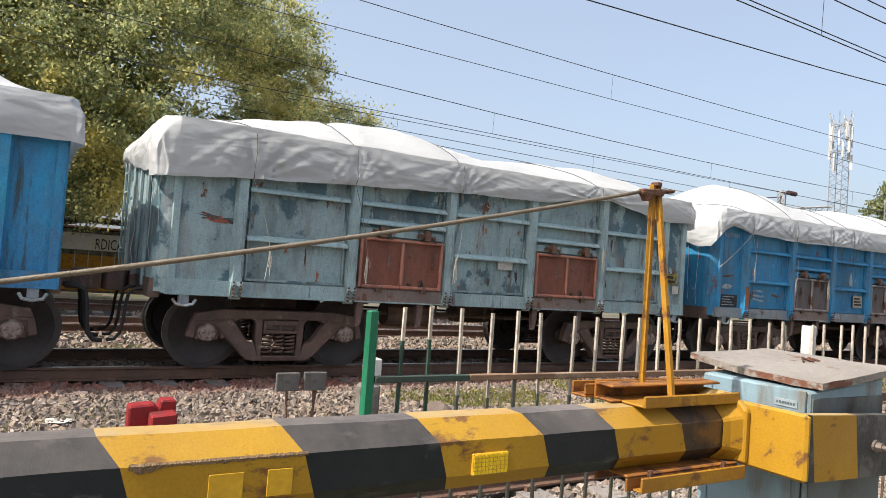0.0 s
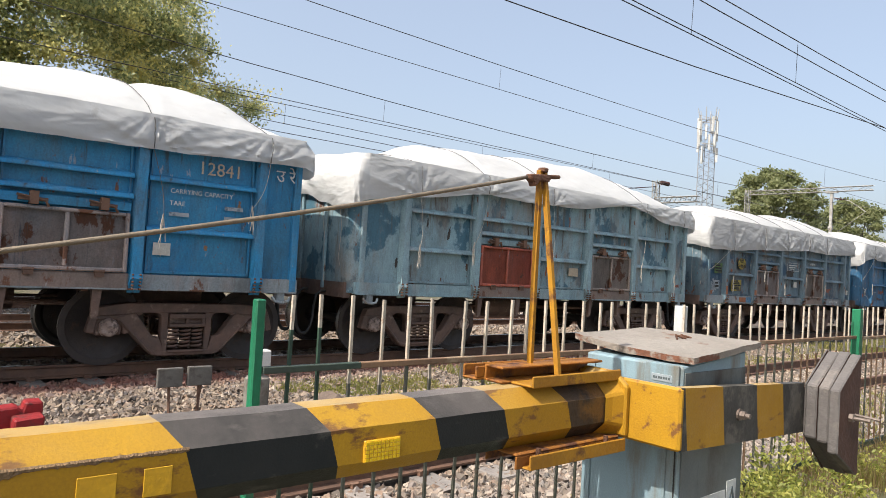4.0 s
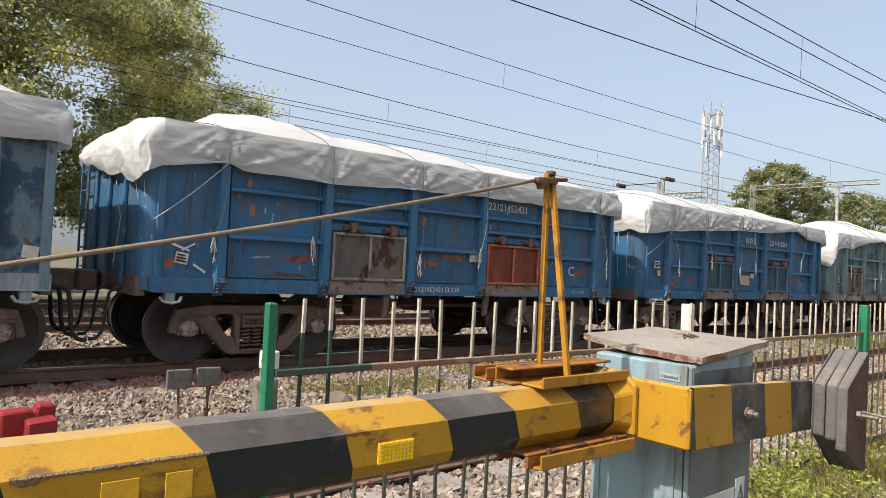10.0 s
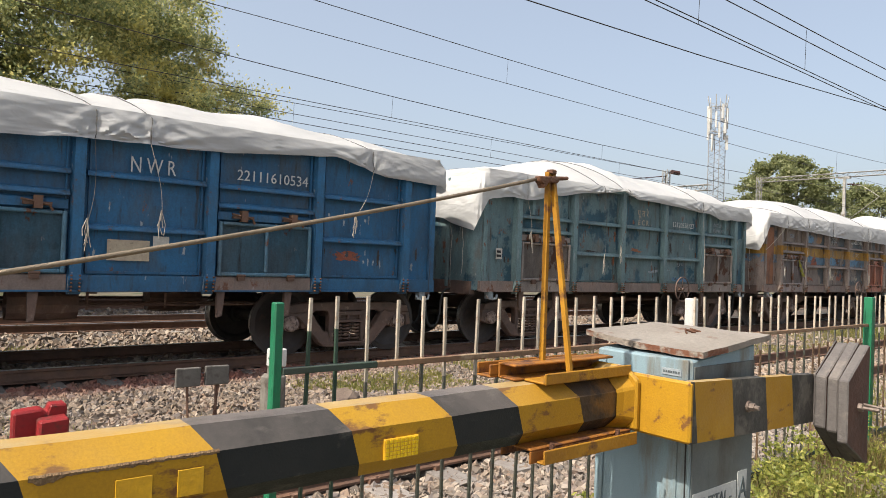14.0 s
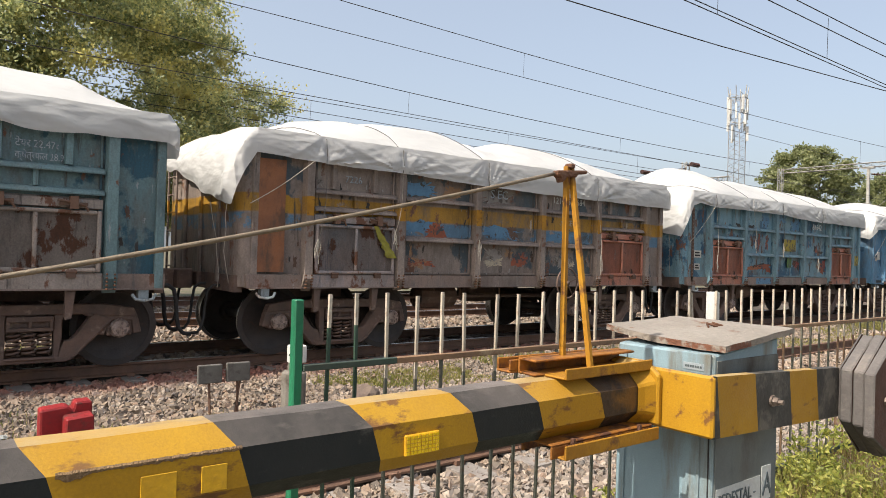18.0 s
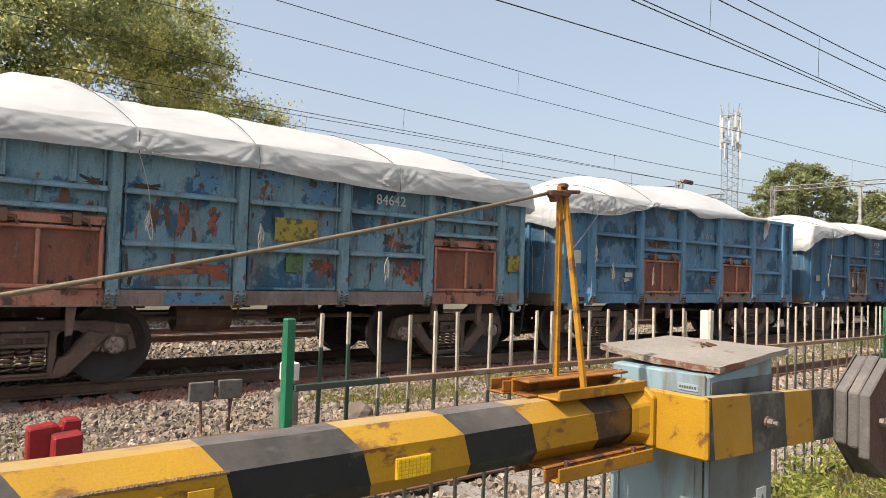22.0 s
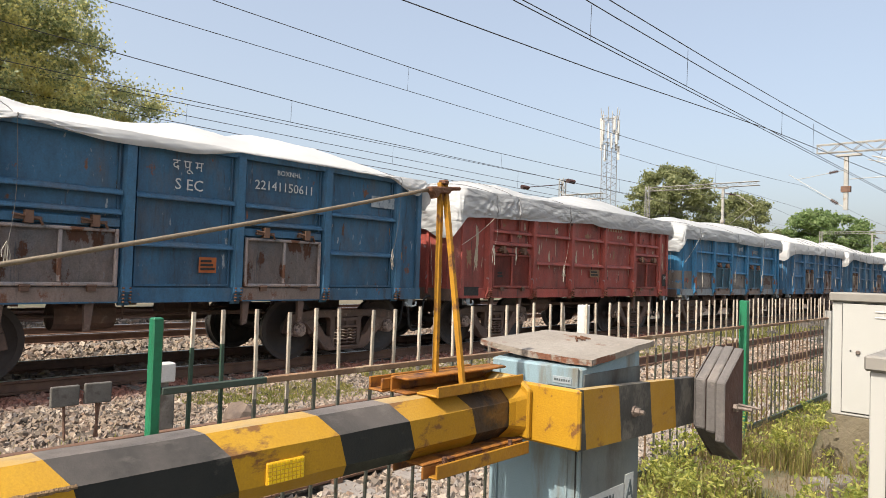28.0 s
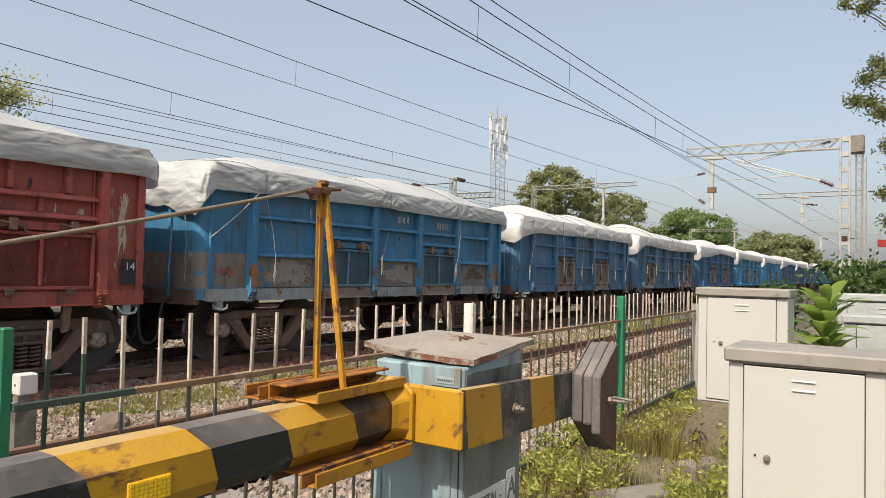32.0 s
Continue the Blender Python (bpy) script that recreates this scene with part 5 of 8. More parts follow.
written(1, "SEC", 4.75, 2.62, 0.22, M_LETTERF)
written(1, "2214", 6.3, 2.62, 0.2, M_LETTERF)
stuck(1, 9.18, 1.70, 0.36, 0.22, M_YELTAG, "faded yellow painted patch", lines=2)
stuck(1, 9.33, 1.50, 0.18, 0.15, M_PAPER, "pale paper label")
stuck(1, 5.2, 1.72, 0.3, 0.16, M_PAPER, "torn pale label")
blot(1, 0.55, 2.02, 0.55, 0.10, M_TERRA, 1)
written(2, "12841", 8.02, 2.58, 0.25, M_CREAM)
written(2, "उ रे", 9.15, 2.62, 0.25, M_LETTER)
written(2, "CARRYING CAPACITY", 7.68, 2.29, 0.085)
written(2, "TARE", 7.68, 2.13, 0.085)
for x, z in ((8.42, 2.13), (8.42, 1.99), (7.68, 1.99)):
    boxed("print_bar", M_LETTERF, TRAIN[2][0], x, x + 0.26, -0.04, -0.036, z, z + 0.05, 0)
written(2, "N R", 4.25, 1.09, 0.15, M_LETTER, True)
stuck(2, 5.28, 1.52, 0.40, 0.28, M_CREAM, "cream paper notice on the side", lines=3)
stuck(2, 7.62, 1.55, 0.22, 0.16, M_PAPER, "pale paper label")
stuck(3, 5.25, 1.58, 0.30, 0.17, M_CREAM, "rusty white data plate", lines=0)
blot(3, 5.75, 1.38, 0.2, 0.1, M_TERRA, 3)
blot(3, 9.3, 1.4, 0.16, 0.09, M_TERRA, 4)
written(4, "E  Co  R", 4.72, 2.62, 0.16, M_CREAM)
written(4, "एन बी एस", 6.25, 2.26, 0.10)
written(4, "बाक्स एन एच एल", 7.80, 1.09, 0.105, None, True)
bm = bmesh.new()
bm.faces.new([bm.verts.new((0.225 * math.cos(a), 0, 0.155 * math.sin(a))) for a in [i * math.pi / 20 for i in range(40)]])
part("oval_label", bm, M_YELTAG, TRAIN[4][0], "yellow oval emblem with dark lettering").matrix_basis = pose(1.77, -0.04, 2.1)
for words, x, z in (("दोहरे", 1.64, 2.13), ("पाईप वाले", 1.585, 2.0)):
    lettered("lettering", words, 0.115, M_DARK, TRAIN[4][0], pose(x, -0.044, z, 90, 0, 0))
stuck(4, 0.5, 1.93, 0.4, 0.27, M_GRNTAG, "green and yellow printed label", lines=3)
stuck(4, 1.5, 1.5, 0.56, 0.30, M_YELTAG, "yellow printed label", lines=5)
for x0, x1, z0, z1 in ((4.62, 5.42, 2.265, 2.275), (4.62, 5.42, 2.03, 2.04), (4.62, 4.632, 2.04, 2.265), (5.408, 5.42, 2.04, 2.265), (4.70, 5.3, 2.19, 2.215), (4.72, 5.2, 2.13, 2.15), (4.8, 5.1, 2.08, 2.1)):
    boxed("notice_line", M_LETTER, TRAIN[4][0], x0, x1, -0.04, -0.036, z0, z1, 0)
stuck(4, 0.45, 1.5, 0.26, 0.22, M_LETTERF, "white printed label", lines=2)
stuck(4, 5.2, 1.62, 0.22, 0.17, M_PAPER, "white paper label")
stuck(4, 9.35, 1.46, 0.17, 0.15, M_PAPER, "white paper label", 8)
blot(4, 7.75, 1.5, 0.62, 0.16, M_TERRA, 5)
blot(4, 4.85, 1.28, 0.5, 0.12, M_TERRA, 6)
written(5, "22121452421", 5.82, 2.60, 0.19)
written(5, "22121452421 ECOR", 4.14, 1.075, 0.125, None, True)
written(5, "BOXNHL", 8.25, 1.085, 0.10, M_LETTERF, True)
written(5, "C", 8.12, 1.45, 0.28)
stuck(5, 0.34, 1.47, 0.17, 0.15, M_PAPER, "white paper label", 10, lines=3)
stuck(5, 5.55, 1.70, 0.28, 0.15, M_PAPER, "torn white label")
for x, z, w, h, q in ((5.0, 1.68, 0.7, 0.12, 7), (8.5, 1.5, 0.4, 0.12, 8), (4.6, 1.55, 0.4, 0.1, 9), (2.2, 1.55, 0.5, 0.12, 10)):
    blot(5, x, z, w, h, M_TERRA, q)
written(6, "22111610534", 6.04, 2.56, 0.21, None, False, 0.95)
written(6, "N W R", 4.65, 2.52, 0.28, None, False, 0.68)
chips = random.Random(66)
for k in range(26):
    # pale chips where the blue has been knocked off
    x = chips.uniform(3.9, 9.4)
    if min(abs(x - r) for r in RIBS) > 0.14:
        blot(6, x, chips.choice((chips.uniform(1.78, 2.2), chips.uniform(1.4, 1.66))), chips.uniform(0.025, 0.05), chips.uniform(0.06, 0.16), M_LETTERF, 200 + k)
stuck(6, 4.68, 1.53, 0.5, 0.26, M_CREAM, "dusty cream notice", lines=0)
stuck(6, 5.07, 1.66, 0.2, 0.13, M_PAPER, "pale torn label")
stuck(6, 0.44, 1.8, 0.23, 0.17, M_PAPER, "white printed label", lines=4)
stuck(6, 0.52, 1.6, 0.13, 0.13, M_CREAM, "small brown label")
for x, z, w, h, q in ((1.13, 1.39, 0.55, 0.12, 11), (2.0, 1.52, 0.5, 0.13, 12), (3.5, 1.62, 0.26, 0.55, 13), (3.2, 1.45, 0.16, 0.25, 14), (6.42, 1.6, 0.16, 0.14, 15), (7.9, 1.55, 0.5, 0.16, 16)):
    blot(6, x, z, w, h, M_TERRA, q)
written(7, "टेयर 22.47t", 7.9, 2.67, 0.12, M_LETTERF, False, 0.85)
written(7, "क्षेत्रफल 28.910", 7.9, 2.53, 0.12, M_LETTERF, False, 0.72)
written(7, "पू त रे", 4.65, 2.72, 0.2, M_CREAM)
written(7, "E C R", 4.68, 2.52, 0.17, M_CREAM)
written(7, "12120538127", 6.05, 2.56, 0.17, M_LETTER)
stuck(7, 0.4, 1.72, 0.16, 0.2, M_PAPER, "white paper label", lines=2)
written(8, "12140552684", 6.0, 2.62, 0.17, M_LETTER)
written(8, "SEC", 6.42, 2.2, 0.16, M_CREAM)
written(8, "7226", 1.45, 2.62, 0.15, M_LETTERF)
stuck(8, 0.26, 2.05, 0.46, 1.6, M_ORPANEL, "rust-orange primed end panel")
for x, z, w, h, q, m in ((3.2, 1.95, 0.5, 0.35, 21, M_TERRA), (4.6, 1.45, 0.5, 0.16, 22, M_CREAM), (5.2, 1.5, 0.4, 0.3, 23, M_TERRA), (6.6, 1.45, 0.3, 0.12, 24, M_CREAM), (2.9, 1.42, 0.6, 0.14, 25, M_TERRA)):
    blot(8, x, z, w, h, m, q)
bm = bmesh.new()
vs = [[bm.verts.new((0.05 * (j - 1.5) * (0.5 + 0.09 * i) + 0.035 * i + 0.03 * wavy(i * 0.8, j, 1), -0.10 - 0.06 * wavy(i * 0.9, j * 1.7, 5), 1.98 - 0.055 * i)) for j in range(4)] for i in range(10)]
for i in range(9):
    for j in range(3):
        bm.faces.new((vs[i][j], vs[i + 1][j], vs[i + 1][j + 1], vs[i][j + 1]))
o = part("tied_cloth", bm, M_YCLOTH, TRAIN[8][0], "yellow cloth tied to the side", True)
o.location.x = 1.98
written(9, "84642", 6.26, 2.6, 0.23, M_LETTER)
stuck(9, 4.92, 2.1, 0.68, 0.33, M_YELTAG, "square of worn yellow paint")
stuck(9, 4.9, 1.63, 0.26, 0.28, M_GRNTAG, "square of worn green paint")
stuck(9, 9.3, 1.75, 0.3, 0.3, M_YELTAG, "square of worn yellow paint")
for x, z, w, h, q, m in ((3.3, 2.15, 0.12, 0.5, 31, M_TERRA), (3.7, 2.15, 0.2, 0.4, 32, M_TERRA), (5.4, 1.6, 0.3, 0.2, 33, MAROON[0]), (6.6, 2.05, 0.14, 0.3, 34, M_TERRA), (3.6, 1.5, 0.9, 0.14, 35, M_TERRA), (7.1, 1.6, 0.3, 0.3, 36, MAROON[0])):
    blot(9, x, z, w, h, m, q)
stuck(10, 5.45, 1.55, 0.2, 0.2, M_ORTAG, "orange printed label", lines=3)
stuck(10, 6.05, 1.45, 0.2, 0.22, M_PAPER, "torn white label")
stuck(10, 2.1, 1.62, 0.26, 0.1, M_PAPER, "torn white label")
stuck(10, 0.42, 1.95, 0.2, 0.26, M_PAPER, "torn white notice")
written(10, "225", 6.1, 2.5, 0.15, M_LETTERF)
written(10, "N W R", 4.9, 2.55, 0.17, M_LETTERF)
written(11, "22141150611", 5.95, 2.72, 0.2, M_LETTER)
written(11, "S EC", 4.70, 2.58, 0.22)
written(11, "द पू म", 4.66, 2.86, 0.2)
written(11, "BOXNHL", 6.34, 2.97, 0.11)
stuck(11, 5.24, 1.54, 0.27, 0.22, M_ORTAG, "orange printed label", lines=3)
stuck(11, 8.6, 2.75, 0.6, 0.2, M_LETTERF, "faded white print", lines=0)
stuck(12, 9.42, 1.48, 0.40, 0.36, M_DARK, "black data plate", lines=0)
written(12, "141", 9.28, 1.5, 0.16, M_LETTER)
written(12, "ECoR", 6.38, 2.57, 0.13, M_CREAM)
for k in range(6):
    blot(12, 5.97 + 0.14 * k, 2.79, 0.08, 0.10, M_CREAM, 410 + k)
for x, z, w, h, q in ((9.25, 2.2, 0.14, 0.9, 41), (3.2, 1.9, 0.08, 0.4, 42), (4.4, 1.95, 0.08, 0.4, 43), (2.0, 2.4, 0.2, 0.12, 44), (0.5, 1.9, 0.12, 0.6, 45), (8.0, 1.9, 0.08, 0.3, 46), (3.9, 1.55, 0.3, 0.06, 47)):
    blot(12, x, z, w, h, M_CREAM, q)
written(13, "उ म रे", 4.88, 2.62, 0.2)
written(13, "81012", 6.42, 2.58, 0.2, M_CREAM)
blot(13, 0.35, 1.5, 0.35, 0.2, M_TERRA, 51)
M_SOOT = surf("old_grime", (0.035, 0.03, 0.028), (0.06, 0.05, 0.042), 0.85, 0, 6, 0.2, 60)
M_SCRAPE = surf("brown_scrape", (0.13, 0.07, 0.045), (0.09, 0.055, 0.04), 0.85, 0, 8, 0.3, 60)
M_OCHRE = surf("ochre_scrape", (0.33, 0.19, 0.10), (0.24, 0.14, 0.08), 0.8, 0, 8, 0.2, 60)
M_ORRUST = surf("fresh_orange_rust", (0.36, 0.13, 0.055), (0.26, 0.10, 0.05), 0.8, 0, 8, 0.2, 60)
M_SKYBLUE = surf("older_sky_blue", (0.10, 0.23, 0.36), (0.07, 0.17, 0.28), 0.6, 0, 6, 0.1, 60, (0.05, 0.045, 0.04), 9, 0.55, 0.6)
M_BAREGREY = surf("bare_grey_steel", (0.30, 0.27, 0.24), (0.22, 0.19, 0.17), 0.8, 0, 5, 0.2, 60, (0.10, 0.08, 0.065), 6, 0.52, 0.6)
SOOTY, RUSTED, CHALKY = (M_SOOT, M_SCRAPE), (M_SCRAPE, M_ORRUST, M_SOOT), (M_LETTERF, M_OCHRE)
for n, count, kinds in ((1, 22, RUSTED), (1, 8, CHALKY), (2, 14, (M_SCRAPE, M_OCHRE)), (2, 12, CHALKY), (3, 22, RUSTED), (4, 26, RUSTED), (5, 22, (M_OCHRE, M_SCRAPE, M_TERRA)), (5, 26, CHALKY), (6, 10, SOOTY),
                        (7, 26, SOOTY), (7, 10, RUSTED), (8, 34, SOOTY), (8, 16, (M_SKYBLUE, M_OCHRE, M_CREAM)), (9, 34, SOOTY), (9, 22, RUSTED), (10, 12, SOOTY), (10, 6, CHALKY), (11, 14, CHALKY), (11, 8, RUSTED), (12, 30, (M_CREAM, M_OCHRE)), (12, 12, SOOTY), (13, 16, RUSTED), (13, 10, CHALKY)):
    streaked(n, count, kinds, 300 + 17 * n + count)
# blue wagon with the return stencil
written(2, "RETURN", 0.12, 2.68, 0.125, M_LETTERF)
stuck(2, 0.34, 1.36, 0.58, 0.25, M_DARK, "black stencilled data panel", name="data_panel")
for k in range(4):
    boxed("print_bar", M_LETTERF, TRAIN[2][0], 0.12 + 0.03 * (k % 2), 0.52 - 0.06 * (k % 3), -0.046, -0.042, 1.27 + 0.055 * k, 1.285 + 0.055 * k, 0)
for x, z, w, h, q, m in ((0.33, 1.65, 0.36, 0.12, 61, M_LETTERF), (0.32, 1.87, 0.5, 0.045, 62, M_SCRAPE), (0.14, 1.55, 0.12, 0.2, 63, M_ORRUST), (1.4, 1.6, 0.4, 0.05, 64, M_LETTERF), (1.4, 1.5, 0.45, 0.05, 65, M_LETTERF), (1.42, 1.41, 0.4, 0.05, 66, M_LETTERF), (2.0, 1.53, 0.4, 0.06, 67, M_SCRAPE)):
    blot(2, x, z, w, h, m, q)
boxed("rib_patch", M_ORRUST, TRAIN[2][0], RIBS[0] - 0.058, RIBS[0] + 0.058, -0.119, -0.1165, 1.24, 1.68, 0.001, "rust-orange primer on a rib")
written(2, "BOXN HL", 0.98, 1.08, 0.1, M_LETTERF, True)
# slate wagon: orange touch-ups, clean blue door panels
for x, z, w, h, q, m in ((0.24, 1.3, 0.13, 0.13, 71, M_ORRUST), (1.28, 1.9, 0.1, 0.1, 72, M_ORRUST), (0.16, 1.25, 0.1, 0.06, 75, M_ORRUST), (0.35, 1.46, 0.3, 0.34, 76, M_LETTERF), (6.6, 1.7, 0.7, 0.5, 77, M_SCRAPE), (4.9, 1.9, 0.6, 0.4, 78, M_SOOT)):
    blot(4, x, z, w, h, m, q)
for x, z0, z1 in ((RIBS[0], 1.25, 1.48), (RIBS[1], 1.25, 1.40)):
    boxed("rib_patch", M_ORRUST, TRAIN[4][0], x - 0.057, x + 0.057, -0.119, -0.1165, z0, z1, 0.001, "orange rust on a rib")
boxed("sole_patch", M_ORRUST, TRAIN[4][0], 1.66, 2.04, -0.055, -0.051, 1.05, 1.18, 0.001, "orange rust patch")
boxed("sole_patch", M_SKYBLUE, TRAIN[4][0], 2.05, 2.36, -0.055, -0.051, 1.045, 1.19, 0.001, "older sky-blue paint")
# scratched deep blue wagon
for x, z, w, h, q, m in ((0.19, 1.40, 0.14, 0.14, 81, M_TERRA), (1.95, 1.26, 0.85, 0.11, 82, M_SCRAPE), (1.24, 2.55, 0.07, 0.18, 83, M_OCHRE), (1.3, 2.17, 0.12, 0.2, 84, M_OCHRE), (2.0, 1.52, 0.44, 0.14, 85, M_TERRA), (1.48, 1.53, 0.36, 0.035, 86, M_LETTERF), (1.5, 2.2, 0.03, 0.12, 87, M_LETTERF), (1.62, 2.1, 0.03, 0.16, 88, M_LETTERF)):
    blot(5, x, z, w, h, m, q)
for x, z, w, h, tilt in ((0.3, 1.62, 0.3, 0.03, 20), (0.58, 1.34, 0.2, 0.03, 32), (0.42, 1.62, 0.2, 0.025, -30)):
    stuck(5, x, z, w, h, M_PAPER, "strip of white tape", tilt, "tape")
# dull teal wagon
for x, z, w, h, q, m in ((4.7, 1.94, 0.5, 0.07, 91, M_ORRUST), (6.5, 1.3, 0.8, 0.14, 92, M_SKYBLUE), (6.08, 2.04, 0.1, 0.34, 93, M_SOOT), (4.22, 2.75, 0.2, 0.3, 94, M_SCRAPE), (5.6, 1.5, 0.9, 0.06, 95, M_LETTERF), (3.1, 1.86, 0.5, 0.05, 96, M_SOOT)):
    blot(7, x, z, w, h, m, q)
written(7, "पू त म रे", 6.3, 1.64, 0.09, M_LETTERF)
# rust-brown wagon: scraps of older coats
for x, z, w, h, q, m in ((2.8, 2.02, 0.66, 0.24, 101, M_SKYBLUE), (4.7, 1.98, 1.1, 0.26, 102, M_SKYBLUE), (6.2, 1.97, 0.9, 0.2, 103, M_SKYBLUE), (1.0, 2.66, 0.26, 0.36, 104, M_BAREGREY), (2.85, 2.62, 0.8, 0.26, 105, M_SKYBLUE), (3.55, 2.62, 0.4, 0.24, 106, M_OCHRE), (4.55, 1.55, 0.5, 0.3, 107, M_BAREGREY), (4.9, 1.62, 0.2, 0.14, 108, M_OCHRE), (2.9, 1.42, 0.3, 0.22, 109, M_OCHRE), (5.0, 2.02, 0.3, 0.3, 110, M_SCRAPE), (6.4, 1.5, 0.5, 0.3, 111, M_BAREGREY), (4.6, 2.65, 0.9, 0.3, 112, M_BAREGREY)):
    blot(8, x, z, w, h, m, q)
for x in RIBS[:5]:
    boxed("rib_patch", M_CHYEL, TRAIN[8][0], x - 0.058, x + 0.058, -0.119, -0.1165, 2.08, 2.36, 0.001, "worn yellow band on a rib")
written(8, "S EC", 4.4, 2.6, 0.22, M_LETTERF)
# peeling teal wagon
for x, z, w, h, q, m in ((2.25, 2.52, 0.4, 0.16, 121, M_SOOT), (2.85, 2.53, 0.4, 0.1, 122, M_SOOT), (2.95, 2.12, 0.1, 0.3, 123, M_SCRAPE), (3.1, 2.15, 0.1, 0.28, 124, M_SCRAPE), (3.35, 2.2, 0.08, 0.26, 125, M_SCRAPE), (3.05, 1.45, 0.9, 0.12, 126, M_ORRUST), (3.86, 1.4, 0.36, 0.15, 127, M_TERRA), (3.3, 1.52, 0.7, 0.1, 128, M_SOOT), (5.7, 1.55, 0.4, 0.3, 129, M_SCRAPE), (5.3, 1.6, 0.3, 0.2, 130, M_SCRAPE), (7.0, 1.5, 0.34, 0.4, 131, M_TERRA), (6.5, 2.05, 0.14, 0.22, 132, M_SOOT), (6.9, 1.95, 0.3, 0.1, 133, M_SOOT), (4.4, 2.85, 0.9, 0.3, 134, M_SKYBLUE), (3.6, 2.75, 0.4, 0.5, 135, M_SKYBLUE), (5.3, 2.7, 0.7, 0.4, 136, M_SKYBLUE)):
    blot(9, x, z, w, h, m, q)
boxed("sole_patch", M_SKYBLUE, TRAIN[9][0], 3.1, 3.88, -0.056, -0.051, 1.04, 1.19, 0.001, "older sky-blue paint")
stuck(9, 0.38, 1.76, 0.3, 0.17, M_PAPER, "torn white notice", lines=2)
stuck(9, 0.36, 1.46, 0.23, 0.15, M_PAPER, "white printed label", lines=2)
strip = boxed("rivet_strip", M_SCRAPE, TRAIN[9][0], 0.10, 0.20, -0.05, -0.04, 1.09, 2.85, 0.003, "rusty riveted strip")
bm = bmesh.new()
for k in range(20):
    lathe(bm, [(0.008, -0.066), (0.018, -0.058), (0.02, -0.05)], "y", (0.15, 0, 1.15 + 0.088 * k), 6)
tagged(part("rivets", bm, M_RUSTBOLT, strip), "small rivet heads", "", "", "stuff")
# faded blue, dark blue and oxide-red wagons
for x, z, w, h, q, m in ((2.07, 1.52, 0.27, 0.1, 141, M_PAPER), (0.37, 1.85, 0.18, 0.18, 142, M_PAPER), (6.8, 1.5, 0.3, 0.15, 143, M_SCRAPE), (5.26, 1.3, 0.35, 0.1, 144, M_OCHRE), (3.3, 2.35, 1.0, 0.2, 145, M_SCRAPE)):
    blot(10, x, z, w, h, m, q)
stuck(10, 0.44, 1.10, 0.42, 0.08, M_DARK, "black data plate on the sole bar", name="data_plate").location.y = -0.056
stuck(11, 0.48, 1.72, 0.24, 0.17, M_CREAM, "torn cream notice", lines=0)
written(11, "BOXNHL", 1.52, 1.1, 0.1, M_CREAM, True)
for k, (x, z, w, h) in enumerate(((0.28, 1.85, 0.2, 0.3), (0.5, 2.3, 0.1, 0.5), (1.4, 2.6, 0.3, 0.1), (3.5, 2.6, 0.2, 0.18), (4.9, 2.55, 0.2, 0.14), (5.2, 2.1, 0.08, 0.3), (6.3, 2.1, 0.1, 0.3), (7.6, 2.4, 0.1, 0.3), (8.9, 2.3, 0.12, 0.6), (2.8, 2.1, 0.06, 0.3))):
    blot(12, x, z, w, h, M_CREAM if k % 2 else M_OCHRE, 150 + k)
stuck(12, 1.28, 1.52, 0.25, 0.18, M_CREAM, "torn cream label", lines=2)
stuck(12, 5.26, 1.61, 0.48, 0.19, M_OCHRE, "dull yellow painted label", lines=2)
streaked(12, 34, (M_CREAM,), 44, (0.1, 0.34), (0.012, 0.035))
stuck(12, 0.31, 1.16, 0.46, 0.18, M_DARK, "black data plate on the sole bar", name="data_plate").location.y = -0.056
for x, z, w, h, q, m in ((1.8, 1.5, 1.3, 0.5, 161, M_BAREGREY), (3.5, 1.55, 1.0, 0.45, 162, M_BAREGREY), (5.1, 1.5, 1.3, 0.4, 163, M_BAREGREY), (0.1, 1.55, 0.16, 0.27, 164, M_ORRUST), (8.2, 1.5, 0.8, 0.3, 165, M_SCRAPE), (9.4, 1.5, 0.16, 0.4, 166, M_ORRUST)):
    blot(13, x, z, w, h, m, q)
boxed("rib_patch", M_ORRUST, TRAIN[13][0], RIBS[0] - 0.057, RIBS[0] + 0.057, -0.119, -0.1165, 1.24, 1.62, 0.001, "orange rust on a rib")
# ---- ground, tracks, road ----
def sheet(name, xs, ys, height, material, label, smooth=True):
    verts = [(x, y, height(x, y)) for x in xs for y in ys]
    n = len(ys)
    faces = [(i * n + j, (i + 1) * n + j, (i + 1) * n + j + 1, i * n + j + 1) for i in range(len(xs) - 1) for j in range(n - 1)]
    return tagged(new(name, mesh_from(name, verts, faces, material, smooth)), label, name.replace("_", " "), "", "structure")


far_steps = [-3000, -800, -200, -60]
sheet("ground", far_steps + list(range(-40, 200, 8)) + [260, 500, 1200, 3000], far_steps + list(range(-40, 120, 8)) + [200, 500, 1200, 3000],
      lambda x, y: -0.42 + 0.05 * wavy(x * 0.05, y * 0.05), M_EARTH, "dry brown earth stretching to the horizon")


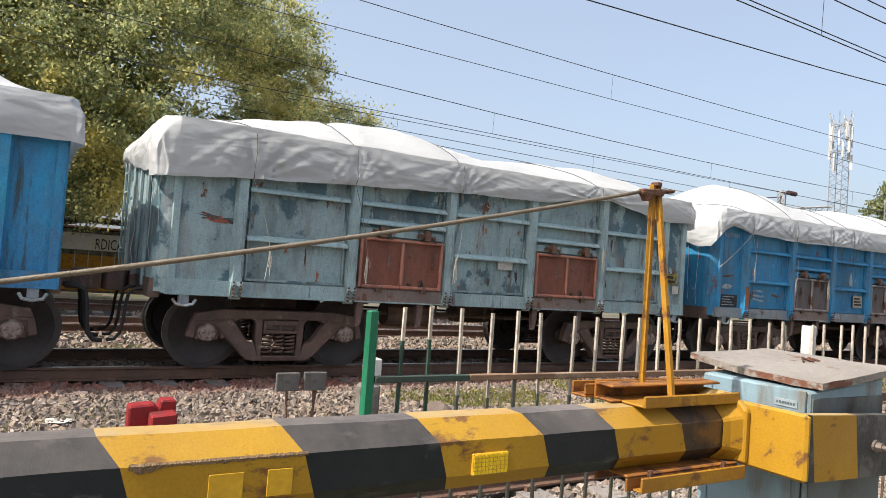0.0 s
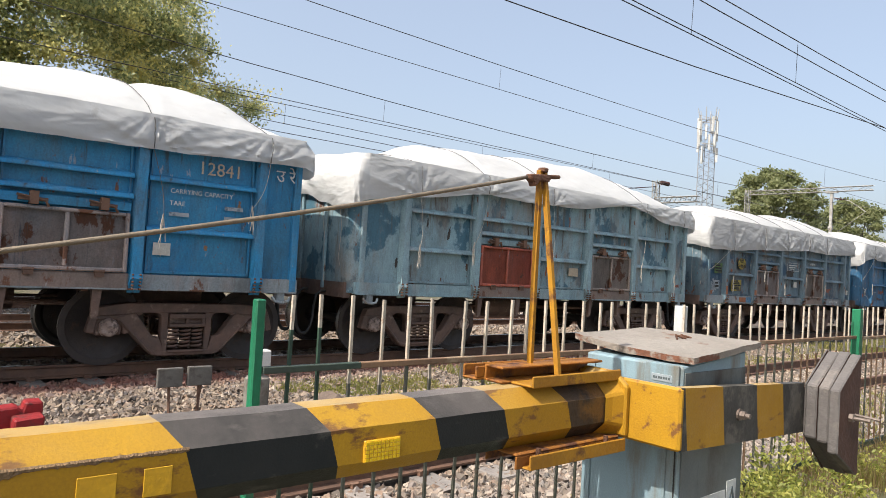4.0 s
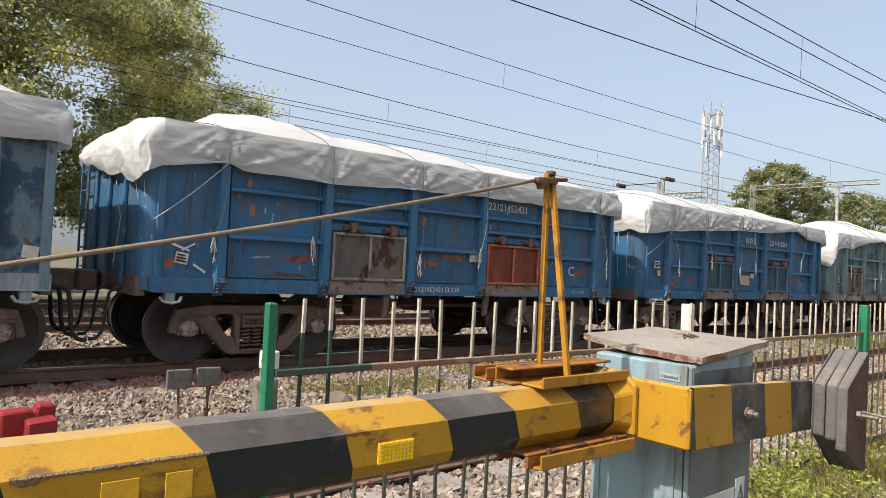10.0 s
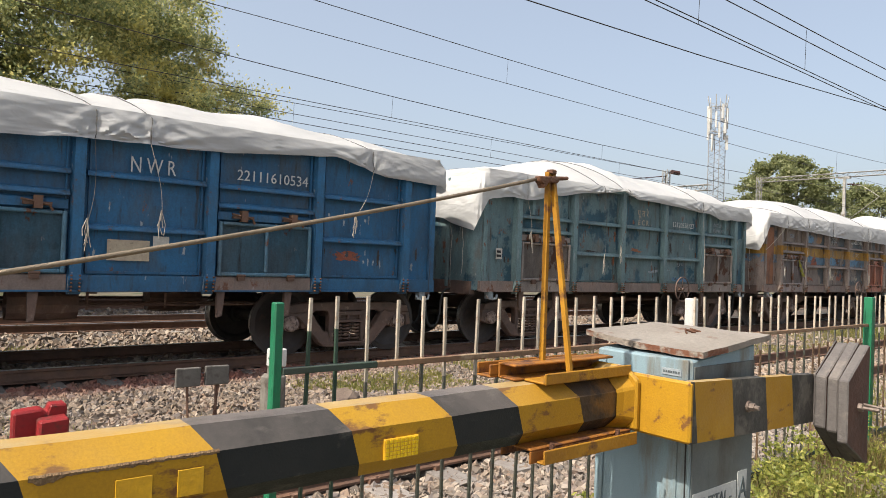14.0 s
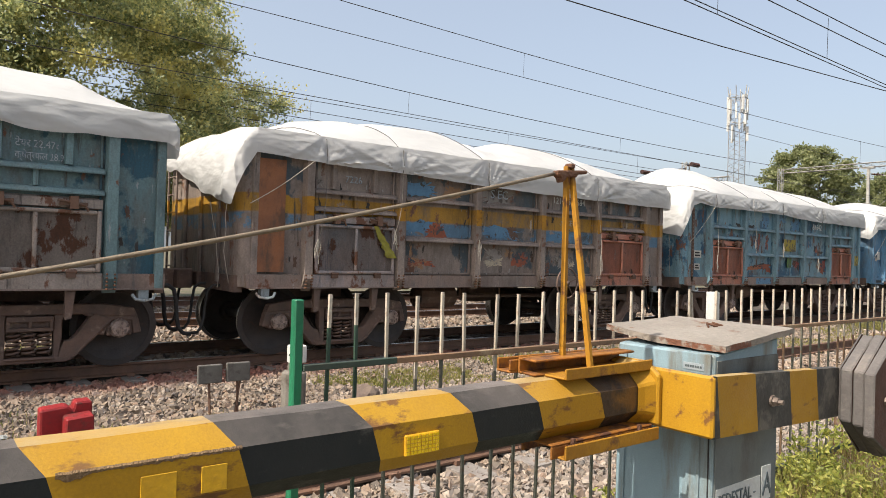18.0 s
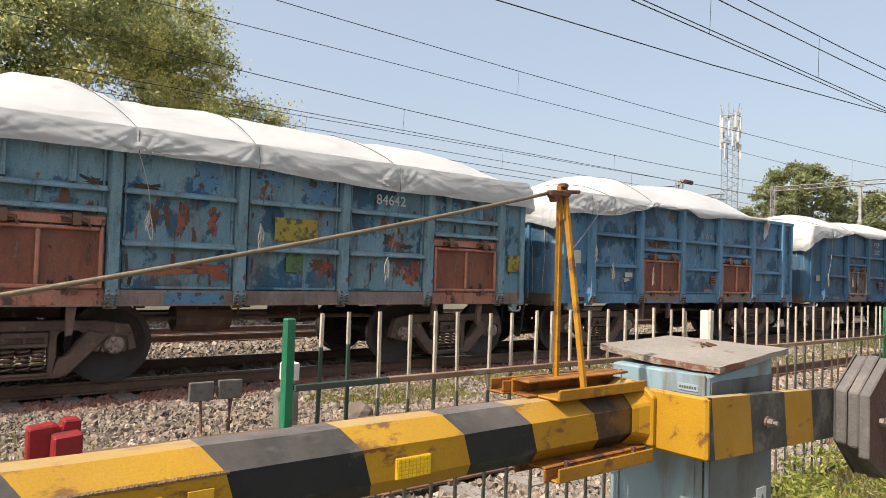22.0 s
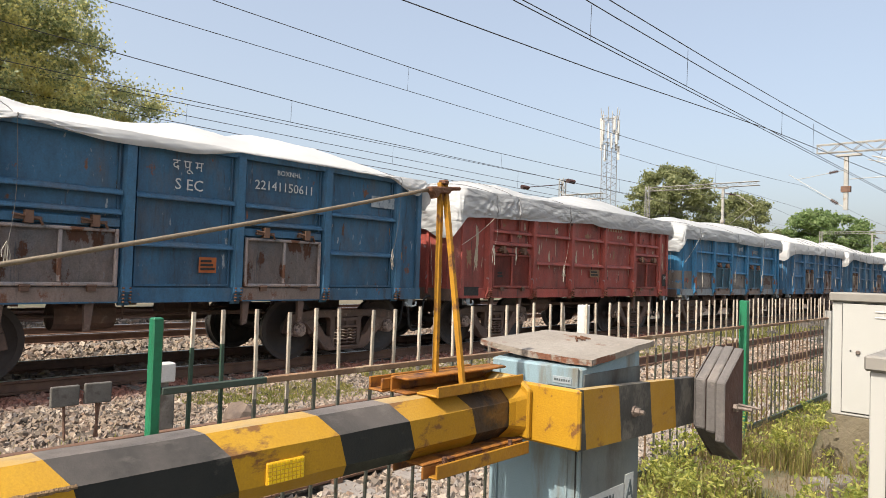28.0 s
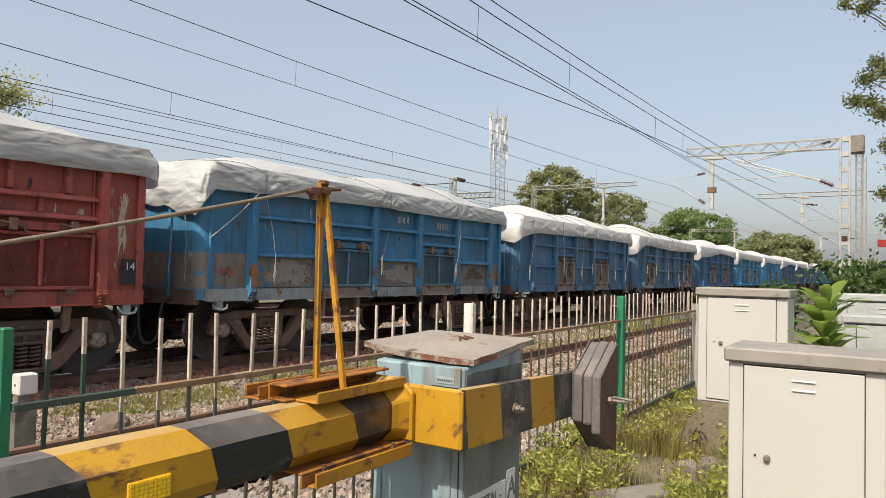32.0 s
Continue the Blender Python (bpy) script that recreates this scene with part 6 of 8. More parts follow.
def bed_height(x, y):
    e = min(1.0, max(0.0, min((y - 2.75) / 0.6, (23.5 - y) / 1.2)))
    side = max(0.0, min(1.0, (x - 0.0) / 0.5))
    dip = 0.07 * math.exp(-((y - 7.6) / 0.7) ** 2) + 0.09 * math.exp(-((y - 13.4) / 0.9) ** 2)
    return -0.46 + (0.24 - dip + 0.035 * wavy(x * 1.3, y * 1.3) + 0.02 * wavy(x * 4, y * 4, 3.0)) * e + 0.002


sheet("ballast_bed", [-60, -30, -12, -6, -3] + [-2 + i * 0.2 for i in range(0, 110)] + [20 + i for i in range(0, 40)] + [60, 70, 85, 100, 130, 180, 300, 600],
      [2.7 + 0.15 * i for i in range(0, 68)] + [13 + 0.4 * i for i in range(0, 28)], bed_height, M_GROUND, "grey and brown crushed-stone track bed")

bm = bmesh.new()
for x0, x1, y0, y1 in ((-8.0, 0.08, -12, 2.6), (-8.0, -0.75, 2.6, 4.44), (-8.0, -0.75, 4.60, 6.13), (-8.0, -0.62, 6.28, 9.83), (-8.0, -0.6, 9.99, 11.5), (-8, -0.55, 11.67, 15.2), (-8, -0.6, 15.36, 16.87), (-8, -0.55, 17.03, 45)):
    box(bm, x0, x1, y0, y1, -0.5, -0.004)
softened(bm, 0.03)
tagged(new("road", mesh_of("road", bm, M_ROAD)), "worn dusty asphalt road over the level crossing", "road", "", "structure")

RAIL_PROFILE = [(-0.068, -0.172), (0.068, -0.172), (0.068, -0.155), (0.012, -0.14), (0.009, -0.045), (0.036, -0.035), (0.036, -0.006), (0.026, 0.0), (-0.026, 0.0), (-0.036, -0.006), (-0.036, -0.035), (-0.009, -0.045), (-0.012, -0.14), (-0.068, -0.155)]


def rail_mesh(shiny):
    bm = bmesh.new()
    prism(bm, RAIL_PROFILE, "x", -60, 420)
    me = mesh_of("rail", bm, M_RAIL)
    me.materials.append(M_RAILTOP)
    for f in me.polygons:
        if shiny and f.center.z > -0.008:
            f.material_index = 1
    return me


bm = bmesh.new()
prism(bm, [(-1.35, -0.40), (1.35, -0.40), (1.33, -0.19), (0.62, -0.185), (0.5, -0.21), (-0.5, -0.21), (-0.62, -0.185), (-1.33, -0.19)], "x", -0.125, 0.125)
SLEEPER = mesh_of("sleeper", bm, M_SLEEPER)
bm = bmesh.new()
for s in (-1, 1):
    box(bm, -0.045, 0.045, s * 0.075 - 0.03, s * 0.075 + 0.03, -0.185, -0.145)
    tube(bm, [(-0.05, s * 0.07, -0.15), (0.0, s * 0.11, -0.14), (0.05, s * 0.07, -0.15)], 0.009, 4)
CLIP = mesh_of("rail_clip", bm, M_RAIL)
for name, yc, n, shiny, label in (("track", 5.36, 52, False, "railway track with rusty rails behind the fence"), ("track", 10.75, 60, True, "railway track with worn rails under the train"), ("track", 16.14, 44, True, "railway track beyond the train"), ("track", 21.5, 12, True, "farthest railway track of the yard")):
    tr = empty(name, pose(0, yc, 0), label, "railway track", "railway tracks", "structure")
    me = rail_mesh(shiny)
    for s in (-0.87, 0.87):
        hung("rail", me, tr).location.y = s
    for i in range(n):
        sl = hung("sleeper", SLEEPER, tr)
        sl.location = (0.4 + 0.65 * i, 0, 0)
        if i < 26 and yc < 12:
            for s in (-0.87, 0.87):
                hung("rail_clip", CLIP, sl).location.y = s


def stones(name, spots, label):
    """Loose broken stones, each with edges of its own."""
    cube = np.array([(-1, -1, -1), (1, -1, -1), (1, 1, -1), (-1, 1, -1), (-1, -1, 1), (1, -1, 1), (1, 1, 1), (-1, 1, 1)]) * 0.72
    tri = np.array([(0, 2, 1), (0, 3, 2), (4, 5, 6), (4, 6, 7), (0, 1, 5), (0, 5, 4), (1, 2, 6), (1, 6, 5), (2, 3, 7), (2, 7, 6), (3, 0, 4), (3, 4, 7)])
    rng = np.random.default_rng(4)
    n = len(spots)
    c = np.array([s[:3] for s in spots])
    r = np.array([s[3] for s in spots])
    p = (cube[None] + rng.uniform(-0.5, 0.5, (n, 8, 3))) * rng.uniform(0.6, 1.35, (n, 1, 3))
    for a, b in ((0, 1), (1, 2), (2, 0)):
        ang = rng.uniform(0, 2 * math.pi, (n, 1))
        ca, sa = np.cos(ang), np.sin(ang)
        p[:, :, a], p[:, :, b] = p[:, :, a] * ca - p[:, :, b] * sa, p[:, :, a] * sa + p[:, :, b] * ca
    q = p * r[:, None, None] + c[:, None, :]
    faces = (tri[None] + 8 * np.arange(n)[:, None, None]).reshape(-1, 3)
    me = bpy.data.meshes.new(name)
    v = q.reshape(-1, 3)
    me.vertices.add(len(v))
    me.vertices.foreach_set("co", v.ravel())
    me.loops.add(faces.size)
    me.loops.foreach_set("vertex_index", faces.ravel())
    me.polygons.add(len(faces))
    me.polygons.foreach_set("loop_start", np.arange(0, faces.size, 3))
    me.update(calc_edges=True)
    me.shade_flat()
    me.materials.append(M_STONE)
    return tagged(new(name, me), label, "gravel", "", "stuff")


rng = random.Random(11)
spots = []
for x0, x1, y0, y1, n, r0, r1 in ((-0.7, 8.0, 2.9, 9.9, 40000, 0.016, 0.037), (8, 22, 2.9, 9.9, 18000, 0.025, 0.048), (-0.5, 26, 11.6, 15.4, 9000, 0.035, 0.06), (2, 30, 16.9, 20.5, 2500, 0.05, 0.08), (0.0, 8.0, 9.9, 11.6, 1500, 0.03, 0.05)):
    for _ in range(n):
        x, y = rng.uniform(x0, x1), rng.uniform(y0, y1)
        if min(abs(y - k) for k in (4.49, 6.23, 9.88, 11.62, 15.27, 17.01)) < 0.09:
            continue
        r = rng.uniform(r0, r1)
        spots.append((x, y, bed_height(x, y) + r * 0.25, r))
stones("ballast_stones", spots, "loose grey and reddish crushed stone between the rails")


def verge_height(x, y):
    return -0.12 + 0.10 * min(1.0, max(0.0, (x - 3.0) / 4.0)) + 0.05 * wavy(x * 0.7, y * 0.7, 2.0) - 0.3 * max(0.0, min(1.0, (y - 2.5) / 0.5))


sheet("verge", [0.1 + 0.2 * i for i in range(100)] + [20 + 2 * i for i in range(41)], [-30, -20, -12, -8, -5] + [-4 + 0.25 * i for i in range(29)], verge_height, M_EARTH, "weedy dry earth verge beside the fence")


# ---- lifting barrier ----
barrier = empty("lifting_barrier", pose(2.4, 1.5, 0), "yellow and black striped lifting barrier on a pale blue pedestal", "barrier")
barrier.location = (0, 0, 0)
OCT = [(1.42, 1.05), (1.42, 1.135), (1.47, 1.184), (1.54, 1.184), (1.59, 1.135), (1.59, 1.05), (1.54, 1.003), (1.47, 1.003)]
EDGES = [-2.2, -1.86, -1.52, -1.18, -0.84, -0.49, -0.15, 0.19, 0.554, 0.894, 1.216, 1.476, 1.76, 1.99]
SKEW = [0.026, 0.0, -0.04, -0.04, 0.0, 0.026, 0.055, 0.055]


def boom_bit(x0, x1):
    bm = bmesh.new()
    nx = 7
    rings = []
    for i in range(nx):
        x = x0 + (x1 - x0) * i / (nx - 1)
        rings.append([bm.verts.new((x + k, y + 0.002 * wavy(x * 5, y * 9), z + 0.002 * wavy(x * 6, z * 9, 4.0))) for (y, z), k in zip(OCT, SKEW)])
    for a, b in zip(rings, rings[1:]):
        for k in range(8):
            bm.faces.new((a[k], a[(k + 1) % 8], b[(k + 1) % 8], b[k]))
    bm.faces.new(rings[0])
    bm.faces.new(rings[-1][::-1])
    bmesh.ops.recalc_face_normals(bm, faces=bm.faces)
    return bm


for i in range(len(EDGES) - 1):
    dark = i % 2 == 0
    bm = boom_bit(EDGES[i], EDGES[i + 1])
    part("boom_stripe", bm, M_BRNBAND if i == len(EDGES) - 2 else M_BLK if dark else M_YEL, barrier, "black painted band" if dark else "chipped yellow painted band")
# lapped plate edge along the boom with rust
verts, faces = [], []
for i in range(86):
    x = 0.205 + 0.0042 * i
    top = 1.136 + 0.002 * wavy(i * 0.31, 1.0)
    deep = 0.003 + 0.006 * abs(wavy(i * 0.13, 4.0)) + 0.005 * max(0.0, wavy(i * 0.45, 2.0)) + 0.010 * math.exp(-((i - 6) / 5) ** 2)
    verts += [(x, 1.4215, top + 0.004), (x, 1.4168 + 0.0008 * wavy(i * 0.8, 3.0), top), (x, 1.4172, top - deep), (x, 1.4205, top - deep - 0.002)]
    if i:
        faces += [(4 * i - 4 + k, 4 * i + k, 4 * i + k + 1, 4 * i - 3 + k) for k in range(3)]
hung("rust_seam", mesh_from("rust_seam", verts, faces, M_FLAKE), barrier, "rusted lap where the paint has flaked")
M_PATCH = surf("patch_yellow", (0.70, 0.39, 0.012), (0.60, 0.32, 0.012), 0.45, 0, 6, 0.1, 90)
M_REFLECT = surf("reflector_yellow", (0.9, 0.6, 0.02), (0.8, 0.5, 0.02), 0.25, 0, 20, 0)
refl = boxed("reflector", M_PATCH, barrier, 0.99, 1.10, 1.413, 1.421, 1.048, 1.102, 0.002, "yellow studded reflector plate")
bm = bmesh.new()
for i in range(9):
    for j in range(5):
        box(bm, 0.994 + 0.0117 * i, 1.003 + 0.0117 * i, 1.4115, 1.414, 1.051 + 0.0101 * j, 1.0585 + 0.0101 * j)
part("stud", bm, M_REFLECT, refl)
for x0, x1 in ((0.355, 0.425), (0.475, 0.53)):
    boxed("reflector_patch", M_PATCH, barrier, x0, x1, 1.4165, 1.4196, 1.052, 1.108, 0.001, "bright yellow patch where a reflector was")
# channel brackets above and below the boom end
def channel(name, x0, x1, y0, y1, z0, z1, wall, opened, material, label):
    """A folded steel channel: web and two flanges, open to one side."""
    bm = bmesh.new()
    if opened == "up":
        box(bm, x0, x1, y0, y1, z0, z0 + wall)
        box(bm, x0, x1, y0, y0 + wall, z0 + wall, z1)
        box(bm, x0, x1, y1 - wall, y1, z0 + wall, z1)
    elif opened == "down":
        box(bm, x0, x1, y0, y1, z1 - wall, z1)
        box(bm, x0, x1, y0, y0 + wall, z0, z1 - wall)
        box(bm, x0, x1, y1 - wall, y1, z0, z1 - wall)
    elif opened == "front":
        box(bm, x0, x1, y1 - wall, y1, z0, z1)
        box(bm, x0, x1, y0, y1 - wall, z0, z0 + wall)
        box(bm, x0, x1, y0, y1 - wall, z1 - wall, z1)
    else:
        box(bm, x0, x1, y0, y0 + wall, z0, z1)
        box(bm, x0, x1, y0 + wall, y1, z0, z0 + wall)
    softened(bm, 0.003)
    return part(name, bm, material, barrier, label)


channel("bracket_channel", 1.56, 2.07, 1.52, 1.60, 1.186, 1.238, 0.008, "front", M_ORANGE, "rusty orange steel channel")
channel("bracket_channel", 1.53, 2.04, 1.605, 1.67, 1.186, 1.230, 0.008, "up", M_ORANGE, "rusty orange steel channel")
channel("bracket_angle", 1.595, 2.04, 1.42, 1.515, 1.186, 1.222, 0.008, "corner", M_CHYEL, "yellow painted steel angle")
channel("bracket_channel", 1.525, 2.03, 1.408, 1.54, 0.955, 1.0015, 0.008, "down", M_ORANGE, "rusty orange steel channel bolted under the boom")
channel("bracket_angle", 1.545, 2.015, 1.37, 1.404, 0.958, 1.002, 0.007, "corner", M_CHYEL, "yellow painted steel angle")
for x, y, z in ((1.60, 1.39, 0.985), (1.93, 1.39, 0.985)):
    bm = bmesh.new()
    lathe(bm, [(0.017, z - 0.008), (0.017, z + 0.006), (0.008, z + 0.007), (0.008, z + 0.03)], "z", (x, y, 0), 6)
    part("bolt", bm, M_RUSTEDGE, barrier)
# A-frame post with the stay cable
for y0 in (1.56, 1.435):
    bm = bmesh.new()
    a, b = Vector((1.735, y0, 1.236 if y0 > 1.5 else 1.19)), Vector((1.715 if y0 > 1.5 else 1.735, 1.545, 1.875))
    w = 0.0065
    for dx0, dx1, dy0, dy1 in ((-w, w, -0.004, 0.004), (-w, -w + 0.005, 0.0042, 0.014)):
        v = [bm.verts.new(p + Vector((dx, dy, 0))) for p in (a, b) for dx, dy in ((dx0, dy0), (dx1, dy0), (dx1, dy1), (dx0, dy1))]
        for f in ((3, 2, 1, 0), (4, 5, 6, 7), (0, 1, 5, 4), (1, 2, 6, 5), (2, 3, 7, 6), (3, 0, 4, 7)):
            bm.faces.new([v[i] for i in f])
    part("stay_post", bm, M_CHYEL, barrier, "flat yellow steel strut")
bm = bmesh.new()
prism(bm, [(1.655, 1.855), (1.80, 1.868), (1.80, 1.856), (1.755, 1.852), (1.745, 1.838), (1.70, 1.838), (1.69, 1.825), (1.675, 1.815), (1.668, 1.83), (1.655, 1.84)], "y", 1.53, 1.56)
box(bm, 1.712, 1.738, 1.53, 1.56, 1.868, 1.884)
softened(bm, 0.004)
part("cable_saddle", bm, M_RUSTEDGE, barrier, "rusty hooked cable saddle")
bm = bmesh.new()
pts = []
for i in range(40):
    u = i / 39
    x = 1.66 - 3.3 * u
    pts.append((x, 1.55 + 0.08 * u, 1.846 - 0.255 * (1.66 - x) + 0.018 * (1.66 - x) ** 2))
tube(bm, pts, 0.006, 7)
part("stay_cable", bm, M_STEELROPE, barrier, "taut brown steel stay cable", True)

# yoke: front plate and two arms, then the counterweights
YZ = ((2.06, 1.194, 0.989), (2.99, 1.152, 0.952))


def arm(name, y0, y1, parts):
    for x0, x1, material, lab in parts:
        bm = bmesh.new()
        def zt(x, k):
            f = (x - YZ[0][0]) / (YZ[1][0] - YZ[0][0])
            return YZ[0][k] + (YZ[1][k] - YZ[0][k]) * f
        lean = 0.022
        v = []
        for y in (y0, y1):
            v += [bm.verts.new((x0 + (lean if x0 > 2.07 else 0), y, zt(x0, 2))), bm.verts.new((x1 + lean, y, zt(x1, 2))), bm.verts.new((x1 - lean * 0.3, y, zt(x1, 1))), bm.verts.new((x0 - (lean * 0.3 if x0 > 2.07 else 0), y, zt(x0, 1)))]
        for f in ((0, 1, 2, 3), (7, 6, 5, 4), (0, 4, 5, 1), (1, 5, 6, 2), (2, 6, 7, 3), (3, 7, 4, 0)):
            bm.faces.new([v[i] for i in f])
        part(name, bm, material, barrier, lab)


BANDS = ((2.06, 2.085, M_ARMBLK, "worn black band"), (2.085, 2.33, M_YEL, "yellow band"), (2.33, 2.58, M_ARMBLK, "worn black band"), (2.58, 2.80, M_YEL, "yellow band"), (2.80, 3.0, M_ARMBLK, "worn black band"))
arm("yoke_arm", 1.20, 1.235, BANDS)
arm("yoke_arm", 1.80, 1.835, BANDS)
boxed("yoke_plate", M_YEL, barrier, 2.05, 2.075, 1.197, 1.84, 0.989, 1.194, 0.008, "chipped yellow yoke plate")
bm = bmesh.new()
prism(bm, [(1.385, 1.0), (1.385, 1.17), (1.44, 1.215), (1.57, 1.215), (1.63, 1.17), (1.63, 1.0)], "x", 2.025, 2.05)
rings = [[bm.verts.new((x, 1.505 + (y - 1.505) * k, 1.094 + (z - 1.094) * k)) for y, z in OCT] for x, k in ((1.955, 1.04), (1.985, 1.12), (2.0265, 1.32))]
for a, b in zip(rings, rings[1:]):
    for k in range(8):
        bm.faces.new((a[k], a[(k + 1) % 8], b[(k + 1) % 8], b[k]))
softened(bm, 0.006)
part("yoke_socket", bm, M_YEL, barrier, "rust-edged yellow boom socket")
bm = bmesh.new()
lathe(bm, [(0.021, 1.192), (0.021, 1.2)], "y", (2.445, 0, 1.075), 14)
lathe(bm, [(0.015, 1.174), (0.016, 1.192)], "y", (2.445, 0, 1.075), 6)
lathe(bm, [(0.009, 1.158), (0.009, 1.176)], "y", (2.445, 0, 1.075), 8)
part("pivot_bolt", bm, M_RUSTBOLT, barrier, "large plated pivot bolt")
for k, (ya, yb, zl) in enumerate(((1.192, 1.198, 0.945), (1.147, 1.19, 0.94), (1.104, 1.145, 0.93), (1.063, 1.102, 0.895))):
    bm = bmesh.new()
    g = 0.006 * (k % 2)
    prism(bm, [(2.99 - g, zl), (2.99 - g, 1.152 - 0.003 * k), (3.19, 1.283 - g), (3.205, 1.28 - g), (3.205, 0.775 + g), (3.185, 0.78 + g)], "y", ya, yb)
    softened(bm, 0.005)
    me = part("counterweight", bm, M_WEIGHT, barrier, "thick dark iron counterweight plate").data
    me.materials.append(M_WEIGHTF)
    for f in me.polygons:
        if f.normal.y < -0.9:
            f.material_index = 1
bm = bmesh.new()
tube(bm, [(3.09, 1.064, 1.03), (3.09, 0.985, 1.03)], 0.008, 8)
lathe(bm, [(0.018, 1.045), (0.018, 1.061)], "y", (3.09, 0, 1.03), 6)
part("weight_bolt", bm, M_RUSTBOLT, barrier)
bm = bmesh.new()
tube(bm, [(3.15, 1.064, 1.035), (3.15, 0.97, 1.03)], 0.006, 8)
part("weight_bolt", bm, M_RUSTBOLT, barrier)

pedestal = empty("barrier_pedestal", pose(2.21, 1.285, 0), "pale blue steel barrier pedestal with a rusty lid", "pedestal")
pedestal.location = (0, 0, 0)
bm = bmesh.new()
prism(bm, [(2.21, -0.2), (2.66, -0.2), (2.66, 1.282), (2.21, 1.240)], "y", 1.288, 1.70)
softened(bm, 0.006)
part("cabinet_body", bm, M_PED, pedestal)
bm = bmesh.new()
Z = {(0, 0): 1.274, (0, 1): 1.304, (1, 0): 1.318, (1, 1): 1.32}
nn = 10
top = [[None] * (nn + 1) for _ in range(nn + 1)]
bot = [[None] * (nn + 1) for _ in range(nn + 1)]
for i in range(nn + 1):
    for j in range(nn + 1):
        u, v = i / nn, j / nn
        z = Z[0, 0] * (1 - u) * (1 - v) + Z[0, 1] * (1 - u) * v + Z[1, 0] * u * (1 - v) + Z[1, 1] * u * v
        z += -0.010 * math.sin(math.pi * v) * (1 - u) + 0.003 * wavy(u * 5, v * 5)
        x, y = 2.235 + 0.495 * u + 0.006 * wavy(v * 6, 1.0) * (u < 0.01), 1.262 + 0.52 * v + 0.004 * wavy(u * 6, 2.0) * (v < 0.01)
        top[i][j], bot[i][j] = bm.verts.new((x, y, z)), bm.verts.new((x, y, z - 0.022 - 0.006 * abs(wavy(u * 9, v * 9))))
for i in range(nn):
    for j in range(nn):
        bm.faces.new((top[i][j], top[i + 1][j], top[i + 1][j + 1], top[i][j + 1]))
        bm.faces.new((bot[i][j], bot[i][j + 1], bot[i + 1][j + 1], bot[i + 1][j]))
rim = []
for i in range(nn):
    for a, b in (((i, 0), (i + 1, 0)), ((i + 1, nn), (i, nn)), ((0, i + 1), (0, i)), ((nn, i), (nn, i + 1))):
        rim.append(bm.faces.new((top[a[0]][a[1]], bot[a[0]][a[1]], bot[b[0]][b[1]], top[b[0]][b[1]])))
for f in rim:
    f.material_index = 1
lid = part("lid", bm, M_LID, pedestal, "warped grey-brown lid with rust-eaten edges")
lid.data.materials.append(M_LIDRIM)
bm = bmesh.new()
for a in range(4):
    x, y = 2.52 + 0.02 * a, 1.50 + 0.012 * (a % 2)
    tube(bm, [(x, y, 1.306), (x + 0.02, y + 0.02, 1.318), (x + 0.05, y - 0.01, 1.308)], 0.004, 5)
part("lid_catch", bm, M_RUSTEDGE, pedestal)
plate = boxed("name_plate", M_PED, pedestal, 2.197, 2.208, 1.296, 1.43, 1.17, 1.243, 0.002)
boxed("plate_label", M_LETTERF, plate, 2.194, 2.1965, 1.32, 1.40, 1.183, 1.207, 0)
for k in range(7):
    boxed("plate_line", M_PEDDK, plate, 2.1925, 2.1938, 1.327 + 0.0098 * k, 1.334 + 0.0098 * k, 1.191, 1.199, 0)
boxed("corner_seam", M_DARK, pedestal, 2.206, 2.2095, 1.300, 1.304, -0.1, 1.22, 0)
for y in (1.34, 1.66):
    boxed("edge_strip", M_PED, pedestal, 2.2025, 2.2085, y - 0.006, y + 0.006, 0.1, 1.22, 0.001)
# thin sheet that carries the side's shade tone and its dirt
boxed("side_panel", M_PEDSIDE, pedestal, 2.222, 2.655, 1.2835, 1.2878, -0.19, 1.22, 0.001, "dirty side sheet, its grey-blue darkened for shade")
boxed("letter_panel", M_LETTER, pedestal, 2.23, 2.535, 1.2815, 1.2832, 0.685, 0.77, 0, "white stencilled panel")
lettered("pedestal_letters", "PEDESTAL -", 0.066, M_PEDDK, pedestal, pose(2.238, 1.2805, 0.702, 90, 0, 0) @ Matrix.Diagonal((0.78, 1, 1, 1)))
boxed("letter_panel", M_LETTER, pedestal, 2.545, 2.615, 1.2815, 1.2832, 0.672, 0.80, 0, "white stencilled panel")
lettered("pedestal_letters", "A", 0.125, M_PEDDK, pedestal, pose(2.549, 1.2805, 0.69, 90, 0, 0) @ Matrix.Diagonal((0.8, 1, 1, 1)))

# ---- fence ----
fence = empty("fence", pose(0, 0, 0), "spiked green and rusty steel fence along the track", "fence")


def fence_z(x):
    return -0.004 * max(0.0, x - 6.0)


b = 0.0062
def bar_mesh(low_mat, up_mat, cut=1.15):
    bm = bmesh.new()
    prism(bm, [(-b, -b), (b, -b), (b, b), (-b, b)], "z", 0.02, cut)
    k = len(bm.faces)
    prism(bm, [(-b, -b), (b, -b), (b, b), (-b, b)], "z", cut + 0.0003, 1.392)
    for f in list(bm.faces)[k:]:
        f.material_index = 1
    me = mesh_of("bar", bm, low_mat)
    me.materials.append(up_mat)
    return me


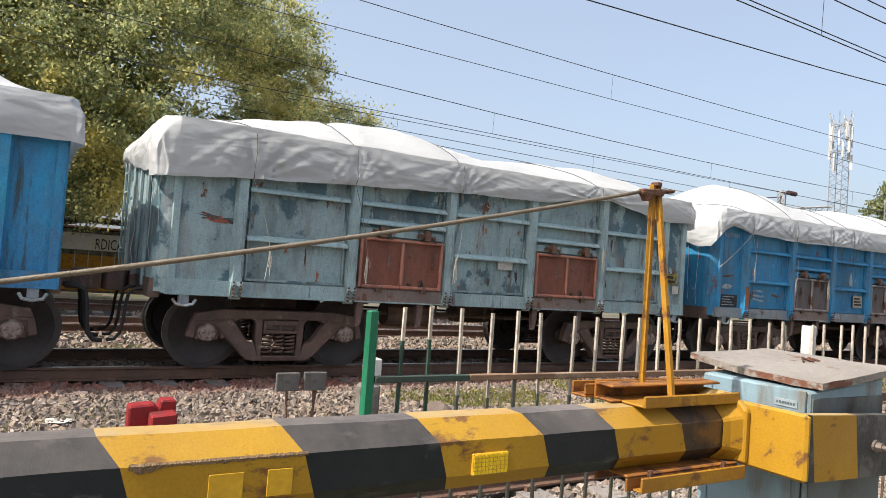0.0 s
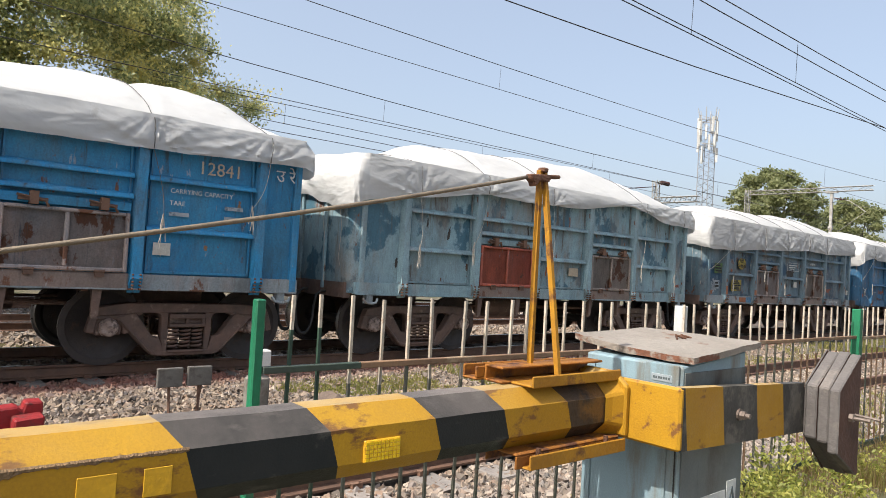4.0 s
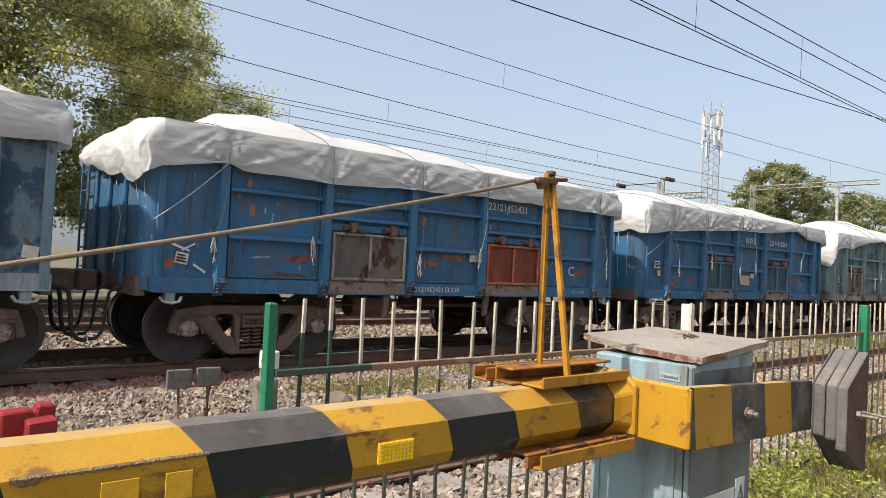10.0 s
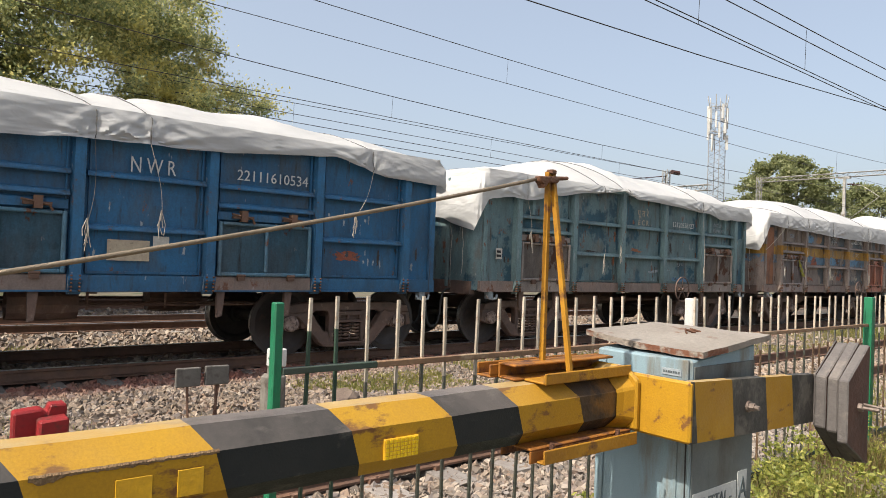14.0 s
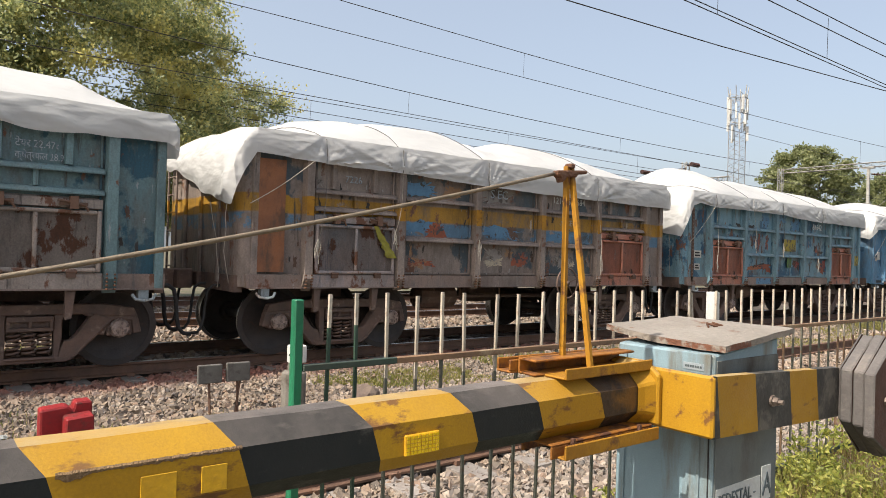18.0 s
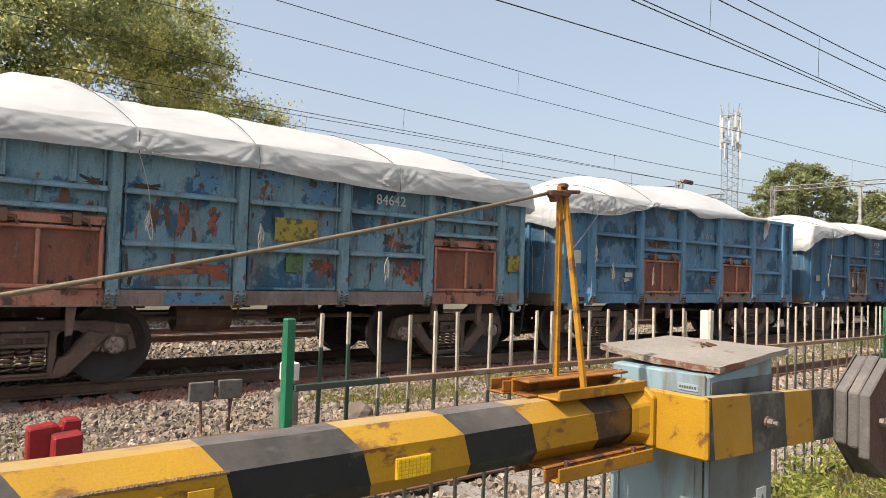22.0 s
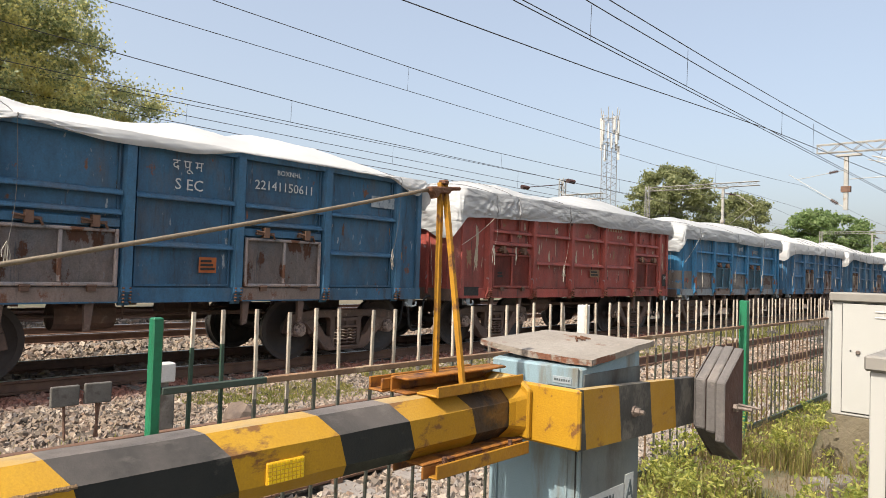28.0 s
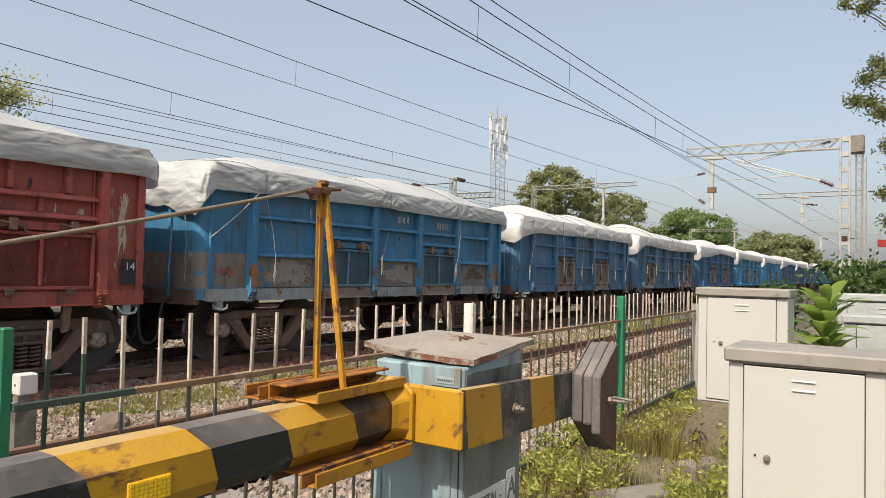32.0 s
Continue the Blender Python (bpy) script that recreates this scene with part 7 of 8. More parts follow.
BARS = [bar_mesh(M_BARDK, M_BAR, 1.03), bar_mesh(M_BARDK, M_BAR, 1.1), bar_mesh(M_FRAIL, M_BAR, 1.0), bar_mesh(M_GRNDK, M_BAR, 1.26)]
rng = random.Random(5)
for i in range(70):
    x = 1.283 + 0.15 * i
    if abs(x - 7.12) < 0.05 or abs(x - 10.32) < 0.05:
        continue
    o = hung("bar", BARS[3] if i in (0, 1) else BARS[rng.randrange(3)], fence)
    o.matrix_basis = pose(x + rng.uniform(-0.008, 0.008), 2.412, fence_z(x) + rng.uniform(-0.012, 0.008), rng.uniform(-0.6, 0.6), rng.uniform(-0.8, 0.8) if i != 18 else -6, 0)


def fence_post(x, y, half, z1, material, label):
    boxed("post", material, fence, x - half, x + half, y - half, y + half, -0.25, z1, 0.005, label)


fence_post(1.165, 2.41, 0.0195, 1.378, M_GREEN, "green square fence post")
fence_post(7.12, 2.40, 0.037, 1.372, M_GREEN, "green square fence post")
fence_post(10.32, 2.40, 0.045, 1.20, M_GALV, "grey square fence post")
fence_post(4.185, 2.47, 0.032, 1.372, M_PLASTIC, "white painted stub post")
for x0, x1, z0, z1, material, lab in ((1.186, 1.62, 1.100, 1.126, M_FRAILG, "dark green rail"), (1.6205, 7.08, 1.100, 1.126, M_FRAIL, "rusty upper rail"), (7.16, 10.27, 1.088, 1.114, M_FRAIL, "rusty upper rail"), (1.192, 7.07, 0.07, 0.115, M_FRAILG, "dark lower rail"), (7.168, 10.27, 0.06, 0.11, M_FRAILG, "dark lower rail"), (10.37, 11.9, 1.06, 1.1, M_FRAIL, "rusty upper rail")):
    bm = bmesh.new()
    box(bm, x0, x1, 2.385, 2.401, z0, z1)
    box(bm, x0, x1, 2.401, 2.412, z1 - 0.006, z1)
    softened(bm, 0.003)
    part("rail", bm, material, fence, lab)
post = empty("trackside_post", pose(3.21, 6.68, 0), "white box on a short rough concrete post by the track", "marker post")
boxed("white_box", M_PLASTIC, post, -0.055, 0.115, -0.09, 0.05, 0.375, 0.565, 0.012)
boxed("keyhole", M_DARK, post, -0.059, -0.0545, -0.03, -0.012, 0.455, 0.475, 0)
boxed("concrete_foot", M_CONC, post, -0.11, 0.12, -0.10, 0.07, -0.45, 0.30, 0.03)
boxed("stem", M_CONC, post, -0.05, 0.06, -0.06, 0.03, 0.28, 0.376, 0.005)

# ---- equipment cabinets ----
def apparatus_case(x, y0, y1, z0, z1, deep, white, label, door=True):
    c = empty("equipment_cabinet", pose(0, 0, 0), label, "cabinet", "trackside cabinets")
    boxed("body", white, c, x, x + deep, y0, y1, z0, z1 - 0.075, 0.006)
    bm = bmesh.new()
    prism(bm, [(y0 - 0.02, z1 - 0.074), (y1 + 0.02, z1 - 0.074), (y1 + 0.02, z1), (y0 - 0.02, z1)], "x", x - 0.03, x + deep + 0.03)
    softened(bm, 0.01)
    part("lid", bm, M_CABGREY if white is M_WHITE else white, c, "grey overhanging lid")
    if door:
        w = y1 - y0
        d = boxed("door", white, c, x - 0.012, x - 0.001, y0 + 0.125 * w, y1 - 0.11 * w, z0 + 0.03, z1 - 0.09, 0.003)
        boxed("door_gap", M_DARK, c, x - 0.0045, x - 0.0005, y0 + 0.118 * w, y1 - 0.103 * w, z0 + 0.024, z1 - 0.083, 0)
        for k in range(2):
            bm = bmesh.new()
            ya, yb, zz = y0 + 0.42 * w, y0 + 0.57 * w, z1 - 0.145 - 0.047 * k
            prism(bm, [(x - 0.012, zz), (x - 0.02, zz - 0.003), (x - 0.012, zz + 0.006)], "y", ya, yb)
            part("louvre", bm, white, d)
            boxed("louvre_slot", M_DARK, d, x - 0.016, x - 0.0125, ya, yb, zz - 0.004, zz - 0.001, 0)
        yl, zl = y1 - 0.27 * w, z0 + 0.52 * (z1 - z0)
        bm = bmesh.new()
        lathe(bm, [(0.012, x - 0.03), (0.016, x - 0.028), (0.017, x - 0.012)], "x", (0, yl, zl), 14)
        part("lock", bm, M_RUSTBOLT, d, "round steel lock")
        bm = bmesh.new()
        lathe(bm, [(0.006, x - 0.018), (0.006, x - 0.012)], "x", (0, yl + 0.055, zl + 0.008), 8)
        part("keyhole", bm, M_DARK, d)
    return c


apparatus_case(3.9, 0.02, 0.711, 0.10, 1.236, 0.42, M_WHITE, "white steel trackside equipment cabinet with a grey lid")
apparatus_case(6.45, 0.742, 1.464, 0.50, 1.502, 0.42, M_WHITE, "white steel equipment cabinet on a stone plinth")
apparatus_case(8.5, -0.35, 0.52, 0.2, 1.45, 0.5, M_CABSHADE, "equipment cabinet behind the plants, coloured grey for shade", True)
apparatus_case(7.7, -0.55, 0.41, 0.1, 1.26, 0.45, M_CABSHADE, "low equipment cabinet, coloured grey for shade", True)
bm = bmesh.new()
for i, (k, z) in enumerate(((1.25, -0.1), (1.16, 0.15), (1.07, 0.35), (1.0, 0.497))):
    ring = []
    for q in range(28):
        a = 2 * math.pi * q / 28
        ca, sa = math.cos(a), math.sin(a)
        m = 1 / max(abs(ca), abs(sa))
        w = k * (1 + 0.10 * wavy(ca * 3, sa * 3, z * 6))
        ring.append(bm.verts.new((6.66 + 0.25 * ca * min(m, 1.25) * w, 1.10 + 0.42 * sa * min(m, 1.25) * w, z + 0.03 * wavy(ca * 4, sa * 4, 9.0) * (i < 3))))
    if i:
        for q in range(28):
            bm.faces.new((last[q], last[(q + 1) % 28], ring[(q + 1) % 28], ring[q]))
    last = ring
bm.faces.new(last)
tagged(new("plinth", mesh_of("plinth", bm, M_EARTH)), "rough overgrown earth and stone plinth under a cabinet", "plinth")
for k, (x, y, sx, sy, h, rz) in enumerate(((5.2, 1.54, 0.5, 0.13, 0.10, -24), (6.05, 1.32, 0.25, 0.09, 0.10, -20), (4.4, 1.62, 0.3, 0.1, 0.06, -10))):
    bm = bmesh.new()
    prism(bm, [(-sx, -sy), (sx, -sy * 0.9), (sx * 0.95, sy), (-sx * 0.9, sy * 1.1)], "z", -0.1, h)
    softened(bm, 0.02, 2)
    o = new("stone_slab", mesh_of("stone_slab", bm, M_CONC))
    o.matrix_basis = pose(x, y, verge_height(x, y), 0, 3, rz)
    tagged(o, "broken concrete slab lying in the weeds", "slab", "slabs in the weeds")

# ---- small things along the track ----
bm = bmesh.new()
prism(bm, [(0.73, -0.35), (1.05, -0.35), (1.06, 0.425), (0.95, 0.425), (0.935, 0.37), (0.90, 0.40), (0.73, 0.385)], "y", 5.5, 5.66)
prism(bm, [(0.86, -0.35), (1.05, -0.35), (1.045, 0.36), (0.865, 0.345)], "y", 5.34, 5.499)
softened(bm, 0.012)
tagged(new("marker_block", mesh_of("marker_block", bm, M_RED)), "red painted block standing between the rails", "marker")
for x, top_z, lean in ((2.595, 0.29, 0), (2.91, 0.295, 3)):
    s = empty("trackside_marker", pose(x, 7.45, 0, 0, lean * 0.3, 0), "small blank grey concrete tablet on a rusty stake", "marker", "blank tablets")
    bm = bmesh.new()
    box(bm, -0.135, 0.135, -0.025, 0.025, 0.085, top_z)
    softened(bm, 0.012, 2)
    part("tablet", bm, M_TABLET, s)
    bm = bmesh.new()
    tube(bm, [(0.02, 0.0, -0.42), (0.0, 0.03, 0.2)], 0.014, 6)
    if lean:
        tube(bm, [(-0.03, 0.0, -0.42), (0.05, 0.03, 0.2)], 0.012, 6)
    part("stake", bm, M_RAIL, s)
for x, y, sx, sz, mat, lab in ((4.25, 6.9, 0.19, 0.22, M_BOULDER, "rough brown boulder beside the track"),):
    bm = bmesh.new()
    bmesh.ops.create_icosphere(bm, subdivisions=2, radius=1)
    for v in bm.verts:
        d = 1 + 0.22 * wavy(v.co.x * 1.4 + x, v.co.y * 1.4, v.co.z * 1.4)
        v.co = Vector((v.co.x * sx * d + x, v.co.y * sx * d + y, -0.25 + (v.co.z + 0.7) * sz * d * 0.7))
    tagged(new("boulder", mesh_of("boulder", bm, mat)), lab, "stone", "stones by the track")


def litter(x, y, material, label, seed):
    verts, faces = [], []
    n = 7
    for i in range(n):
        for j in range(n):
            a, b = (i / (n - 1) - 0.5) * 0.24, (j / (n - 1) - 0.5) * 0.16
            verts.append((x + a + 0.03 * wavy(i, j, seed), y + b, bed_height(x, y) + 0.03 + 0.05 * abs(wavy(i * 0.7, j * 0.7, seed))))
    for i in range(n - 1):
        for j in range(n - 1):
            faces.append((i * n + j, (i + 1) * n + j, (i + 1) * n + j + 1, i * n + j + 1))
    tagged(new("litter", mesh_from("litter", verts, faces, material)), label, "litter", "litter on the ballast")


litter(1.5, 10.6, M_PAPER, "crumpled pale plastic bag between the rails", 1.0)
litter(0.62, 7.5, M_CABSHADE, "dusty grey rag lying on the ballast", 2.0)
litter(0.4, 7.9, M_PAPER, "dirty white plastic scrap on the ballast", 3.0)

# ---- overhead line ----
def overhead(label, pts, r, group="overhead wires"):
    bm = bmesh.new()
    tube(bm, pts, r, 5)
    return tagged(new("overhead_wire", mesh_of("overhead_wire", bm, M_WIRE, True)), label, "wire", group)


def span(y, x0, x1, z0, z1, sag, n=14, y1=None):
    y1 = y if y1 is None else y1
    return [(x0 + (x1 - x0) * i / n, y + (y1 - y) * i / n, z0 + (z1 - z0) * i / n - sag * 4 * (i / n) * (1 - i / n)) for i in range(n + 1)]


def catenary(y, zc, zm, sag, x_mid, drops, r=0.008):
    """Contact wire and the catenary above it, which is lowest at x_mid, with droppers between."""
    overhead("dark copper contact wire above a track", span(y, -60, 220, zc, zc, 0.0, 20), r * 0.85)
    pts = []
    for k in range(-3, 5):
        a = x_mid - 30 + 60 * k
        pts += span(y, a, a + 60, zm, zm, sag, 14)[(0 if k == -3 else 1):]
    top = overhead("dark catenary wire sagging between masts", pts, r)
    for x in drops:
        d = (x - x_mid) / 30
        zz = zm - sag * (1 - d * d)
        bm = bmesh.new()
        tube(bm, [(x, y, zc), (x + 0.02, y, zz)], r * 0.5, 4)
        o = new("dropper", mesh_of("dropper", bm, M_WIRE))
        o.parent = top


catenary(10.75, 5.48, 6.75, 0.74, 10.4, (3.2, 10.4, 19.5, 28.0))
catenary(16.14, 5.575, 7.05, 0.95, 20.0, (1.0, 11.1, 20.7, 30.0), 0.011)
far_top = overhead("dark wire high above the far track", span(21.5, -60, 220, 6.3, 8.1, 0.0), 0.011)
overhead("dark catenary wire above the far track", span(21.5, -60, 220, 6.52, 5.95, 0.0), 0.011)
overhead("dark feeder wire above the far track", span(21.5, -60, 220, 6.5, 4.9, 0.0), 0.012)
overhead("dark copper contact wire above the far track", span(21.5, -60, 220, 5.8, 5.75, 0.0), 0.012)
for x in (2.0, 10.7, 20.0, 29.0):
    bm = bmesh.new()
    tube(bm, [(x, 21.5, 6.5 - 0.0057 * (x + 60)), (x + 0.02, 21.5, 6.3 + 0.0064 * (x + 60))], 0.006, 4)
    new("dropper", mesh_of("dropper", bm, M_WIRE)).parent = far_top
overhead("dark copper contact wire above the near track", span(5.36, -60, 220, 5.09, 5.2, 0.0), 0.008)
overhead("dark copper contact wire above the near track", span(5.36, -60, 220, 5.17, 5.22, 0.0), 0.008)
n2 = overhead("dark catenary wire above the near track", span(5.36, -20, 39.5, 6.4, 6.6, 0.82), 0.009)
n3 = overhead("dark catenary wire above the near track", span(5.36, -20, 39.5, 6.6, 7.0, 0.90), 0.009)
for x, z0, z1 in ((8.99, 5.12, 5.66), (12.5, 5.18, 5.89), (18.2, 5.2, 5.83), (21.0, 5.15, 6.0), (4.0, 5.12, 5.7)):
    bm = bmesh.new()
    tube(bm, [(x, 5.36, z0), (x + 0.02, 5.36, z1)], 0.0045, 4)
    o = new("dropper", mesh_of("dropper", bm, M_WIRE))
    o.parent = n2
overhead("dark contact wire swinging across to the turnout", [(-20, 9.6, 5.32), (6.6, 6.85, 5.31), (10.9, 6.42, 5.3), (17.6, 5.54, 5.3), (39, 4.0, 5.35), (70, 2.5, 5.4)], 0.0095)


def lattice(bm, a, b, w, h, n, r=0.02, up=Vector((0, 0, 1))):
    """A square lattice girder from a to b."""
    a, b = Vector(a), Vector(b)
    d = (b - a).normalized()
    s = d.cross(up).normalized()
    u = s.cross(d)
    cs = [s * (i * w / 2) + u * (j * h / 2) for i, j in ((-1, -1), (1, -1), (1, 1), (-1, 1))]
    for c in cs:
        tube(bm, [a + c, b + c], r, 4)
    for k in range(n):
        p, q = a + (b - a) * (k / n), a + (b - a) * ((k + 1) / n)
        for i in range(4):
            c0, c1 = cs[i], cs[(i + 1) % 4]
            tube(bm, [p + (c0 if k % 2 else c1), q + (c1 if k % 2 else c0)], r * 0.55, 3)


def boom_mast(x, y0, y1, zb, drops, label, back=False, top=None):
    m = empty("overhead_mast", pose(x, y0, 0), label, "mast", "overhead line masts")
    m.location = (0, 0, 0)
    bm = bmesh.new()
    up = Vector((1, 0, 0))
    lattice(bm, (x, y0, -0.5), (x, y0, (top or zb + 0.3)), 0.32, 0.32, 22, 0.04, up)
    part("mast", bm, M_GALV, m)
    bm = bmesh.new()
    lattice(bm, (x, y0 + (0.2 if y1 > y0 else -0.2), zb), (x, y1, zb), 0.3, 0.34, 16, 0.03)
    part("boom", bm, M_GALV, m)
    for yd, zl in drops:
        bm = bmesh.new()
        box(bm, x - 0.09, x + 0.09, yd - 0.10, yd + 0.10, zl, zb - 0.2)
        box(bm, x - 0.14, x + 0.14, yd - 0.45, yd + 0.45, zb - 0.3, zb - 0.2)
        box(bm, x - 0.13, x + 0.13, yd - 0.16, yd + 0.16, zl + 0.8, zl + 1.1)
        d = part("drop_arm", bm, M_GALV, m)
        bm = bmesh.new()
        tube(bm, [(x, yd, zb - 0.6), (x - 0.1, yd - 1.4, zb - 1.0), (x - 0.2, yd - 2.6, zb - 1.9)], 0.025, 5)
        tube(bm, [(x, yd, zl + 0.2), (x - 0.2, yd - 2.6, zb - 1.9)], 0.025, 5)
        part("bracket_tube", bm, M_GALV, d)
        for q in (0.15, 0.5):
            bm = bmesh.new()
            p = Vector((x - 0.05, yd - 0.35 - q, zb - 0.75 - q * 0.2))
            lathe(bm, [(0.03 if i % 2 else 0.08, 0.05 * i) for i in range(11)], "y", (p.x, p.y - 0.25, p.z), 8)
            part("insulator", bm, M_INSUL, d)
    return m


mm = empty("overhead_mast", pose(39.5, 0, 0), "pale grey battened mast with a long lattice boom over the tracks", "mast", "overhead line masts")
for y in (2.01, 2.41):
    boxed("upright", M_GALV, mm, -0.09, 0.09, y - 0.045, y + 0.045, -0.5, 8.75, 0.01)
for z in (8.6, 7.85, 7.08, 6.23, 5.27, 4.25, 3.4, 2.4, 1.4):
    boxed("batten", M_GALV, mm, -0.10, 0.10, 2.056, 2.364, z - 0.12, z + 0.12, 0.008)
boxed("clamp_box", M_INSUL, mm, -0.13, -0.101, 2.08, 2.34, 3.5, 3.75, 0.01)
bm = bmesh.new()
for z0, z1 in ((8.16, 8.30), (8.68, 8.72)):
    for dx in (-0.14, 0.14):
        tube(bm, [(dx, 2.46, z0), (dx, 9.9, z1)], 0.032, 5)
for i in range(14):
    y0, y1 = 2.46 + 0.531 * i, 2.46 + 0.531 * (i + 1)
    f0, f1 = i / 14, (i + 1) / 14
    lo, hi = (8.16 + 0.14 * f0, 8.68 + 0.04 * f1) if i % 2 else (8.68 + 0.04 * f0, 8.16 + 0.14 * f1)
    for dx in (-0.14, 0.14):
        tube(bm, [(dx, y0, lo), (dx, y1, hi)], 0.02, 4)
    tube(bm, [(-0.14, y0, 8.16 + 0.14 * f0), (0.14, y1, 8.16 + 0.14 * f1)], 0.016, 4)
tube(bm, [(0, 9.9, 8.28), (0, 9.9, 8.72)], 0.032, 5)
part("boom", bm, M_GALV, mm)
arm_m = boxed("drop_arm", M_GALV, mm, -0.09, 0.09, 8.44, 8.64, 5.28, 8.02, 0.012)
boxed("arm_plate", M_GALV, arm_m, -0.14, 0.14, 7.85, 9.0, 8.03, 8.14, 0.01)
boxed("arm_clamp", M_RAIL, arm_m, -0.13, 0.13, 8.32, 8.76, 6.2, 6.5, 0.01)


def bracket_tube(pts, r):
    bm = bmesh.new()
    tube(bm, [(0, y, z) for y, z in pts], r, 6)
    part("bracket_tube", bm, M_GALV, mm)


def insulator(y0, z0, y1, z1, r=0.11):
    bm = bmesh.new()
    a, b = Vector((0, y0, z0)), Vector((0, y1, z1))
    for i in range(9):
        p = a + (b - a) * (i / 8)
        tube(bm, [p, p + (b - a) * 0.06], r if i % 2 else r * 0.55, 8)
    tube(bm, [a, b], r * 0.45, 8)
    part("insulator", bm, M_INSUL, mm)


bracket_tube([(2.45, 8.62), (3.27, 8.46), (6.97, 7.8)], 0.03)
bracket_tube([(3.27, 8.44), (6.98, 7.68)], 0.025)
bracket_tube([(2.45, 6.16), (3.27, 6.58), (4.9, 7.12), (7.4, 7.96)], 0.034)
bracket_tube([(3.4, 6.6), (7.58, 7.79)], 0.025)
bracket_tube([(4.39, 6.92), (8.39, 6.86)], 0.022)
bracket_tube([(4.6, 6.98), (6.77, 6.77)], 0.018)
bracket_tube([(6.97, 8.15), (7.2, 7.6)], 0.02)
insulator(2.85, 8.55, 3.27, 8.46)
insulator(2.72, 6.30, 3.27, 6.58, 0.13)
bracket_tube([(8.65, 7.33), (10.85, 6.99)], 0.018)
insulator(8.9, 7.30, 9.3, 7.24, 0.09)
bracket_tube([(8.64, 5.45), (11.25, 7.28)], 0.018)
insulator(8.9, 5.62, 9.2, 5.84, 0.10)
boom_mast(39.5 + 22, 2.2, 9.7, 8.3, ((6.4, 6.0),), "distant grey lattice mast over the tracks", top=11.0)
boom_mast(39.5 + 75, 2.2, 10.5, 8.3, ((6.0, 5.8), (9.5, 5.8)), "far grey lattice mast over the tracks")
boom_mast(60, 29.4, 19.4, 9.7, ((22.4, 5.6),), "grey lattice mast and boom beyond the train")
boom_mast(120, 29.4, 17.0, 9.3, ((22.4, 5.6),), "far grey lattice mast beyond the train")
sm = boom_mast(38.7, 25.0, 22.0, 6.6, (), "single grey mast behind the train", top=7.9)
for y, z in ((24.4, 7.68), (28.1, 7.5)):
    bm = bmesh.new()
    lathe(bm, [(0.07 if i % 2 else 0.15, 0.09 * i) for i in range(9)], "x", (38.4, y, z), 8)
    tube(bm, [(38.8, y, z), (38.7, 25.0, z)], 0.03, 5)
    part("insulator", bm, M_INSUL, sm)
big = empty("mast_transformer", pose(0, 0, 0), "grey equipment tank at the head of a mast", "transformer")
boxed("tank", M_CONC, big, 43.0, 43.8, 1.52, 2.17, 8.48, 9.43, 0.04)
bm = bmesh.new()
lattice(bm, (43.4, 1.76, -0.5), (43.4, 1.76, 8.48), 0.32, 0.32, 26, 0.035, Vector((1, 0, 0)))
part("mast", bm, M_GALV, big)
# telecom tower
tower = empty("telecom_tower", pose(106.7, 59.6, 0), "tall pale lattice telecom tower with white antenna panels", "tower")
bm = bmesh.new()
lattice(bm, (0, 0, -0.5), (0, 0, 29.5), 1.9, 1.9, 40, 0.075, Vector((1, 0, 0)))
part("lattice", bm, M_TOWER, tower)
for k in range(18):
    a = 2 * math.pi * k / 18
    z = (27.8, 25.4, 27.2, 22.8, 26.4, 24.6)[k % 6]
    bm = bmesh.new()
    box(bm, -0.2, 0.2, -0.12, 0.12, z - 1.2, z + 1.2)
    o = part("antenna_panel", bm, M_PLASTIC, tower)
    o.matrix_basis = pose(1.5 * math.cos(a), 1.5 * math.sin(a), 0, 0, 0, math.degrees(a))
for k in range(6):
    a = 2 * math.pi * k / 6 + 0.3
    bm = bmesh.new()
    tube(bm, [(1.4 * math.cos(a), 1.4 * math.sin(a), 28.5), (1.7 * math.cos(a), 1.7 * math.sin(a), 30.6)], 0.07, 5)
    part("antenna_rod", bm, M_GALV, tower)
for z in (28.6, 24.5):
    bm = bmesh.new()
    tube(bm, [(1.5 * math.cos(a), 1.5 * math.sin(a), z) for a in [i * math.pi / 6 for i in range(13)]], 0.05, 4)
    for k in range(4):
        tube(bm, [(0, 0, z), (1.5 * math.cos(k * math.pi / 2), 1.5 * math.sin(k * math.pi / 2), z)], 0.04, 4)
    part("antenna_ring", bm, M_GALV, tower)


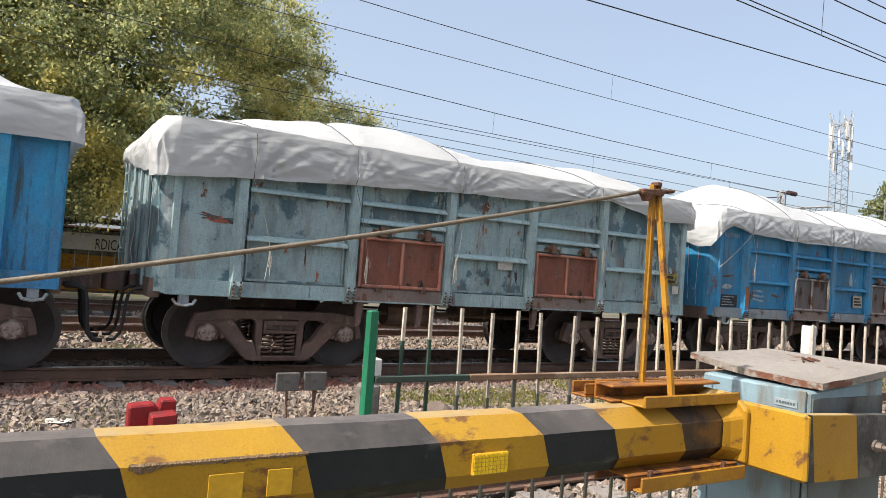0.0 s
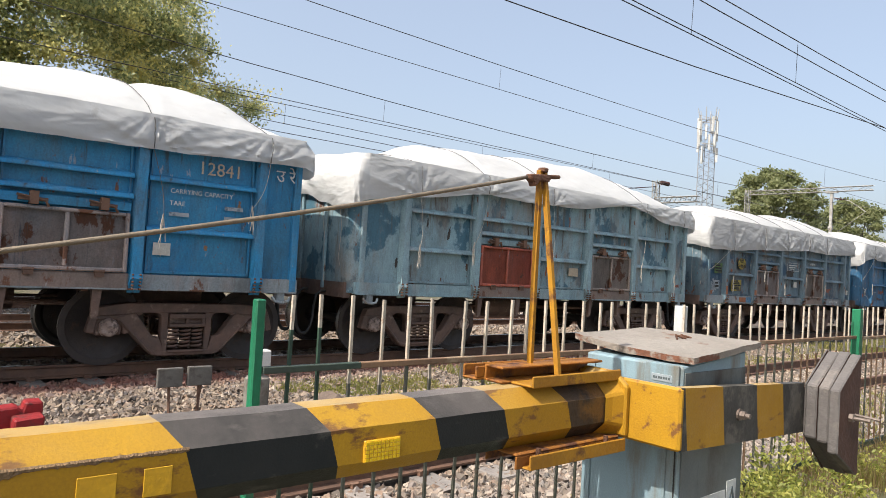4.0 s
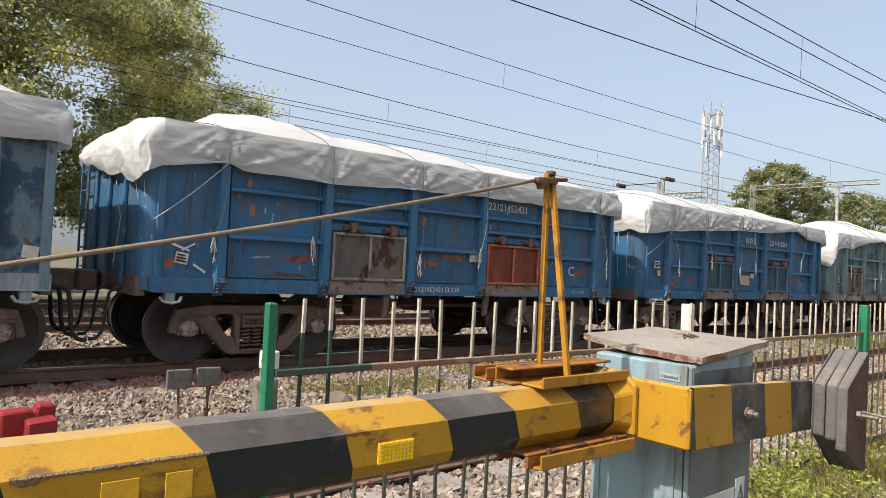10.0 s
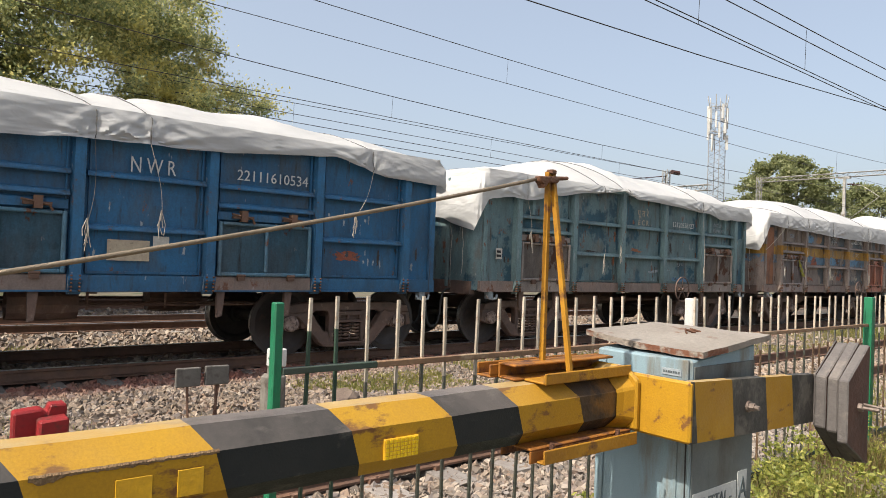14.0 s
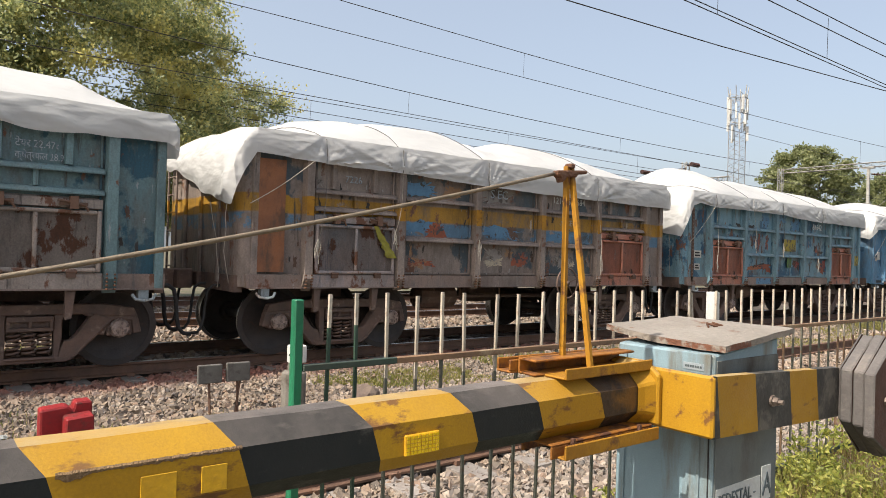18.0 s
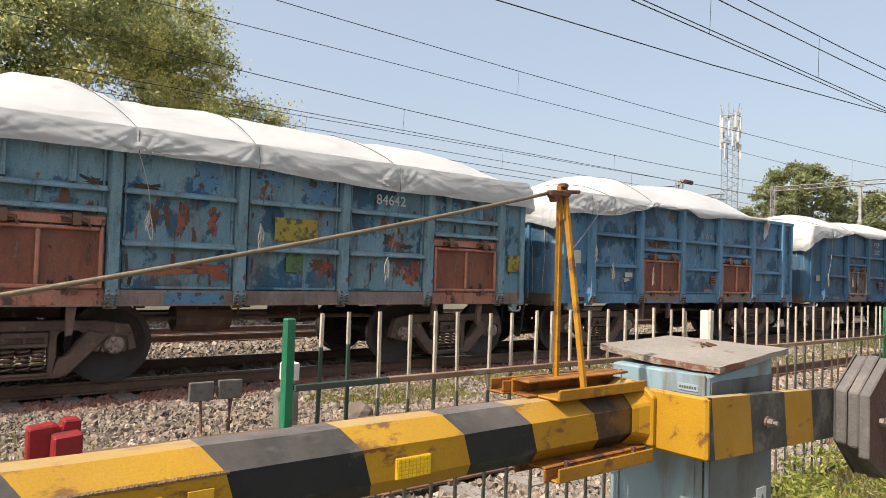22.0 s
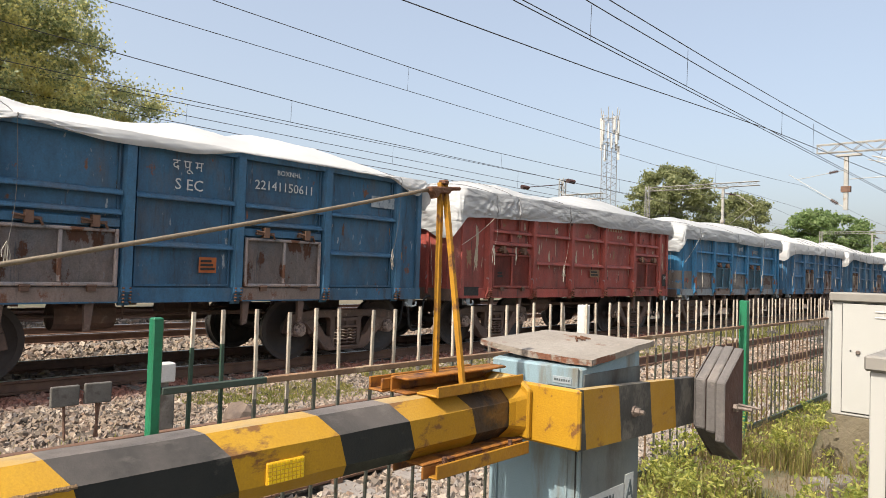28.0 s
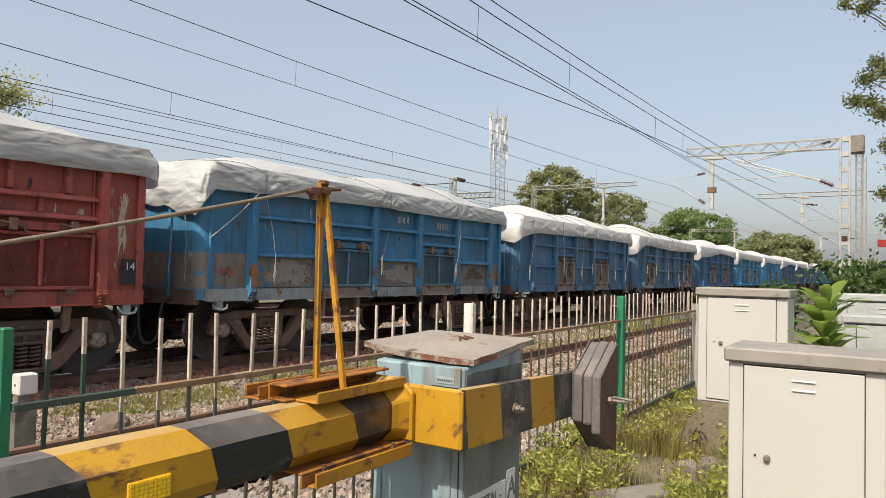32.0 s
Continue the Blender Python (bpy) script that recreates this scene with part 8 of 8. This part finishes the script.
# ---- trees and plants ----
def leaf_cloud(name, centres, per, size, material, parent, seed, long=1.7, droop=0.0):
    """Many small leaves gathered in clumps round the given centres (x, y, z, radius)."""
    g = np.random.default_rng(seed)
    allc = []
    for x, y, z, r in centres:
        n = int(per * r * r)
        d = g.normal(size=(n, 3))
        d /= np.linalg.norm(d, axis=1)[:, None]
        rad = r * np.minimum(1.5, np.abs(g.normal(0.0, 0.62, (n, 1)))) ** 0.85
        allc.append(np.array([x, y, z]) + d * rad * np.array([1, 1, 0.8]))
    c = np.concatenate(allc)
    n = len(c)
    a = g.normal(size=(n, 3))
    a[:, 2] -= droop
    a /= np.linalg.norm(a, axis=1)[:, None]
    q = g.normal(size=(n, 3))
    b = np.cross(a, q)
    b /= np.linalg.norm(b, axis=1)[:, None]
    s = size * g.uniform(0.6, 1.3, (n, 1))
    v = np.stack([c - a * s * long * 0.5, c + b * s * 0.5 + np.cross(a, b) * s * 0.12, c + a * s * long * 0.5, c - b * s * 0.5 + np.cross(a, b) * s * 0.12], 1).reshape(-1, 3)
    me = bpy.data.meshes.new(name)
    me.vertices.add(len(v))
    me.vertices.foreach_set("co", v.ravel())
    me.loops.add(4 * n)
    me.loops.foreach_set("vertex_index", np.arange(4 * n))
    me.polygons.add(n)
    me.polygons.foreach_set("loop_start", np.arange(0, 4 * n, 4))
    me.update(calc_edges=True)
    me.materials.append(material)
    o = new(name, me)
    o.parent = parent
    return o


def limb(bm, a, b, r0, r1, rng, n=6, wob=0.12):
    a, b = Vector(a), Vector(b)
    L = (b - a).length
    pts = [a + (b - a) * (i / n) + Vector((rng.uniform(-1, 1), rng.uniform(-1, 1), rng.uniform(-0.5, 0.5))) * wob * L * 0.3 * math.sin(math.pi * i / n) for i in range(n + 1)]
    tube(bm, pts, r0, 7, r1)
    return pts


def tree(x, y, z0, height, spread, clumps, per, size, material, label, seed, trunk=0.35, base=0.3, squash=0.8, low=0.0, cone=0.0):
    rng = random.Random(seed)
    t = empty("tree", pose(x, y, z0), label, "tree", "trees round the crossing")
    cs = []
    for _ in range(clumps):
        a, q = rng.uniform(0, 2 * math.pi), math.sqrt(rng.random())
        h = rng.uniform(-1, 1)
        k = math.sqrt(max(0.05, 1 - h * h))
        cz = height * (base + 1) / 2 + h * height * (1 - base) / 2 * 0.85
        if cone:
            cz = height * base + (height * (1 - base)) * rng.random()
            k = max(0.25, 1 - cone * max(0.0, cz / height - 0.4) / 0.6)
        cs.append((spread * q * k * math.cos(a), spread * q * k * math.sin(a), cz - low * rng.random(), rng.uniform(0.09, 0.17) * spread))
    bm = bmesh.new()
    fork = Vector((0, 0, height * base * 0.75))
    limb(bm, (0, 0, -0.3), fork, trunk, trunk * 0.75, rng)
    for c in rng.sample(cs, min(len(cs), 16)):
        pts = limb(bm, fork, (c[0], c[1], c[2]), trunk * 0.4, 0.03, rng)
        for c2 in rng.sample(cs, 3):
            if (Vector(c2[:3]) - pts[3]).length < spread * 0.7:
                limb(bm, pts[3], c2[:3], trunk * 0.14, 0.015, rng, 4)
    part("trunk", bm, M_BARK, t, "", True)
    leaf_cloud("crown", cs, per, size, material, t, seed)
    return t


def old_tree(x, y, z0, middle, reach, clumps, per, size, label, seed):
    """A broad old tree: limbs fan out from a short trunk into a wide dome of small clumps with gaps between."""
    rng = random.Random(seed)
    t = empty("tree", pose(x, y, z0), label, "tree", "trees round the crossing")
    cs = []
    core = []
    while len(cs) < clumps:
        d = Vector((rng.gauss(0, 1), rng.gauss(0, 1), rng.gauss(0, 1))).normalized()
        if d.y > 0.45 or d.z < -0.75 or wavy(d.x * 3.4 + seed, d.y * 3.4, d.z * 3.4) < -0.42 - 1.2 * max(0.0, 0.35 - d.x):
            continue
        q = rng.uniform(0.3, 1.0) ** 0.4 * (1 + 0.15 * wavy(d.x * 2.2 + seed, d.y * 2.2, d.z * 2.2))
        c = (d.x * q * reach[0], d.y * q * reach[1], middle + d.z * q * reach[2], rng.uniform(0.4, 0.95))
        if c[2] < 2.8:
            continue
        cs.append(c)
        if d.x < 0.5:
            core.append((c[0] * 0.8, c[1] * 0.7, middle + (c[2] - middle) * 0.8, c[3]))
    bm = bmesh.new()
    fork = Vector((0, 0, middle * 0.42))
    limb(bm, (0, 0, -0.3), fork, 0.6, 0.5, rng)
    for c in cs[:18]:
        pts = limb(bm, fork, Vector(c[:3]) * 0.9 + Vector((0, 0, 0.4)), 0.15, 0.02, rng, 8, 0.2)
        for c2 in cs:
            if (Vector(c2[:3]) - pts[5]).length < 1.9:
                limb(bm, pts[5], c2[:3], 0.06, 0.012, rng, 4)
    part("trunk", bm, M_BARK, t, "", True)
    leaf_cloud("crown", cs, per, size, L_TREE, t, seed)
    leaf_cloud("inner_crown", core, 190, 0.15, L_TREE, t, seed + 1)


old_tree(-0.4, 26.0, -0.4, 6.2, (11.1, 8.5, 7.9), 1300, 900, 0.064, "big old broad tree with dull olive leaves, some boughs painted sunlit yellow", 3)
tree(-11.0, 28.0, -0.4, 13.0, 7.0, 60, 220, 0.16, L_TREE, "old broad tree with dull olive leaves", 8, 0.5, 0.2)
tree(100, 45.4, -0.4, 19.6, 7.6, 170, 380, 0.27, L_FAR, "distant dark green rounded tree behind the train", 5, 0.6, 0.15)
tree(125, 44, -0.4, 18.0, 7.0, 140, 380, 0.28, L_FAR, "distant olive-green tree behind the train", 6, 0.5, 0.15)
tree(175, 43, -0.4, 18.8, 12.0, 150, 110, 0.5, L_LIGHT, "distant light green feathery tree", 7, 0.5, 0.1)
tree(260, 36, -0.4, 17.5, 15.0, 150, 70, 0.75, L_FAR, "hazy far wood at the end of the line", 10, 0.5, 0.0)
tree(330, 14, -0.4, 9, 20.0, 90, 50, 0.7, L_FAR, "hazy far wood at the end of the line", 12, 0.5, 0.0)
rt = empty("tree", pose(14, 0, 0), "roadside tree with fine hanging leaf sprays", "tree", "trees round the crossing")
sprays = [(0.0, 0.78, 6.5, 0.16), (0.1, 0.5, 6.4, 0.2), (0.0, 0.32, 6.6, 0.25), (0.1, 0.30, 5.4, 0.2), (0.0, 0.45, 5.1, 0.2), (-0.1, 0.62, 4.72, 0.2), (0.1, 0.4, 4.7, 0.22), (0.0, 0.2, 4.5, 0.25), (0.0, 0.12, 5.2, 0.3), (0.0, 0.12, 3.9, 0.22), (0.1, 0.2, 3.1, 0.18), (0.0, 0.08, 2.6, 0.2), (0.0, -0.3, 6.2, 0.5), (0.0, -0.5, 5.0, 0.5), (0.2, -0.4, 3.6, 0.5), (0.3, -1.2, 5.6, 0.8), (0.2, -1.4, 4.2, 0.8), (0.0, -0.9, 6.9, 0.7), (0.2, -2.2, 6.4, 0.9), (0.3, -2.4, 5.0, 0.9)]
bm = bmesh.new()
rng = random.Random(3)
limb(bm, (0.4, -2.2, -0.4), (0.3, -1.8, 3.4), 0.16, 0.12, rng)
for c in sprays:
    limb(bm, (0.3, -1.8, 3.4) if c[2] < 5.5 else (0.2, -1.6, 4.6), c[:3], 0.035, 0.006, rng, 5)
part("trunk", bm, M_BARK, rt, "", True)
leaf_cloud("crown", sprays, 9000, 0.031, L_SPRAY, rt, 14, 2.4, 0.5)


def shrub(x, y, z, cs, per, size, material, label, seed, long=1.7, category="bush", stems=6):
    s = empty("shrub", pose(x, y, z), label, category, "shrubs by the cabinets")
    rng = random.Random(seed)
    bm = bmesh.new()
    for c in cs[:stems]:
        limb(bm, (rng.uniform(-0.05, 0.05), rng.uniform(-0.05, 0.05), -0.1), c[:3], 0.014, 0.005, rng, 4)
    part("stems", bm, M_BARK, s)
    leaf_cloud("foliage", cs, per, size, material, s, seed, long)


rng = random.Random(21)
shrub(9.4, 0.35, 0, [(rng.uniform(-0.6, 0.8), rng.uniform(-0.7, 0.35), rng.uniform(0.9, 1.75), rng.uniform(0.16, 0.3)) for _ in range(26)], 3000, 0.042, L_SHRUB, "dense dark green bush between the cabinets", 31)
shrub(8.0, 0.95, 0, [(rng.uniform(-0.3, 0.3), rng.uniform(-0.2, 0.2), rng.uniform(1.1, 1.5), rng.uniform(0.1, 0.18)) for _ in range(10)], 3000, 0.042, L_SHRUB, "small dark green bush behind a cabinet", 33)


def broad_leaf(bm, base, tip, width, fold=0.15):
    """One long pointed leaf, arched and folded along its midrib."""
    base, tip = Vector(base), Vector(tip)
    d = tip - base
    side = d.cross(Vector((0, 0, 1))).normalized()
    rows = []
    for i in range(7):
        u = i / 6
        p = base + d * u + Vector((0, 0, 0.18 * d.length * math.sin(math.pi * u * 0.9)))
        w = width * math.sin(math.pi * min(1, u * 0.86 + 0.06)) ** 0.8
        rows.append((bm.verts.new(p - side * w + Vector((0, 0, fold * w))), bm.verts.new(p), bm.verts.new(p + side * w + Vector((0, 0, fold * w)))))
    for a, b in zip(rows, rows[1:]):
        bm.faces.new((a[0], a[1], b[1], b[0]))
        bm.faces.new((a[1], a[2], b[2], b[1]))


sap = empty("sapling", pose(5.6, 0.40, 0), "young broad-leaved plant growing between the cabinets", "plant")
bm = bmesh.new()
tube(bm, [(0, 0, 0.2), (0.02, 0.01, 0.8), (0.0, 0.0, 1.4)], 0.012, 6, 0.005)
part("stem", bm, M_BARK, sap)
rng = random.Random(9)
for k in range(52):
    a = k * 2.4 + rng.uniform(-0.4, 0.4)
    h = 0.95 + 0.46 * k / 52 + rng.uniform(-0.03, 0.03)
    L = rng.uniform(0.16, 0.34) * (1.1 - 0.35 * k / 52)
    bm = bmesh.new()
    rise = rng.uniform(-0.10, 0.06) + 0.42 * k / 52 * L * 2.2
    broad_leaf(bm, (0.01 * math.cos(a), 0.01 * math.sin(a), h), (L * math.cos(a), L * math.sin(a), h + rise), L * 0.2)
    part("leaf", bm, L_BROAD, sap)


def blades(name, spots, material, label, seed, bend=0.4):
    """Grass and weeds: bent blades and small leaves standing at the given places (x, y, z, height, width)."""
    g = random.Random(seed)
    verts, faces = [], []
    for x, y, z, h, w in spots:
        a = g.uniform(0, 2 * math.pi)
        dx, dy = math.cos(a), math.sin(a)
        k = g.uniform(0.2, 1.0) * bend * h
        i = len(verts)
        verts += [(x - dy * w, y + dx * w, z), (x + dy * w, y - dx * w, z), (x + dx * k * 0.35 - dy * w * 0.8, y + dy * k * 0.35 + dx * w * 0.8, z + h * 0.6), (x + dx * k * 0.35 + dy * w * 0.8, y + dy * k * 0.35 - dx * w * 0.8, z + h * 0.6), (x + dx * k, y + dy * k, z + h)]
        faces += [(i, i + 1, i + 3, i + 2), (i + 2, i + 3, i + 4)]
    return tagged(new(name, mesh_from(name, verts, faces, material)), label, "grass", "", "stuff")


rng = random.Random(17)
tufts = []
for _ in range(42000):
    x, y = 2.75 + 8.5 * rng.random() ** 1.2, rng.uniform(0.4, 2.75)
    if wavy(x * 1.1, y * 1.1, 7.0) < -0.12 or (6.3 < x < 7.0 and y < 1.55) or (3.85 < x < 4.35 and y < 0.75):
        continue
    k = 0.3 if (4.5 < x < 6.2 and abs(y - (1.52 - 0.4 * (x - 5.25))) < 0.25) or (3.3 < x < 5.3 and abs(y - 0.30 * x) < 0.2) else 1.0
    k *= 0.35 if x > 6.7 else 1.0
    tufts.append((x, y, verge_height(x, y) - 0.01, rng.uniform(0.06, 0.24) * k, rng.uniform(0.003, 0.007)))
blades("verge_grass", tufts, L_GRASS, "uneven yellow-green grass on the verge", 2)
tufts = []
for _ in range(4500):
    x, y = 3.3 + rng.gauss(0, 1), rng.uniform(0.8, 2.4)
    x = rng.uniform(3.0, 8.0)
    k = 0.3 if 3.3 < x < 6.0 and abs(y - 0.29 * x) < 0.25 else 1.0
    tufts.append((x, y, verge_height(x, y), rng.uniform(0.1, 0.35) * k, 0.0022))
blades("dry_grass", tufts, L_DRY, "dry straw-coloured stems among the weeds", 4, 0.8)
weedc = []
for _ in range(620):
    x, y = 2.75 + 6.5 * rng.random() ** 1.3, rng.uniform(0.9, 2.5)
    if (6.4 < x < 7.0 and y < 1.55) or (3.8 < x < 4.4 and y < 0.8) or wavy(x * 1.1, y * 1.1, 7.0) < -0.2:
        continue
    if (4.5 < x < 6.2 and abs(y - (1.52 - 0.4 * (x - 5.25))) < 0.2) or (3.3 < x < 5.3 and abs(y - 0.30 * x) < 0.17):
        continue
    weedc.append((x, y, verge_height(x, y) + rng.uniform(0.05, 0.36) * (0.3 if x > 6.7 else 1.0) + (0.15 if 6.0 < x < 6.5 and y < 1.7 else 0), rng.uniform(0.07, 0.16)))
tagged(leaf_cloud("weeds", weedc, 4300, 0.0185, L_WEED, None, 6, 2.3), "lush light green weeds behind the barrier", "weeds", "", "stuff")
tufts = []
for _ in range(42000):
    x, y = rng.uniform(4.3, 14), 8.1 + rng.gauss(0, 0.3)
    if wavy(x * 0.6, y * 1.0, 3.0) < -0.15:
        continue
    tufts.append((x, y, bed_height(x, y), rng.uniform(0.03, 0.075), 0.007))
for cx, cy, n in ((1.0, 7.2, 350), (2.85, 7.2, 90), (1.5, 6.9, 150), (0.7, 8.0, 150), (12, 8.2, 600), (0.6, 13.2, 900), (1.6, 13.6, 700), (16, 3.2, 300)):
    for _ in range(n):
        x, y = rng.gauss(cx, 0.35), rng.gauss(cy, 0.2)
        tufts.append((x, y, bed_height(x, y), rng.uniform(0.03, 0.1), 0.004))
for _ in range(42000):
    x = 7.5 + 24 * rng.random() ** 1.3
    y = rng.choice((3.6 + rng.gauss(0, 0.35), 7.2 + rng.gauss(0, 0.5), 8.3 + rng.gauss(0, 0.4)))
    if wavy(x * 0.45, y * 0.8, 5.0) > -0.18:
        tufts.append((x, y, bed_height(x, y), rng.uniform(0.04, 0.11), 0.008))
blades("track_grass", tufts, L_GRASS, "short patchy grass growing in the ballast", 3)

hoarding = empty("hoarding", pose(70, 0.8, 0), "small red hoarding on a pole far beside the line", "sign")
boxed("board", M_RED, hoarding, -0.05, 0.05, -0.7, 0.7, 4.45, 5.1, 0.01)
bm = bmesh.new()
tube(bm, [(0.06, 0, -0.5), (0.06, 0, 4.9)], 0.06, 6)
part("pole", bm, M_GALV, hoarding)

# ---- a shop front far behind the train ----
shop = empty("shop_building", pose(3.0, 32, 0), "low shop with a white painted sign band and yellow shutters", "building")
boxed("wall", M_CONC, shop, -3.2, 2.2, 0.0, 4.0, -0.4, 2.2, 0.02)
boxed("roof", M_RUSTEDGE, shop, -3.5, 2.5, -0.15, 4.3, 2.24, 2.34, 0.02)
boxed("sign_band", M_PLASTIC, shop, -3.2, 1.3, -0.06, -0.003, 1.36, 2.05, 0.01)
lettered("sign_letters", "RDICATION", 0.64, M_DARK, shop, pose(1.27, -0.064, 1.42, 90, 0, 0) @ Matrix.Diagonal((0.56, 1, 1, 1)), align="RIGHT")
boxed("meter_box", M_CHYEL, shop, 1.33, 1.62, -0.2, -0.003, 1.3, 2.0, 0.01, "yellow-green box beside the sign")
boxed("shutter", M_CHYEL, shop, -2.6, 1.6, -0.08, -0.003, -0.3, 1.15, 0.01)
for k in range(9):
    boxed("window_bar", M_GALV, shop, -2.4 + 0.5 * k, -2.36 + 0.5 * k, -0.12, -0.085, 0.0, 1.3, 0.0)


def motions():
    """The train rolls past; each wheelset turns with the way it has come."""
    for n, (w, wheels) in enumerate(TRAIN):
        walk(w, [(t, pose(place(t, n), SIDE_Y, 0)) for t in [i * 0.5 for i in range(65)]])
        if n > 13:
            continue
        for ws in wheels:
            p = ws.location.copy()
            rows = []
            for i in range(214):
                t = min(32.0, i * 0.15 + (0.05 if i == 213 else 0))
                rows.append((t, pose(p.x, p.y, p.z, 0, math.degrees((run(t) - run(0)) / 0.5), 0)))
            walk(ws, rows)


motions()
